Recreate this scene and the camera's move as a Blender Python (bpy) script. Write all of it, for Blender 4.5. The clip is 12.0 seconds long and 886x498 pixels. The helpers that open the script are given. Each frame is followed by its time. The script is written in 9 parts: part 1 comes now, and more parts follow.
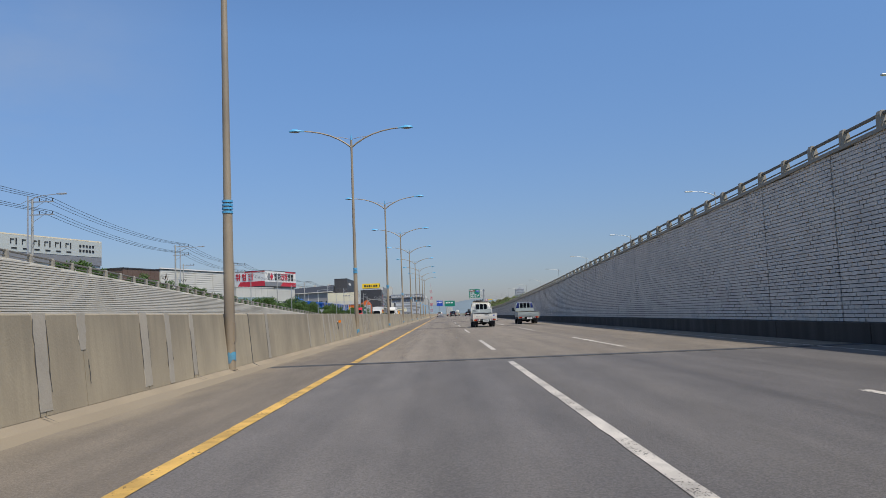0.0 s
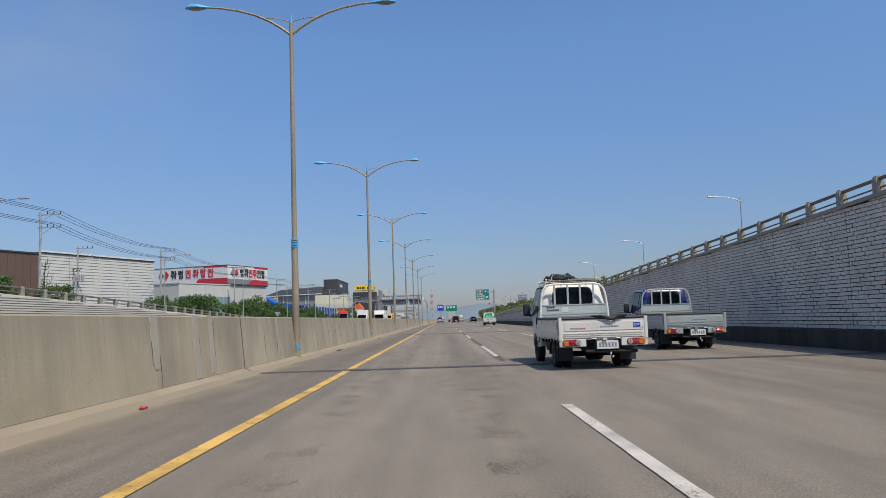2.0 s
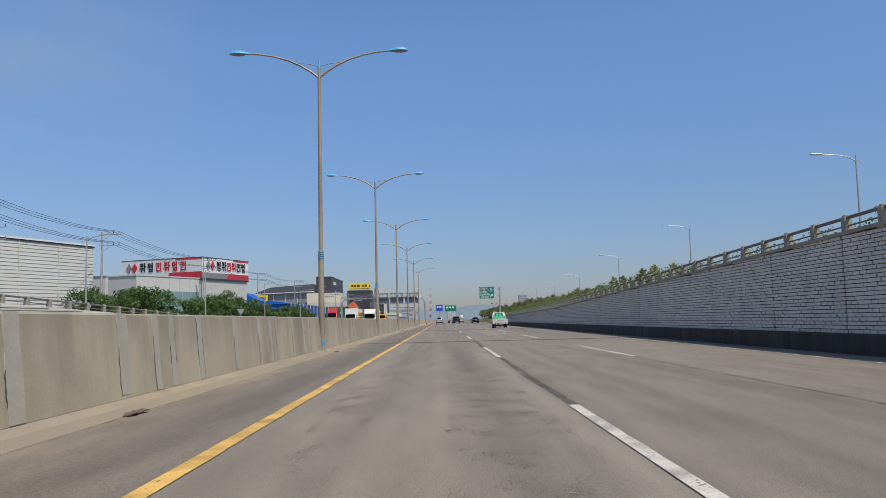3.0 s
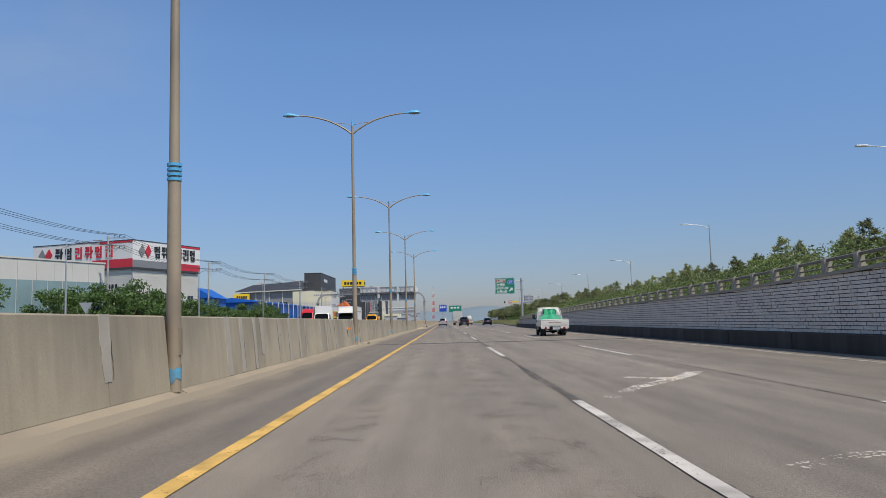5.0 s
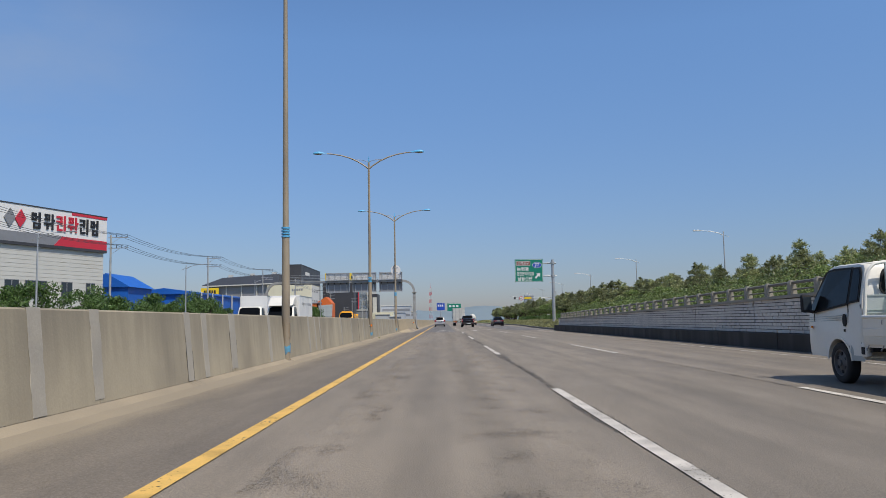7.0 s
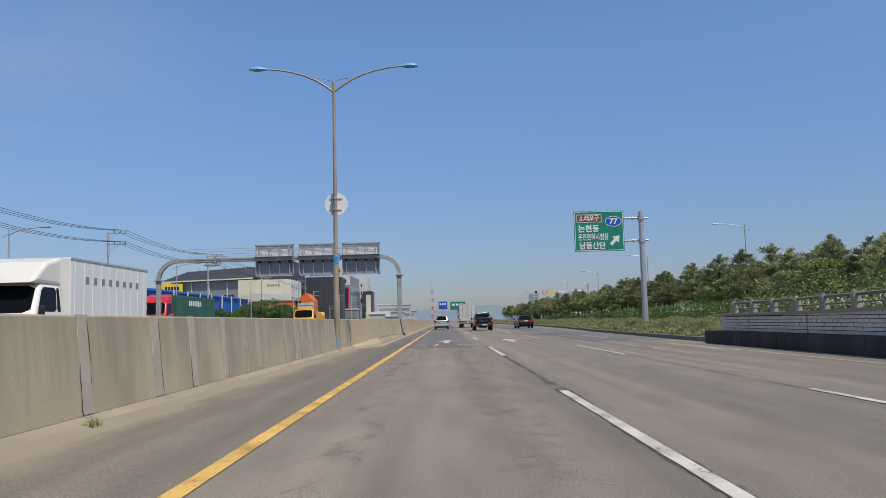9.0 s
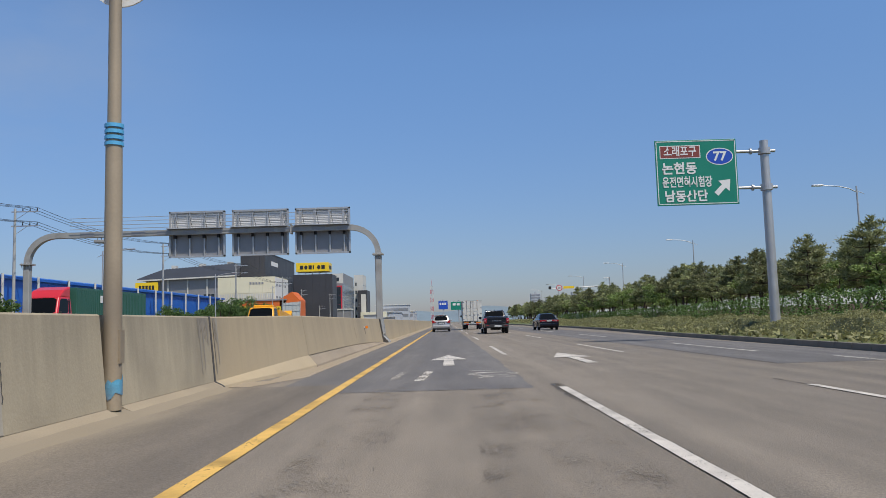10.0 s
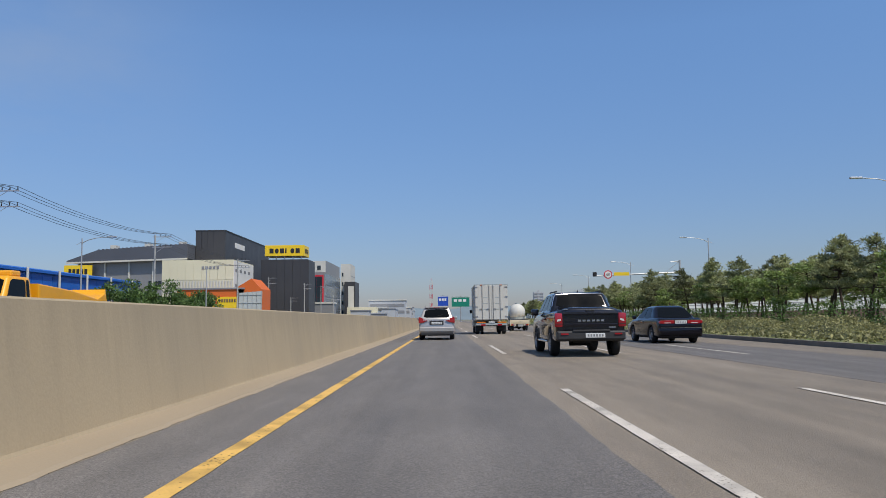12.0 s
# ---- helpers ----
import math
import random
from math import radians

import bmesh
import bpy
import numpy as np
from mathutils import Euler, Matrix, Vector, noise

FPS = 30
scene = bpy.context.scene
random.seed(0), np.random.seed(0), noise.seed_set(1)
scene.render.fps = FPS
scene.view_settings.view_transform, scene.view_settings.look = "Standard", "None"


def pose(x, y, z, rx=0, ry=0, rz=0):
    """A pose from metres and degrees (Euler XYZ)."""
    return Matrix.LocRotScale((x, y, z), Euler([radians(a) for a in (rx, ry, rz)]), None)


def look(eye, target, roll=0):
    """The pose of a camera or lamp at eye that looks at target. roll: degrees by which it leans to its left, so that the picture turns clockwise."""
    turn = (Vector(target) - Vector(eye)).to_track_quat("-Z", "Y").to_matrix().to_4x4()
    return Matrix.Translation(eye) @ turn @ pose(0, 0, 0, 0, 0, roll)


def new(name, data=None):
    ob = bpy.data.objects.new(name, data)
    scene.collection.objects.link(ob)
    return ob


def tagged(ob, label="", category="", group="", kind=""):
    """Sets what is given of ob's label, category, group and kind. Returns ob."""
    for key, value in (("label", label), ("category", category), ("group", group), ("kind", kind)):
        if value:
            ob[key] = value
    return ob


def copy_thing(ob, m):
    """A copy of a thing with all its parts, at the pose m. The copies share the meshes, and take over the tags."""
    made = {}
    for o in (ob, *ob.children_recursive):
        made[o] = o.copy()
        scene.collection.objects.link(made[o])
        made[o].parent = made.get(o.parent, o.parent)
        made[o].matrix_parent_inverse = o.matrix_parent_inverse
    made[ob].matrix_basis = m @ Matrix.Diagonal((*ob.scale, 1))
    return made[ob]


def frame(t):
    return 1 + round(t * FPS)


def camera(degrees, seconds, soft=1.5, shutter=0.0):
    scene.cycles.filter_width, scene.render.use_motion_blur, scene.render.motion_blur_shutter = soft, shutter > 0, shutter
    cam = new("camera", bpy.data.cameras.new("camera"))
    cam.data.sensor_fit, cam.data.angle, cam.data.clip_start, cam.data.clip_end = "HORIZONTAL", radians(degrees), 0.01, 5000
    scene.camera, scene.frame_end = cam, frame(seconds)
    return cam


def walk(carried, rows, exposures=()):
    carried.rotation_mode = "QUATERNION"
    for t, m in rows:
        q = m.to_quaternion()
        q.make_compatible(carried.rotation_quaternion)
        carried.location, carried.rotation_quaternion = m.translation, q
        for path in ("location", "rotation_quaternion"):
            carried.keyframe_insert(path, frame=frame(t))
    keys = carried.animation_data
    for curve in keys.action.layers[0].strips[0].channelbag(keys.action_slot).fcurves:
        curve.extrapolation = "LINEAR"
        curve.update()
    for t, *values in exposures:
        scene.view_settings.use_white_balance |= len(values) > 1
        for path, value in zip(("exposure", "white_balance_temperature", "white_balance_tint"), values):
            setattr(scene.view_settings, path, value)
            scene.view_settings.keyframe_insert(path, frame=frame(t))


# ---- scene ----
cam = camera(58.8, 12.0, soft=0.8)
PATH = [
    (0, (0.281, 2.38, 1.06), (0.29, 4.373, 1.224), -2.3),
    (0.5, (0.337, 12.915, 1.032), (0.345, 14.907, 1.205), -2.4),
    (1, (0.346, 23.221, 1.039), (0.354, 25.214, 1.209), -2.6),
    (1.5, (0.25, 33.328, 0.995), (0.261, 35.321, 1.167), -2.0),
    (2, (0.28, 43.203, 1.037), (0.286, 45.196, 1.215), -1.9),
    (2.5, (0.205, 53.151, 0.979), (0.212, 55.142, 1.166), -2.0),
    (3, (0.128, 62.909, 1.057), (0.136, 64.901, 1.236), -1.4),
    (5, (0.039, 102.59, 1.05), (0.038, 104.582, 1.233), -1.5),
    (5.5, (0.021, 112.431, 1.019), (0.021, 114.423, 1.204), -1.6),
    (6, (0.044, 122.125, 1.028), (0.044, 124.116, 1.213), -1.2),
    (6.5, (0.033, 132.085, 1.002), (0.037, 134.076, 1.189), -1.2),
    (7, (0.056, 141.848, 1.027), (0.059, 143.84, 1.209), -1.1),
    (9, (-0.035, 181.341, 1.075), (-0.037, 183.332, 1.257), -1.4),
    (9.5, (-0.09, 191.106, 1.02), (-0.089, 193.098, 1.204), -1.7),
    (10, (-0.049, 201.011, 1.033), (-0.051, 203.003, 1.217), -1.7),
    (10.5, (-0.039, 210.93, 1.08), (-0.038, 212.923, 1.256), -1.9),
    (11, (-0.038, 220.767, 1.023), (-0.038, 222.76, 1.199), -1.3),
    (11.5, (-0.017, 230.476, 1.023), (-0.019, 232.468, 1.2), -1.2),
    (12, (-0.06, 240.382, 1.047), (-0.065, 242.375, 1.226), -0.7),
]
walk(cam, [(t, look(eye, target, roll)) for t, eye, target, roll in PATH])


# ---- light ----
world = bpy.data.worlds.new("world")
scene.world = world
world.use_nodes = True
wt = world.node_tree
sky = wt.nodes.new("ShaderNodeTexSky")
sky.sky_type, sky.sun_disc = "NISHITA", False
sky.sun_elevation, sky.sun_rotation = radians(58), radians(140)
sky.air_density, sky.dust_density, sky.ozone_density = 1.05, 0.5, 5.0
tint = wt.nodes.new("ShaderNodeMix")
tint.data_type, tint.blend_type = "RGBA", "MULTIPLY"
tint.inputs[0].default_value = 1.0
wt.links.new(sky.outputs[0], tint.inputs[6])
wtc, wsep, wmr, whz = [wt.nodes.new(n) for n in ("ShaderNodeTexCoord", "ShaderNodeSeparateXYZ", "ShaderNodeMapRange", "ShaderNodeMix")]
whz.data_type = "RGBA"
whz.inputs[6].default_value, whz.inputs[7].default_value = (0.6, 0.585, 0.725, 1), (1.03, 1.17, 1.31, 1)
wmr.inputs["From Max"].default_value = 0.34
wt.links.new(wtc.outputs["Generated"], wsep.inputs[0])
wt.links.new(wsep.outputs["Z"], wmr.inputs["Value"])
wt.links.new(wmr.outputs[0], whz.inputs[0])
wz, wzr = wt.nodes.new("ShaderNodeMix"), wt.nodes.new("ShaderNodeMapRange")
wz.data_type = "RGBA"
wz.inputs[7].default_value = (1.35, 1.18, 1.02, 1)
wzr.inputs["From Min"].default_value, wzr.inputs["From Max"].default_value = 0.42, 0.8
wt.links.new(wsep.outputs["Z"], wzr.inputs["Value"])
wt.links.new(wzr.outputs[0], wz.inputs[0])
wt.links.new(whz.outputs[2], wz.inputs[6])
wt.links.new(wz.outputs[2], tint.inputs[7])
# thin high cloud
wn, wr, wc = [wt.nodes.new(n) for n in ("ShaderNodeTexNoise", "ShaderNodeMapRange", "ShaderNodeMix")]
wmp = wt.nodes.new("ShaderNodeMapping")
wmp.inputs["Location"].default_value, wmp.inputs["Scale"].default_value = (0.35, 0.1, 0.0), (1.0, 1.0, 2.2)
wt.links.new(wtc.outputs["Generated"], wmp.inputs[0])
wt.links.new(wmp.outputs[0], wn.inputs["Vector"])
wn.inputs["Scale"].default_value, wn.inputs["Detail"].default_value, wn.inputs["Roughness"].default_value = 2.2, 6, 0.6
wr.inputs["From Min"].default_value, wr.inputs["From Max"].default_value, wr.inputs["To Max"].default_value = 0.42, 0.75, 0.36
wt.links.new(wn.outputs["Fac"], wr.inputs["Value"])
wc.data_type = "RGBA"
wc.inputs[7].default_value = (3.6, 4.0, 4.6, 1)
# the cloud is one thin smudge low in the north-west
wd, wf, wm = [wt.nodes.new(n) for n in ("ShaderNodeVectorMath", "ShaderNodeMapRange", "ShaderNodeMath")]
wd.operation, wd.inputs[1].default_value = "DISTANCE", (-0.47, 0.83, 0.31)
wt.links.new(wtc.outputs["Generated"], wd.inputs[0])
wf.interpolation_type = "SMOOTHSTEP"
wf.inputs["From Max"].default_value, wf.inputs["To Min"].default_value, wf.inputs["To Max"].default_value = 0.3, 1.0, 0.0
wt.links.new(wd.outputs["Value"], wf.inputs["Value"])
wm.operation = "MULTIPLY"
wt.links.new(wr.outputs[0], wm.inputs[0])
wt.links.new(wf.outputs[0], wm.inputs[1])
wt.links.new(wm.outputs[0], wc.inputs[0])
wt.links.new(tint.outputs[2], wc.inputs[6])
wt.links.new(wc.outputs[2], wt.nodes["Background"].inputs[0])
wt.nodes["Background"].inputs[1].default_value = 0.108
sun = new("sun", bpy.data.lights.new("sun", "SUN"))
sun.data.energy, sun.data.angle, sun.data.color = 4.0, radians(0.5), (1.0, 0.935, 0.84)
sun.matrix_world = look((0, 0, 0), (-0.76, 0.9, -1.9))

# ---- materials ----
def mat(name, c, rough=0.6, metal=0.0, var=0.12, big=1.0, fine=40.0, bump=0.1, stretch=(1, 1, 1), coat=0.0, dirt=None, dirt_amount=0.0, random=0.0):
    """Noise at two scales over a base colour, with fine relief; dirt: a second colour in large uneven stains."""
    m = bpy.data.materials.new(name)
    m.use_nodes = True
    n, l = m.node_tree.nodes, m.node_tree.links
    p = n["Principled BSDF"]
    p.inputs["Metallic"].default_value = metal
    p.inputs["Coat Weight"].default_value = coat
    tc = n.new("ShaderNodeTexCoord")
    mp = n.new("ShaderNodeMapping")
    mp.inputs["Scale"].default_value = stretch
    l.new(tc.outputs["Object"], mp.inputs[0])
    a, b = n.new("ShaderNodeTexNoise"), n.new("ShaderNodeTexNoise")
    for q, sc, de in ((a, big, 5), (b, fine, 3)):
        q.inputs["Scale"].default_value, q.inputs["Detail"].default_value = sc, de
        l.new(mp.outputs[0] if q is a else tc.outputs["Object"], q.inputs["Vector"])
    mix = n.new("ShaderNodeMix")
    mix.data_type = "RGBA"
    lo, hi = [max(0, x * (1 - 2 * var)) for x in c], [min(1, x * (1 + 2 * var)) for x in c]
    mix.inputs[6].default_value, mix.inputs[7].default_value = (*lo, 1), (*hi, 1)
    add = n.new("ShaderNodeMath")
    add.operation = "MULTIPLY_ADD"
    add.inputs[1].default_value = 0.35
    l.new(b.outputs["Fac"], add.inputs[0])
    sub = n.new("ShaderNodeMath")
    sub.operation = "MULTIPLY"
    sub.inputs[1].default_value = 0.65
    l.new(a.outputs["Fac"], sub.inputs[0])
    l.new(sub.outputs[0], add.inputs[2])
    fac = add.outputs[0]
    if random:
        oi = n.new("ShaderNodeObjectInfo")
        ra = n.new("ShaderNodeMath")
        ra.operation = "MULTIPLY_ADD"
        ra.inputs[1].default_value = random
        l.new(oi.outputs["Random"], ra.inputs[0])
        rs = n.new("ShaderNodeMath")
        rs.operation = "SUBTRACT"
        rs.inputs[1].default_value = random / 2
        l.new(fac, rs.inputs[0])
        l.new(rs.outputs[0], ra.inputs[2])
        fac = ra.outputs[0]
    l.new(fac, mix.inputs[0])
    col = mix.outputs[2]
    if dirt:
        d = n.new("ShaderNodeTexNoise")
        d.inputs["Scale"].default_value, d.inputs["Detail"].default_value = big * 0.6, 8
        dm = n.new("ShaderNodeMapping")
        dm.inputs["Location"].default_value = (7, 3, 5)
        dm.inputs["Scale"].default_value = stretch
        l.new(tc.outputs["Object"], dm.inputs[0])
        l.new(dm.outputs[0], d.inputs["Vector"])
        r = n.new("ShaderNodeMapRange")
        r.inputs["From Min"].default_value, r.inputs["From Max"].default_value = 0.45, 0.7
        r.inputs["To Max"].default_value = dirt_amount
        l.new(d.outputs["Fac"], r.inputs["Value"])
        m2 = n.new("ShaderNodeMix")
        m2.data_type = "RGBA"
        m2.inputs[7].default_value = (*dirt, 1)
        l.new(r.outputs[0], m2.inputs[0])
        l.new(col, m2.inputs[6])
        col = m2.outputs[2]
    l.new(col, p.inputs["Base Color"])
    rr = n.new("ShaderNodeMapRange")
    rr.inputs["To Min"].default_value, rr.inputs["To Max"].default_value = max(0.02, rough - 0.12), min(1, rough + 0.12)
    l.new(a.outputs["Fac"], rr.inputs["Value"])
    l.new(rr.outputs[0], p.inputs["Roughness"])
    if bump:
        bp = n.new("ShaderNodeBump")
        bp.inputs["Strength"].default_value, bp.inputs["Distance"].default_value = bump, 0.01
        l.new(b.outputs["Fac"], bp.inputs["Height"])
        l.new(bp.outputs[0], p.inputs["Normal"])
    return m

def leaf_mat(name, c, var=0.35, random=0.0):
    m = mat(name, c, 0.55, var=var, big=1.3, fine=9, bump=0, random=random)
    n, l = m.node_tree.nodes, m.node_tree.links
    g = n.new("ShaderNodeNewGeometry")
    hs = n.new("ShaderNodeHueSaturation")
    mr = n.new("ShaderNodeMapRange")
    mr.inputs["To Min"].default_value, mr.inputs["To Max"].default_value = 0.55, 1.5
    l.new(g.outputs["Random Per Island"], mr.inputs["Value"])
    l.new(mr.outputs[0], hs.inputs["Value"])
    p = n["Principled BSDF"]
    l.new(p.inputs["Base Color"].links[0].from_socket, hs.inputs["Color"])
    l.new(hs.outputs[0], p.inputs["Base Color"])
    p.inputs["Subsurface Weight"].default_value = 0.0
    t = n.new("ShaderNodeBsdfTranslucent")
    l.new(hs.outputs[0], t.inputs[0])
    mx = n.new("ShaderNodeMixShader")
    mx.inputs[0].default_value = 0.3
    l.new(p.outputs[0], mx.inputs[1])
    l.new(t.outputs[0], mx.inputs[2])
    l.new(mx.outputs[0], n["Material Output"].inputs[0])
    return m

def asphalt(name, c, dirt, dirt_amount=0.6, grit=0.36):
    """Worn asphalt: pale stone speckle, wheel-path streaks along y, dusty stains."""
    m = mat(name, c, 0.75, var=0.1, big=0.9, fine=70, bump=0.55, stretch=(1.3, 0.12, 1), dirt=dirt, dirt_amount=dirt_amount)
    n, l = m.node_tree.nodes, m.node_tree.links
    p = n["Principled BSDF"]
    p.inputs["Diffuse Roughness"].default_value = 1.0
    src = p.inputs["Base Color"].links[0].from_socket
    tc = n.new("ShaderNodeTexCoord")
    def field(scale, stretch, lo, hi, fmin, fmax, detail=2):
        mp = n.new("ShaderNodeMapping")
        mp.inputs["Scale"].default_value = stretch
        l.new(tc.outputs["Object"], mp.inputs[0])
        q = n.new("ShaderNodeTexNoise")
        q.inputs["Scale"].default_value, q.inputs["Detail"].default_value = scale, detail
        l.new(mp.outputs[0], q.inputs["Vector"])
        r = n.new("ShaderNodeMapRange")
        for k, v in (("From Min", fmin), ("From Max", fmax), ("To Min", lo), ("To Max", hi)):
            r.inputs[k].default_value = v
        l.new(q.outputs["Fac"], r.inputs["Value"])
        return r.outputs[0]
    def times(a, b):
        q = n.new("ShaderNodeMath")
        q.operation = "MULTIPLY"
        l.new(a, q.inputs[0])
        l.new(b, q.inputs[1])
        return q.outputs[0]
    speck = field(130, (1, 0.7, 1), 1 - grit, 1 + grit, 0.36, 0.64, 3)
    patch = field(2.4, (1, 0.22, 1), 0.88, 1.12, 0.3, 0.7, 4)
    streak = field(1.6, (1, 0.012, 1), 0.82, 1.18, 0.3, 0.7, 3)
    chips = field(48, (1, 0.75, 1), 0.86, 1.14, 0.4, 0.6, 2)
    total = times(times(times(speck, chips), patch), streak)
    v = n.new("ShaderNodeVectorMath")
    v.operation = "SCALE"
    l.new(src, v.inputs[0])
    l.new(total, v.inputs["Scale"])
    l.new(v.outputs[0], p.inputs["Base Color"])
    return m
ASPH = asphalt("worn_asphalt", (0.181, 0.152, 0.117), (0.222, 0.186, 0.143), 0.6, 0.36)
ASPH_NEW = asphalt("dark_asphalt", (0.124, 0.114, 0.105), (0.152, 0.139, 0.124), 0.5, 0.42)
ASPH_OLD = asphalt("smooth_dark_asphalt", (0.112, 0.102, 0.094), (0.142, 0.128, 0.113), 0.5, 0.25)
SHOULDER = asphalt("dusty_shoulder_asphalt", (0.14, 0.117, 0.09), (0.17, 0.143, 0.108), 0.6, 0.2)
def drifted(m, sand, x0, x1):
    """Sand that lies ever thicker from x1 towards x0, with an uneven edge."""
    n, l = m.node_tree.nodes, m.node_tree.links
    p = n["Principled BSDF"]
    tc, sp, ns, ad, mr, mx = [n.new(t) for t in ("ShaderNodeTexCoord", "ShaderNodeSeparateXYZ", "ShaderNodeTexNoise", "ShaderNodeMath", "ShaderNodeMapRange", "ShaderNodeMix")]
    mp = n.new("ShaderNodeMapping")
    mp.inputs["Scale"].default_value = (1, 0.25, 1)
    l.new(tc.outputs["Object"], sp.inputs[0])
    l.new(tc.outputs["Object"], mp.inputs[0])
    l.new(mp.outputs[0], ns.inputs["Vector"])
    ns.inputs["Scale"].default_value, ns.inputs["Detail"].default_value = 1.8, 6
    ad.operation, ad.inputs[1].default_value = "MULTIPLY_ADD", 1.3
    l.new(ns.outputs["Fac"], ad.inputs[0])
    l.new(sp.outputs["X"], ad.inputs[2])
    mr.interpolation_type = "SMOOTHSTEP"
    for k, v in (("From Min", x0 + 0.65), ("From Max", x1 + 0.65), ("To Min", 1.0), ("To Max", 0.0)):
        mr.inputs[k].default_value = v
    l.new(ad.outputs[0], mr.inputs["Value"])
    mx.data_type = "RGBA"
    mx.inputs[7].default_value = (*sand, 1)
    l.new(mr.outputs[0], mx.inputs[0])
    l.new(p.inputs["Base Color"].links[0].from_socket, mx.inputs[6])
    l.new(mx.outputs[2], p.inputs["Base Color"])
drifted(SHOULDER, (0.25, 0.208, 0.148), -4.15, -3.0)
DUST = mat("sandy_grit", (0.265, 0.22, 0.156), 0.95, var=0.12, big=1.5, fine=60, bump=0.4, stretch=(1, 0.3, 1), dirt=(0.24, 0.205, 0.155), dirt_amount=0.6)
RUBBER = mat("joint_rubber", (0.05, 0.053, 0.06), 0.75, var=0.25, big=3, fine=60, bump=0.3)
def flaky(name, c, cover, fine=26.0):
    """A thin layer worn through to the asphalt in ragged specks."""
    m = mat(name, c, 0.75, var=0.2, big=3, fine=60, bump=0.2, dirt=[v * 0.42 for v in c], dirt_amount=0.8)
    n, l = m.node_tree.nodes, m.node_tree.links
    tc = n.new("ShaderNodeTexCoord")
    add = None
    for scale, w, st in ((fine, 0.62, (1, 0.6, 1)), (2.2, 0.38, (1, 0.7, 1))):
        mp, q, k = [n.new(t) for t in ("ShaderNodeMapping", "ShaderNodeTexNoise", "ShaderNodeMath")]
        mp.inputs["Scale"].default_value = st
        l.new(tc.outputs["Object"], mp.inputs[0])
        l.new(mp.outputs[0], q.inputs["Vector"])
        q.inputs["Scale"].default_value, q.inputs["Detail"].default_value = scale, 4
        k.operation, k.inputs[1].default_value = "MULTIPLY", w
        l.new(q.outputs["Fac"], k.inputs[0])
        if add is None:
            add = k.outputs[0]
        else:
            s = n.new("ShaderNodeMath")
            l.new(add, s.inputs[0])
            l.new(k.outputs[0], s.inputs[1])
            add = s.outputs[0]
    r = n.new("ShaderNodeMapRange")
    r.inputs["From Min"].default_value, r.inputs["From Max"].default_value = cover - 0.02, cover + 0.02
    l.new(add, r.inputs["Value"])
    t, mx = n.new("ShaderNodeBsdfTransparent"), n.new("ShaderNodeMixShader")
    l.new(r.outputs[0], mx.inputs[0])
    l.new(n["Principled BSDF"].outputs[0], mx.inputs[1])
    l.new(t.outputs[0], mx.inputs[2])
    l.new(mx.outputs[0], n["Material Output"].inputs[0])
    return m
CRACK = flaky("crumbled_seam", (0.1, 0.087, 0.07), 0.49, 48.0)
PITS = flaky("ravelled_pits", (0.12, 0.1, 0.078), 0.39, 85.0)
STONES = flaky("bared_pale_stones", (0.3, 0.255, 0.2), 0.41, 95.0)
YELLOW = flaky("worn_yellow_paint", (0.68, 0.42, 0.105), 0.615, 38.0)
FLAKY = flaky("flaking_white_paint", (0.55, 0.51, 0.45), 0.515)
RUBBED = flaky("rubbed_off_white_paint", (0.47, 0.435, 0.385), 0.47)
SCUFFED = flaky("scuffed_white_paint", (0.57, 0.525, 0.46), 0.6, 60.0)
CONC = mat("barrier_concrete", (0.41, 0.348, 0.242), 0.85, var=0.14, big=0.9, fine=30, bump=0.3, stretch=(1, 1.2, 0.8), dirt=(0.24, 0.205, 0.15), dirt_amount=0.7, random=0.3)
def rain_stained(m, amount, z0=0.45, z1=1.3):
    """Grey-green water marks that run down from the cap in uneven tongues."""
    n, l = m.node_tree.nodes, m.node_tree.links
    p = n["Principled BSDF"]
    tc, sp = n.new("ShaderNodeTexCoord"), n.new("ShaderNodeSeparateXYZ")
    l.new(tc.outputs["Object"], sp.inputs[0])
    fields = []
    for scale, st in ((2.6, (0.3, 1, 0.12)), (9.0, (0.3, 1, 0.05))):
        mp, q = n.new("ShaderNodeMapping"), n.new("ShaderNodeTexNoise")
        mp.inputs["Scale"].default_value = st
        l.new(tc.outputs["Object"], mp.inputs[0])
        l.new(mp.outputs[0], q.inputs["Vector"])
        q.inputs["Scale"].default_value, q.inputs["Detail"].default_value = scale, 5
        fields.append(q.outputs["Fac"])
    add, h, sm, r, mx = [n.new(t) for t in ("ShaderNodeMath", "ShaderNodeMapRange", "ShaderNodeMath", "ShaderNodeMapRange", "ShaderNodeMix")]
    l.new(fields[0], add.inputs[0])
    l.new(fields[1], add.inputs[1])
    h.inputs["From Min"].default_value, h.inputs["From Max"].default_value, h.inputs["To Max"].default_value = z0, z1, 0.55
    l.new(sp.outputs["Z"], h.inputs["Value"])
    l.new(add.outputs[0], sm.inputs[0])
    l.new(h.outputs[0], sm.inputs[1])
    r.inputs["From Min"].default_value, r.inputs["From Max"].default_value, r.inputs["To Max"].default_value = 1.05, 1.6, amount
    l.new(sm.outputs[0], r.inputs["Value"])
    mx.data_type = "RGBA"
    mx.inputs[7].default_value = (0.15, 0.135, 0.1, 1)
    l.new(r.outputs[0], mx.inputs[0])
    l.new(p.inputs["Base Color"].links[0].from_socket, mx.inputs[6])
    l.new(mx.outputs[2], p.inputs["Base Color"])
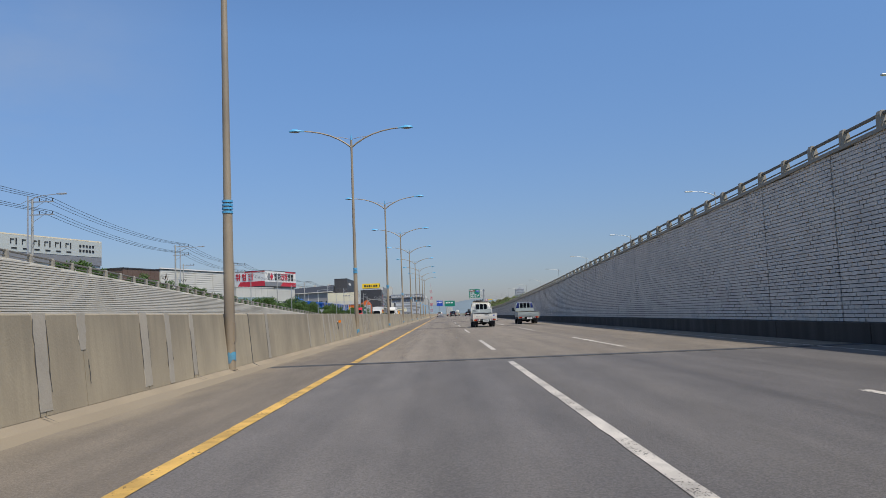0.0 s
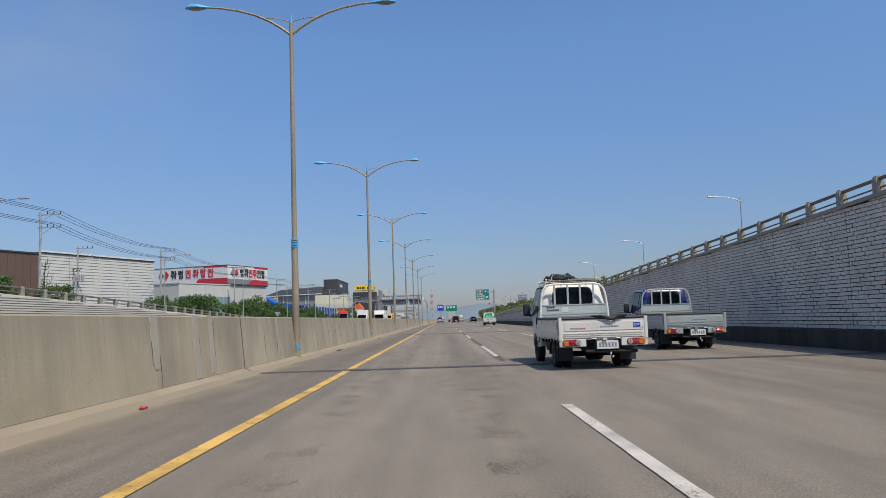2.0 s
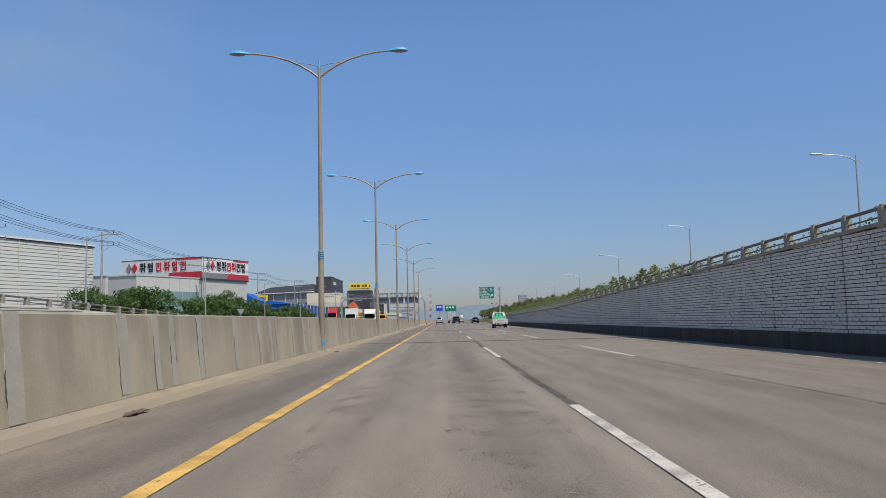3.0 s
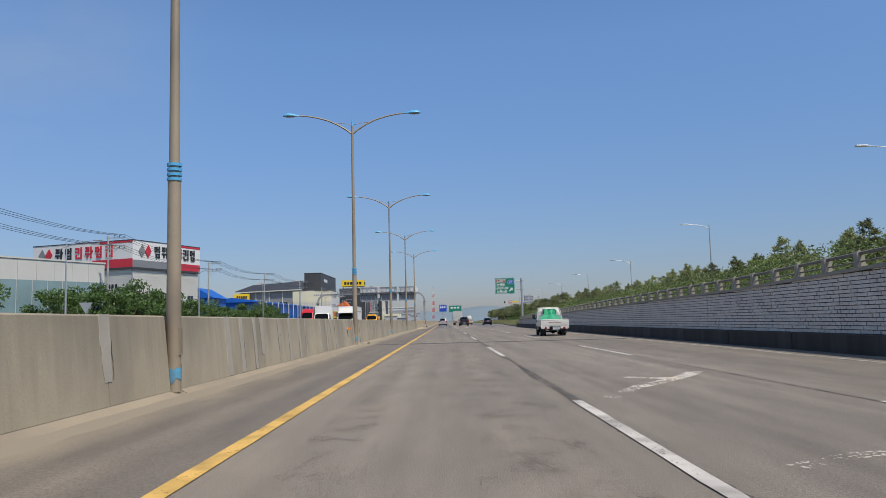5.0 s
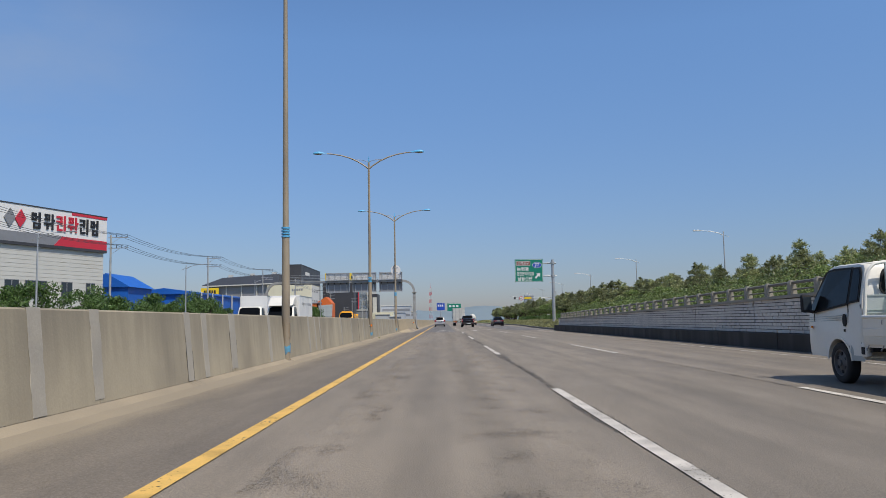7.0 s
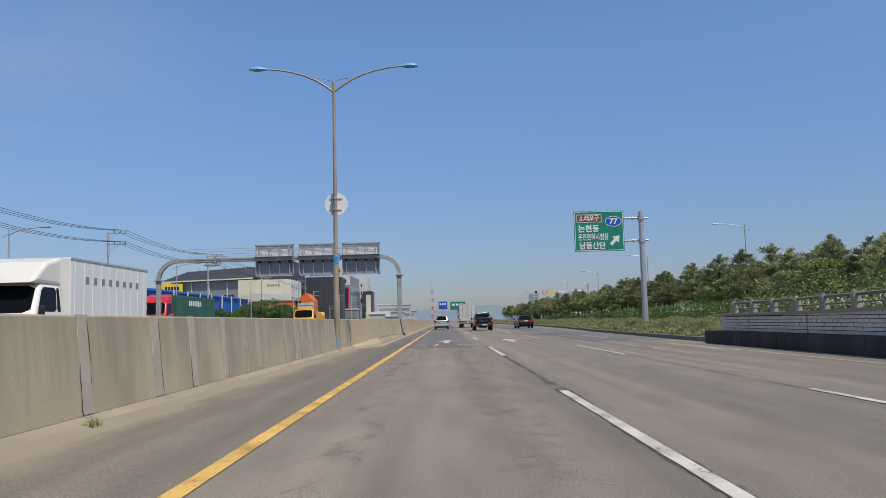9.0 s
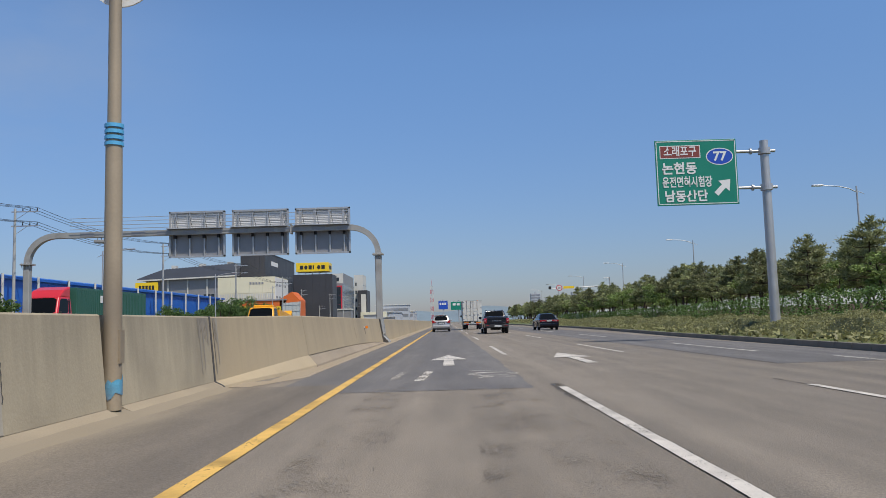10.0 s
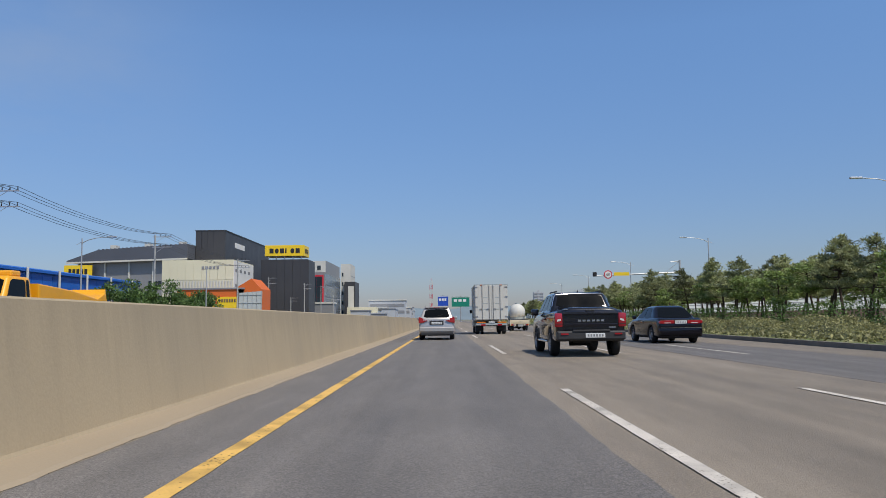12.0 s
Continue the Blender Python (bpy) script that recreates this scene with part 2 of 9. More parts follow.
rain_stained(CONC, 0.34)
# dusty brown foot, colour also darkened to offset the sun on its slope
TOE_B = mat("dusty_sun_offset_foot", (0.3, 0.245, 0.18), 0.92, var=0.2, big=1.5, fine=30, bump=0.4, stretch=(1, 0.3, 1), dirt=(0.22, 0.18, 0.13), dirt_amount=0.7)
CONC_B = mat("smooth_barrier_concrete", (0.41, 0.33, 0.215), 0.85, var=0.12, big=0.6, fine=30, bump=0.25, stretch=(1, 0.8, 0.4), dirt=(0.3, 0.255, 0.185), dirt_amount=0.55)
STRIP = mat("pale_joint_mortar", (0.4, 0.358, 0.288), 0.9, var=0.14, big=2, fine=30, bump=0.3, dirt=(0.3, 0.28, 0.24), dirt_amount=0.5)
rain_stained(CONC_B, 0.2, 0.5, 1.35)
TOE = mat("sandy_barrier_foot", (0.315, 0.26, 0.182), 0.92, var=0.15, big=1.5, fine=40, bump=0.4, stretch=(1, 0.4, 1), dirt=(0.22, 0.185, 0.138), dirt_amount=0.7)
GUTTER = mat("gutter_concrete", (0.32, 0.258, 0.178), 0.9, var=0.1, big=1, fine=40, bump=0.3, stretch=(1, 0.2, 1), dirt=(0.32, 0.27, 0.2), dirt_amount=0.6)
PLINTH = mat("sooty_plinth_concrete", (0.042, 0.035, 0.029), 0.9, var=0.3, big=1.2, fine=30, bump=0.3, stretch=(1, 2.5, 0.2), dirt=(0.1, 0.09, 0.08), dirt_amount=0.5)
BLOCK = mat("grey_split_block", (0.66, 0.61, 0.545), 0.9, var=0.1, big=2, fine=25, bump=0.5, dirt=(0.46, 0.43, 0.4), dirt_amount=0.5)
GAP = mat("dark_mortar", (0.07, 0.066, 0.062), 0.95, var=0.2, big=3, bump=0.2)
PALE = mat("pale_wall_panel", (0.62, 0.58, 0.49), 0.85, var=0.08, big=0.6, fine=20, bump=0.2, dirt=(0.47, 0.43, 0.35), dirt_amount=0.5)
RAILC = mat("railing_concrete", (0.3, 0.275, 0.225), 0.8, var=0.1, big=2, fine=30, bump=0.2)
# rails darker than the posts: the shade on them is put into this colour
RAILM = mat("shade_toned_rail_pipe", (0.15, 0.14, 0.12), 0.7, var=0.2, big=2, fine=30, bump=0.1)
GALV = mat("galvanised_steel", (0.46, 0.46, 0.455), 0.45, metal=0.55, var=0.1, big=3, fine=50, bump=0.05)
GANTRY = mat("weathered_gantry_steel", (0.34, 0.335, 0.315), 0.6, metal=0.2, var=0.15, big=1.5, fine=30, bump=0.06, dirt=(0.22, 0.2, 0.18), dirt_amount=0.6)
COVER = mat("dull_cover_sheet", (0.36, 0.35, 0.325), 0.55, metal=0.15, var=0.12, big=2, fine=25, bump=0.08, dirt=(0.26, 0.245, 0.22), dirt_amount=0.6)
GREYP = mat("grey_sign_back", (0.27, 0.27, 0.275), 0.5, metal=0.3, var=0.1, big=2, fine=30, bump=0.05)
BRONZE = mat("bronze_painted_steel", (0.36, 0.29, 0.2), 0.5, metal=0.15, var=0.14, big=1.2, fine=30, bump=0.08, dirt=(0.2, 0.16, 0.115), dirt_amount=0.6)
WRAP = mat("faded_blue_wrap", (0.1, 0.34, 0.5), 0.9, var=0.3, big=5, fine=40, bump=0.3, dirt=(0.16, 0.18, 0.2), dirt_amount=0.8)
STAIN = mat("soot_stained_concrete", (0.235, 0.205, 0.165), 0.9, var=0.3, big=2, fine=20, bump=0.3, stretch=(1, 2.5, 0.5), dirt=(0.36, 0.32, 0.25), dirt_amount=0.8)
BLUEP = mat("blue_enamel", (0.1, 0.4, 0.66), 0.5, var=0.12, big=4, bump=0.05)
GRASS = mat("verge_grass", (0.12, 0.15, 0.05), 0.95, var=0.35, big=1.2, fine=25, bump=0.8, dirt=(0.2, 0.17, 0.09), dirt_amount=0.7)
EARTH = mat("ground_earth", (0.17, 0.16, 0.125), 0.95, var=0.25, big=0.05, fine=3, bump=0.4, dirt=(0.1, 0.12, 0.06), dirt_amount=0.8)
KERB = mat("kerb_stone", (0.19, 0.175, 0.15), 0.9, var=0.15, big=2, fine=30, bump=0.3, dirt=(0.13, 0.125, 0.115), dirt_amount=0.8)
BARK = mat("pine_bark", (0.065, 0.045, 0.034), 0.95, var=0.3, big=4, fine=30, bump=0.8, stretch=(1, 1, 0.3))
PINE = leaf_mat("pine_needles", (0.27, 0.287, 0.135), 0.35, 0.7)
SHRUB = leaf_mat("mixed_shrub_leaves", (0.13, 0.175, 0.052))
YOUNG = leaf_mat("light_green_leaves", (0.2, 0.27, 0.075))
LEAF = leaf_mat("bush_leaves", (0.085, 0.15, 0.035))
HEDGE = leaf_mat("hedge_leaves", (0.25, 0.245, 0.105), 0.3, 0.3)
THICKET = mat("shade_dark_shrub_core", (0.085, 0.092, 0.034), 0.9, var=0.4, big=3, fine=22, bump=1.0)
WHITE = mat("white_paint", (0.72, 0.69, 0.61), 0.42, var=0.06, big=1.5, fine=20, bump=0.02, coat=0.3, dirt=(0.55, 0.54, 0.5), dirt_amount=0.35)
OFFWHITE = mat("off_white_cladding", (0.56, 0.55, 0.5), 0.6, var=0.06, big=0.5, fine=6, bump=0.05, dirt=(0.52, 0.5, 0.44), dirt_amount=0.4)
SILVER = mat("silver_car_paint", (0.46, 0.44, 0.42), 0.38, metal=0.5, var=0.03, big=2, bump=0, coat=0.6)
BLACKP = mat("black_blue_car_paint", (0.007, 0.008, 0.014), 0.2, metal=0.0, var=0.1, big=2, bump=0, coat=0.9)
BLACKP.node_tree.nodes["Principled BSDF"].inputs["Specular IOR Level"].default_value = 0.3
NAVY = mat("navy_car_paint", (0.006, 0.005, 0.009), 0.2, metal=0.0, var=0.1, big=2, bump=0, coat=0.35)
NAVY.node_tree.nodes["Principled BSDF"].inputs["Specular IOR Level"].default_value = 0.25
REDP = mat("red_truck_paint", (0.55, 0.02, 0.03), 0.35, var=0.08, big=2, bump=0, coat=0.4)
GREENC = mat("green_container_paint", (0.03, 0.11, 0.08), 0.5, var=0.15, big=1, bump=0.05)
YELLOWT = mat("yellow_truck_paint", (0.78, 0.36, 0.01), 0.4, var=0.08, big=2, bump=0, coat=0.3)
CREAMP = mat("cream_paint", (0.7, 0.6, 0.42), 0.4, var=0.06, big=2, bump=0.02)
BLUECAB = mat("dark_blue_cab_paint", (0.01, 0.018, 0.12), 0.25, var=0.08, big=2, bump=0, coat=0.6)
STICKER = mat("faded_sticker", (0.46, 0.49, 0.47), 0.6, var=0.2, big=8, fine=60, bump=0.03)
GREYB = mat("grey_board_paint", (0.36, 0.4, 0.395), 0.5, var=0.06, big=2, fine=30, bump=0.03, dirt=(0.26, 0.28, 0.27), dirt_amount=0.4)
DARK = mat("black_underbody", (0.014, 0.014, 0.015), 0.8, var=0.3, big=4, bump=0.1)
PLASTIC = mat("dark_grey_plastic", (0.03, 0.03, 0.032), 0.6, var=0.15, big=5, bump=0.05)
TYRE = mat("tyre_rubber", (0.022, 0.021, 0.021), 0.85, var=0.2, big=6, fine=60, bump=0.3)
RIM = mat("alloy_wheel", (0.35, 0.35, 0.36), 0.35, metal=0.8, var=0.1, big=5, bump=0)
STEELRIM = mat("dusty_steel_wheel", (0.13, 0.125, 0.12), 0.6, metal=0.4, var=0.25, big=8, bump=0.05)
GLASS = mat("dark_car_glass", (0.005, 0.006, 0.007), 0.12, var=0.1, big=2, bump=0)
GLASS.node_tree.nodes["Principled BSDF"].inputs["Specular IOR Level"].default_value = 0.1
WINDOW = mat("building_glass", (0.03, 0.04, 0.05), 0.1, var=0.3, big=0.4, bump=0)
BLUEGLASS = mat("grey_blue_glass", (0.13, 0.16, 0.19), 0.2, var=0.25, big=0.4, bump=0)
TEAL = mat("pale_teal_glass", (0.2, 0.29, 0.3), 0.18, var=0.25, big=0.4, bump=0)
REDL = mat("red_tail_lens", (0.33, 0.012, 0.018), 0.18, var=0.15, big=30, bump=0.1, coat=0.6)
ORANGEL = mat("orange_lens", (0.75, 0.2, 0.02), 0.2, var=0.15, big=30, bump=0.1, coat=0.6)
CLEARL = mat("clear_lens", (0.62, 0.62, 0.62), 0.15, var=0.2, big=30, bump=0.1, coat=0.6)
PLATE = mat("number_plate_white", (0.7, 0.71, 0.68), 0.4, var=0.05, big=5, bump=0)
INK = mat("black_ink", (0.02, 0.02, 0.022), 0.5, var=0.1, bump=0)
CHROME = mat("chrome_trim", (0.6, 0.6, 0.62), 0.2, metal=0.9, var=0.05, bump=0)
REDS = mat("red_sign_face", (0.55, 0.03, 0.05), 0.45, var=0.06, big=0.6, bump=0)
SIGNW = mat("white_sign_face", (0.72, 0.71, 0.68), 0.45, var=0.05, big=0.6, bump=0)
SIGNG = mat("green_sign_face", (0.006, 0.2, 0.13), 0.4, var=0.06, big=2, bump=0)
SIGNB = mat("blue_shield_face", (0.015, 0.07, 0.42), 0.4, var=0.05, big=2, bump=0)
SIGNBR = mat("brown_panel_face", (0.22, 0.05, 0.035), 0.4, var=0.05, big=2, bump=0)
SIGNY = mat("yellow_sign_face", (0.82, 0.56, 0.02), 0.4, var=0.05, big=2, bump=0)
CHAR = mat("charcoal_cladding", (0.045, 0.045, 0.05), 0.5, var=0.1, big=0.3, fine=5, bump=0.03, dirt=(0.06, 0.06, 0.066), dirt_amount=0.4)
SLATE = mat("slate_roof_sheet", (0.085, 0.093, 0.115), 0.5, var=0.1, big=0.3, fine=5, bump=0.05)
BLUES = mat("blue_sheet_cladding", (0.012, 0.115, 0.47), 0.5, var=0.1, big=0.5, fine=8, bump=0.05)
CREAMW = mat("cream_cladding", (0.66, 0.62, 0.45), 0.6, var=0.06, big=0.4, fine=6, bump=0.05)
ORANGEW = mat("orange_wall", (0.62, 0.13, 0.02), 0.6, var=0.08, big=0.5, bump=0.05)
BROWNW = mat("brown_cladding", (0.13, 0.085, 0.065), 0.7, var=0.1, big=0.5, bump=0.05)
NET = mat("green_netting", (0.02, 0.36, 0.17), 0.6, var=0.15, big=4, fine=50, bump=0.2)
WIRE = mat("power_cable", (0.05, 0.055, 0.06), 0.7, bump=0)
POLEC = mat("utility_pole_concrete", (0.36, 0.36, 0.34), 0.8, var=0.1, big=1.5, bump=0.1)
# blue-grey far colours with the haze of distance painted in
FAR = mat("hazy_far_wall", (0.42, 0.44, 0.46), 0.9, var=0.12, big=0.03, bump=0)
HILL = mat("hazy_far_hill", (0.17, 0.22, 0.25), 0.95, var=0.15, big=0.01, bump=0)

# ---- mesh helpers ----
def mesh_of(name, bm, m, smooth=False):
    me = bpy.data.meshes.new(name)
    bm.normal_update()
    bm.to_mesh(me)
    bm.free()
    me.materials.append(m)
    if smooth:
        me.polygons.foreach_set("use_smooth", [True] * len(me.polygons))
        me.set_sharp_from_angle(angle=math.radians(38))
    return me

def part(name, bm, m, parent, label="", smooth=False):
    ob = new(name, mesh_of(name, bm, m, smooth))
    if parent is not None:
        ob.parent = parent
    return tagged(ob, label)

def root(name, label, category, m=Matrix(), group="", kind=""):
    ob = new(name)
    ob.empty_display_size = 0.2
    ob.matrix_world = m
    return tagged(ob, label, category, group, kind)

def struct(name, bm, m, label, category, smooth=False):
    return tagged(part(name, bm, m, None, "", smooth), label, category, "", "structure")

def box(bm, x0, x1, y0, y1, z0, z1, bevel=0.0, seg=2):
    r = bmesh.ops.create_cube(bm, size=1, matrix=Matrix.LocRotScale(((x0 + x1) / 2, (y0 + y1) / 2, (z0 + z1) / 2), None, (abs(x1 - x0), abs(y1 - y0), abs(z1 - z0))))
    if bevel:
        es = list({e for v in r["verts"] for e in v.link_edges})
        bmesh.ops.bevel(bm, geom=es, offset=bevel, segments=seg, affect="EDGES", profile=0.5)
    return bm

def B(*a, bevel=0.0):
    return box(bmesh.new(), *a, bevel=bevel)

def rod(bm, p0, p1, r0, r1=None, n=10):
    p0, p1 = Vector(p0), Vector(p1)
    d = p1 - p0
    q = d.to_track_quat("Z", "Y").to_matrix().to_4x4()
    bmesh.ops.create_cone(bm, cap_ends=True, segments=n, radius1=r0, radius2=r0 if r1 is None else r1, depth=d.length, matrix=Matrix.Translation((p0 + p1) / 2) @ q)
    return bm

def R(*a, **k):
    return rod(bmesh.new(), *a, **k)

def tube(bm, pts, radii, n=8):
    """A swept tube through pts."""
    pts = [Vector(p) for p in pts]
    rings = []
    for i, p in enumerate(pts):
        d = (pts[min(i + 1, len(pts) - 1)] - pts[max(i - 1, 0)]).normalized()
        q = d.to_track_quat("Z", "Y").to_matrix()
        r = radii[i] if isinstance(radii, (list, tuple)) else radii
        rings.append([bm.verts.new(p + q @ Vector((r * math.cos(a), r * math.sin(a), 0))) for a in [2 * math.pi * k / n for k in range(n)]])
    for a, b in zip(rings, rings[1:]):
        for k in range(n):
            bm.faces.new((a[k], a[(k + 1) % n], b[(k + 1) % n], b[k]))
    bm.faces.new(rings[0][::-1])
    bm.faces.new(rings[-1])
    return bm

def prism(bm, poly, a0, a1, axis="x", bevel=0.0, seg=3):
    """A polygon extruded along an axis. poly holds (y, z) for axis x, (x, z) for axis y, (x, y) for axis z."""
    def p(u, v, a):
        return {"x": (a, u, v), "y": (u, a, v), "z": (u, v, a)}[axis]
    f = [bm.verts.new(p(u, v, a0)) for u, v in poly]
    g = [bm.verts.new(p(u, v, a1)) for u, v in poly]
    fs = [bm.faces.new(f), bm.faces.new(g)]
    edges = [e for q in fs for e in q.edges]
    for i in range(len(poly)):
        j = (i + 1) % len(poly)
        fs.append(bm.faces.new((f[i], f[j], g[j], g[i])))
    bmesh.ops.recalc_face_normals(bm, faces=fs)
    if bevel:
        bmesh.ops.bevel(bm, geom=edges, offset=bevel, segments=seg, affect="EDGES", profile=0.5, clamp_overlap=True)
    return bm

def PR(*a, **k):
    return prism(bmesh.new(), *a, **k)

def quads(name, verts, faces, m):
    me = bpy.data.meshes.new(name)
    me.from_pydata(verts, [], faces)
    me.update()
    me.materials.append(m)
    return me

def lofted(rows):
    """Skin through cross-sections (y, outline)."""
    bm = bmesh.new()
    vs = [[bm.verts.new((x, y, z)) for x, z in prof] for y, prof in rows]
    n = len(vs[0])
    for a, b in zip(vs, vs[1:]):
        for k in range(n):
            bm.faces.new((a[k], a[(k + 1) % n], b[(k + 1) % n], b[k]))
    bm.faces.new(vs[0]), bm.faces.new(vs[-1][::-1])
    bmesh.ops.recalc_face_normals(bm, faces=bm.faces)
    return bm

def lerp(table, y):
    for (a, u), (b, v) in zip(table, table[1:]):
        if y <= b:
            return u + (v - u) * (y - a) / (b - a)
    return table[-1][1]

def words(name, body, size, m, parent, loc, rot, label="", squeeze=1.0, thick=0.01, bold=0.0):
    cu = bpy.data.curves.new(name, "FONT")
    cu.body, cu.size, cu.extrude, cu.align_x, cu.align_y = body, size, thick, "CENTER", "CENTER"
    cu.offset = bold
    tmp = bpy.data.objects.new(name, cu)
    me = bpy.data.meshes.new_from_object(tmp)
    bpy.data.objects.remove(tmp)
    bpy.data.curves.remove(cu)
    me.materials.clear()
    me.materials.append(m)
    me.transform(Matrix.Diagonal((squeeze, 1, 1, 1)))
    ob = new(name, me)
    ob.parent = parent
    ob.matrix_local = pose(*loc, *rot)
    return tagged(ob, label)

# ---- ground and road ----
bm = bmesh.new()
box(bm, -2500, 2500, -300, 4500, -1.0, -0.06)
struct("ground", bm, EARTH, "flat dusty ground reaching out to the horizon", "ground")

def sheet(x0, x1, y0, y1, z, ny=1):
    bm = bmesh.new()
    box(bm, x0, x1, y0, y1, -0.3, z)
    return bm

struct("road", sheet(-18.0, 10.3, -60, 900, 0.0), ASPH, "worn grey-brown asphalt carriageway of an urban expressway", "road")
struct("road_widening", PR([(10.3, 205), (10.35, 218), (11.0, 240), (12.3, 262), (13.0, 285), (13.0, 900), (10.3, 900)], -0.3, 0.0, axis="z"), ASPH, "asphalt widening of the carriageway before the exit", "road")
bm = bmesh.new()
rows = []
for i in range(420):
    y = 213.0 + (i * 0.35 if i < 300 else 105 + (i - 300) * 3.2)
    e = 1.25 + 0.07 * noise.noise((y * 0.35, 2, 0)) + 0.04 * noise.noise((y * 1.9, 2, 0))
    rows.append([bm.verts.new((-2.85, y, 0.004)), bm.verts.new((e, y, 0.004))])
for a, b in zip(rows, rows[1:]):
    bm.faces.new((a[0], a[1], b[1], b[0]))
struct("road_patch_1", bm, ASPH_NEW, "newer dark asphalt laid in the inner lane", "road")
struct("road_patch_2", sheet(6.6, 10.3, 217.0, 700, 0.004), ASPH_NEW, "newer dark asphalt in the outer lanes", "road")
struct("road_patch_3", sheet(-2.4, 10.0, -60, 19.9, 0.004), ASPH_OLD, "smooth dark asphalt before the expansion joint", "road")
bm = bmesh.new()
bm.faces.new([bm.verts.new(v) for v in ((-4.3, -60, 0.006), (-1.82, -60, 0.006), (-1.82, 214.6, 0.006), (-4.3, 214.6, 0.006))])
struct("shoulder", bm, SHOULDER, "dusty brown asphalt shoulder along the median", "road")
bm = bmesh.new()
rows = []
for i in range(500):
    y = 214.8 + (i * 0.2 if i < 400 else 80 + (i - 400) * 4.5)
    e = -2.9 + 0.05 * noise.noise((y * 0.6, 5, 0)) + 0.035 * noise.noise((y * 2.7, 5, 0))
    z = min(0.03, 0.006 + 0.024 * (y - 214.8) / 3)
    e -= max(0, 0.6 - 0.3 * (y - 214.8))
    rows.append([bm.verts.new((-3.9 if y < 216 else -3.41, y, z)), bm.verts.new((e - 0.02, y, z - 0.002)), bm.verts.new((e + 0.02, y, 0.0045))])
for a, b in zip(rows, rows[1:]):
    for k in range(2):
        bm.faces.new((a[k], a[k + 1], b[k + 1], b[k]))
struct("gutter", bm, GUTTER, "pale concrete gutter strip at the foot of the median", "road")

# windblown grit against the foot of the median
bm = bmesh.new()
n = 500
rows = []
for i in range(n):
    y = -30 + i * 244.5 / (n - 1)
    w = 0.2 + 0.3 * max(0, noise.noise((y * 0.13, 0, 3))) + 0.1 * noise.noise((y * 0.9, 1, 0)) + 0.03 * noise.noise((y * 4.1, 1, 0))
    rows.append([bm.verts.new((-4.0, y, 0.09)), bm.verts.new((-3.86 + 0.2 * w, y, 0.035)), bm.verts.new((-3.86 + w, y, 0.001))])
for a, b in zip(rows, rows[1:]):
    for k in range(2):
        bm.faces.new((a[k], a[k + 1], b[k + 1], b[k]))
tagged(part("grit", bm, DUST, None, "", True), "pale sandy grit drifted along the barrier foot", "grit", "", "stuff")

# expansion joints, the crumbled seam between the lanes
for k in range(4):
    y = 20.3 + 40.05 * k
    bm = bmesh.new()
    box(bm, -3.95, 9.9, y - 0.19, y + 0.17, -0.02, 0.007)
    j = struct("expansion_joint", bm, RUBBER, "black rubber expansion joint across the road", "expansion joint")
    for s in (-1, 1):
        part("steel_edge", B(-3.95, 9.9, y + s * 0.19 - 0.02, y + s * 0.19 + 0.02, -0.02, 0.009), RUBBER, j)
bm = bmesh.new()
rows = []
for i in range(2200):
    y = 62 + i * 0.069
    c = 1.68 + 0.05 * noise.noise((y * 0.2, 0, 0))
    w = 0.045 + 0.11 * max(0, noise.noise((y * 0.21, 4, 9)) + 0.15) + 0.04 * abs(noise.noise((y * 5, 4, 0)))
    rows.append([bm.verts.new((c - w + 0.04 * noise.noise((y * 7, 1, 0)), y, 0.0055)), bm.verts.new((c + w + 0.04 * noise.noise((y * 7, 7, 0)), y, 0.0055))])
for a, b in zip(rows, rows[1:]):
    bm.faces.new((a[0], a[1], b[1], b[0]))
tagged(part("road_seam", bm, CRACK, None), "dark crumbled seam between two lanes", "road seam", "", "stuff")
bm = bmesh.new()
rows = []
for i in range(240):
    y = 70 + i * 0.6
    c = 5.02 + 0.05 * noise.noise((y * 0.2, 9, 0))
    w = 0.03 + 0.04 * abs(noise.noise((y * 0.7, 14, 0)))
    rows.append([bm.verts.new((c - w * 0.8, y, 0.0055)), bm.verts.new((c + w * 0.8, y, 0.0055))])
for a, b in zip(rows, rows[1:]):
    bm.faces.new((a[0], a[1], b[1], b[0]))
tagged(part("road_seam", bm, CRACK, None), "narrow dark seam between the outer lanes", "road seam", "", "stuff")

# ---- road markings ----
def painted(name, poly, m, label, z=0.009):
    return struct(name, PR(poly, z - 0.006, z, axis="z"), m, label, "road marking")

def strip(x, w, y0, y1):
    return [(x - w / 2, y0), (x + w / 2, y0), (x + w / 2, y1), (x - w / 2, y1)]

def worn_strip(name, x, w, y0, y1, m, label, step=0.5, seed=0.0):
    """A painted line with ragged, worn edges."""
    bm = bmesh.new()
    n = max(2, int((y1 - y0) / step))
    rows = []
    for i in range(n + 1):
        y = y0 + (y1 - y0) * i / n
        rows.append([bm.verts.new((x - w / 2 + 0.012 * noise.noise((y * 2.3, seed, 1)), y, 0.0095)), bm.verts.new((x + w / 2 + 0.012 * noise.noise((y * 2.1, seed, 5)), y, 0.0095))])
    for a, b in zip(rows, rows[1:]):
        bm.faces.new((a[0], a[1], b[1], b[0]))
    return struct(name, bm, m, label, "road marking")

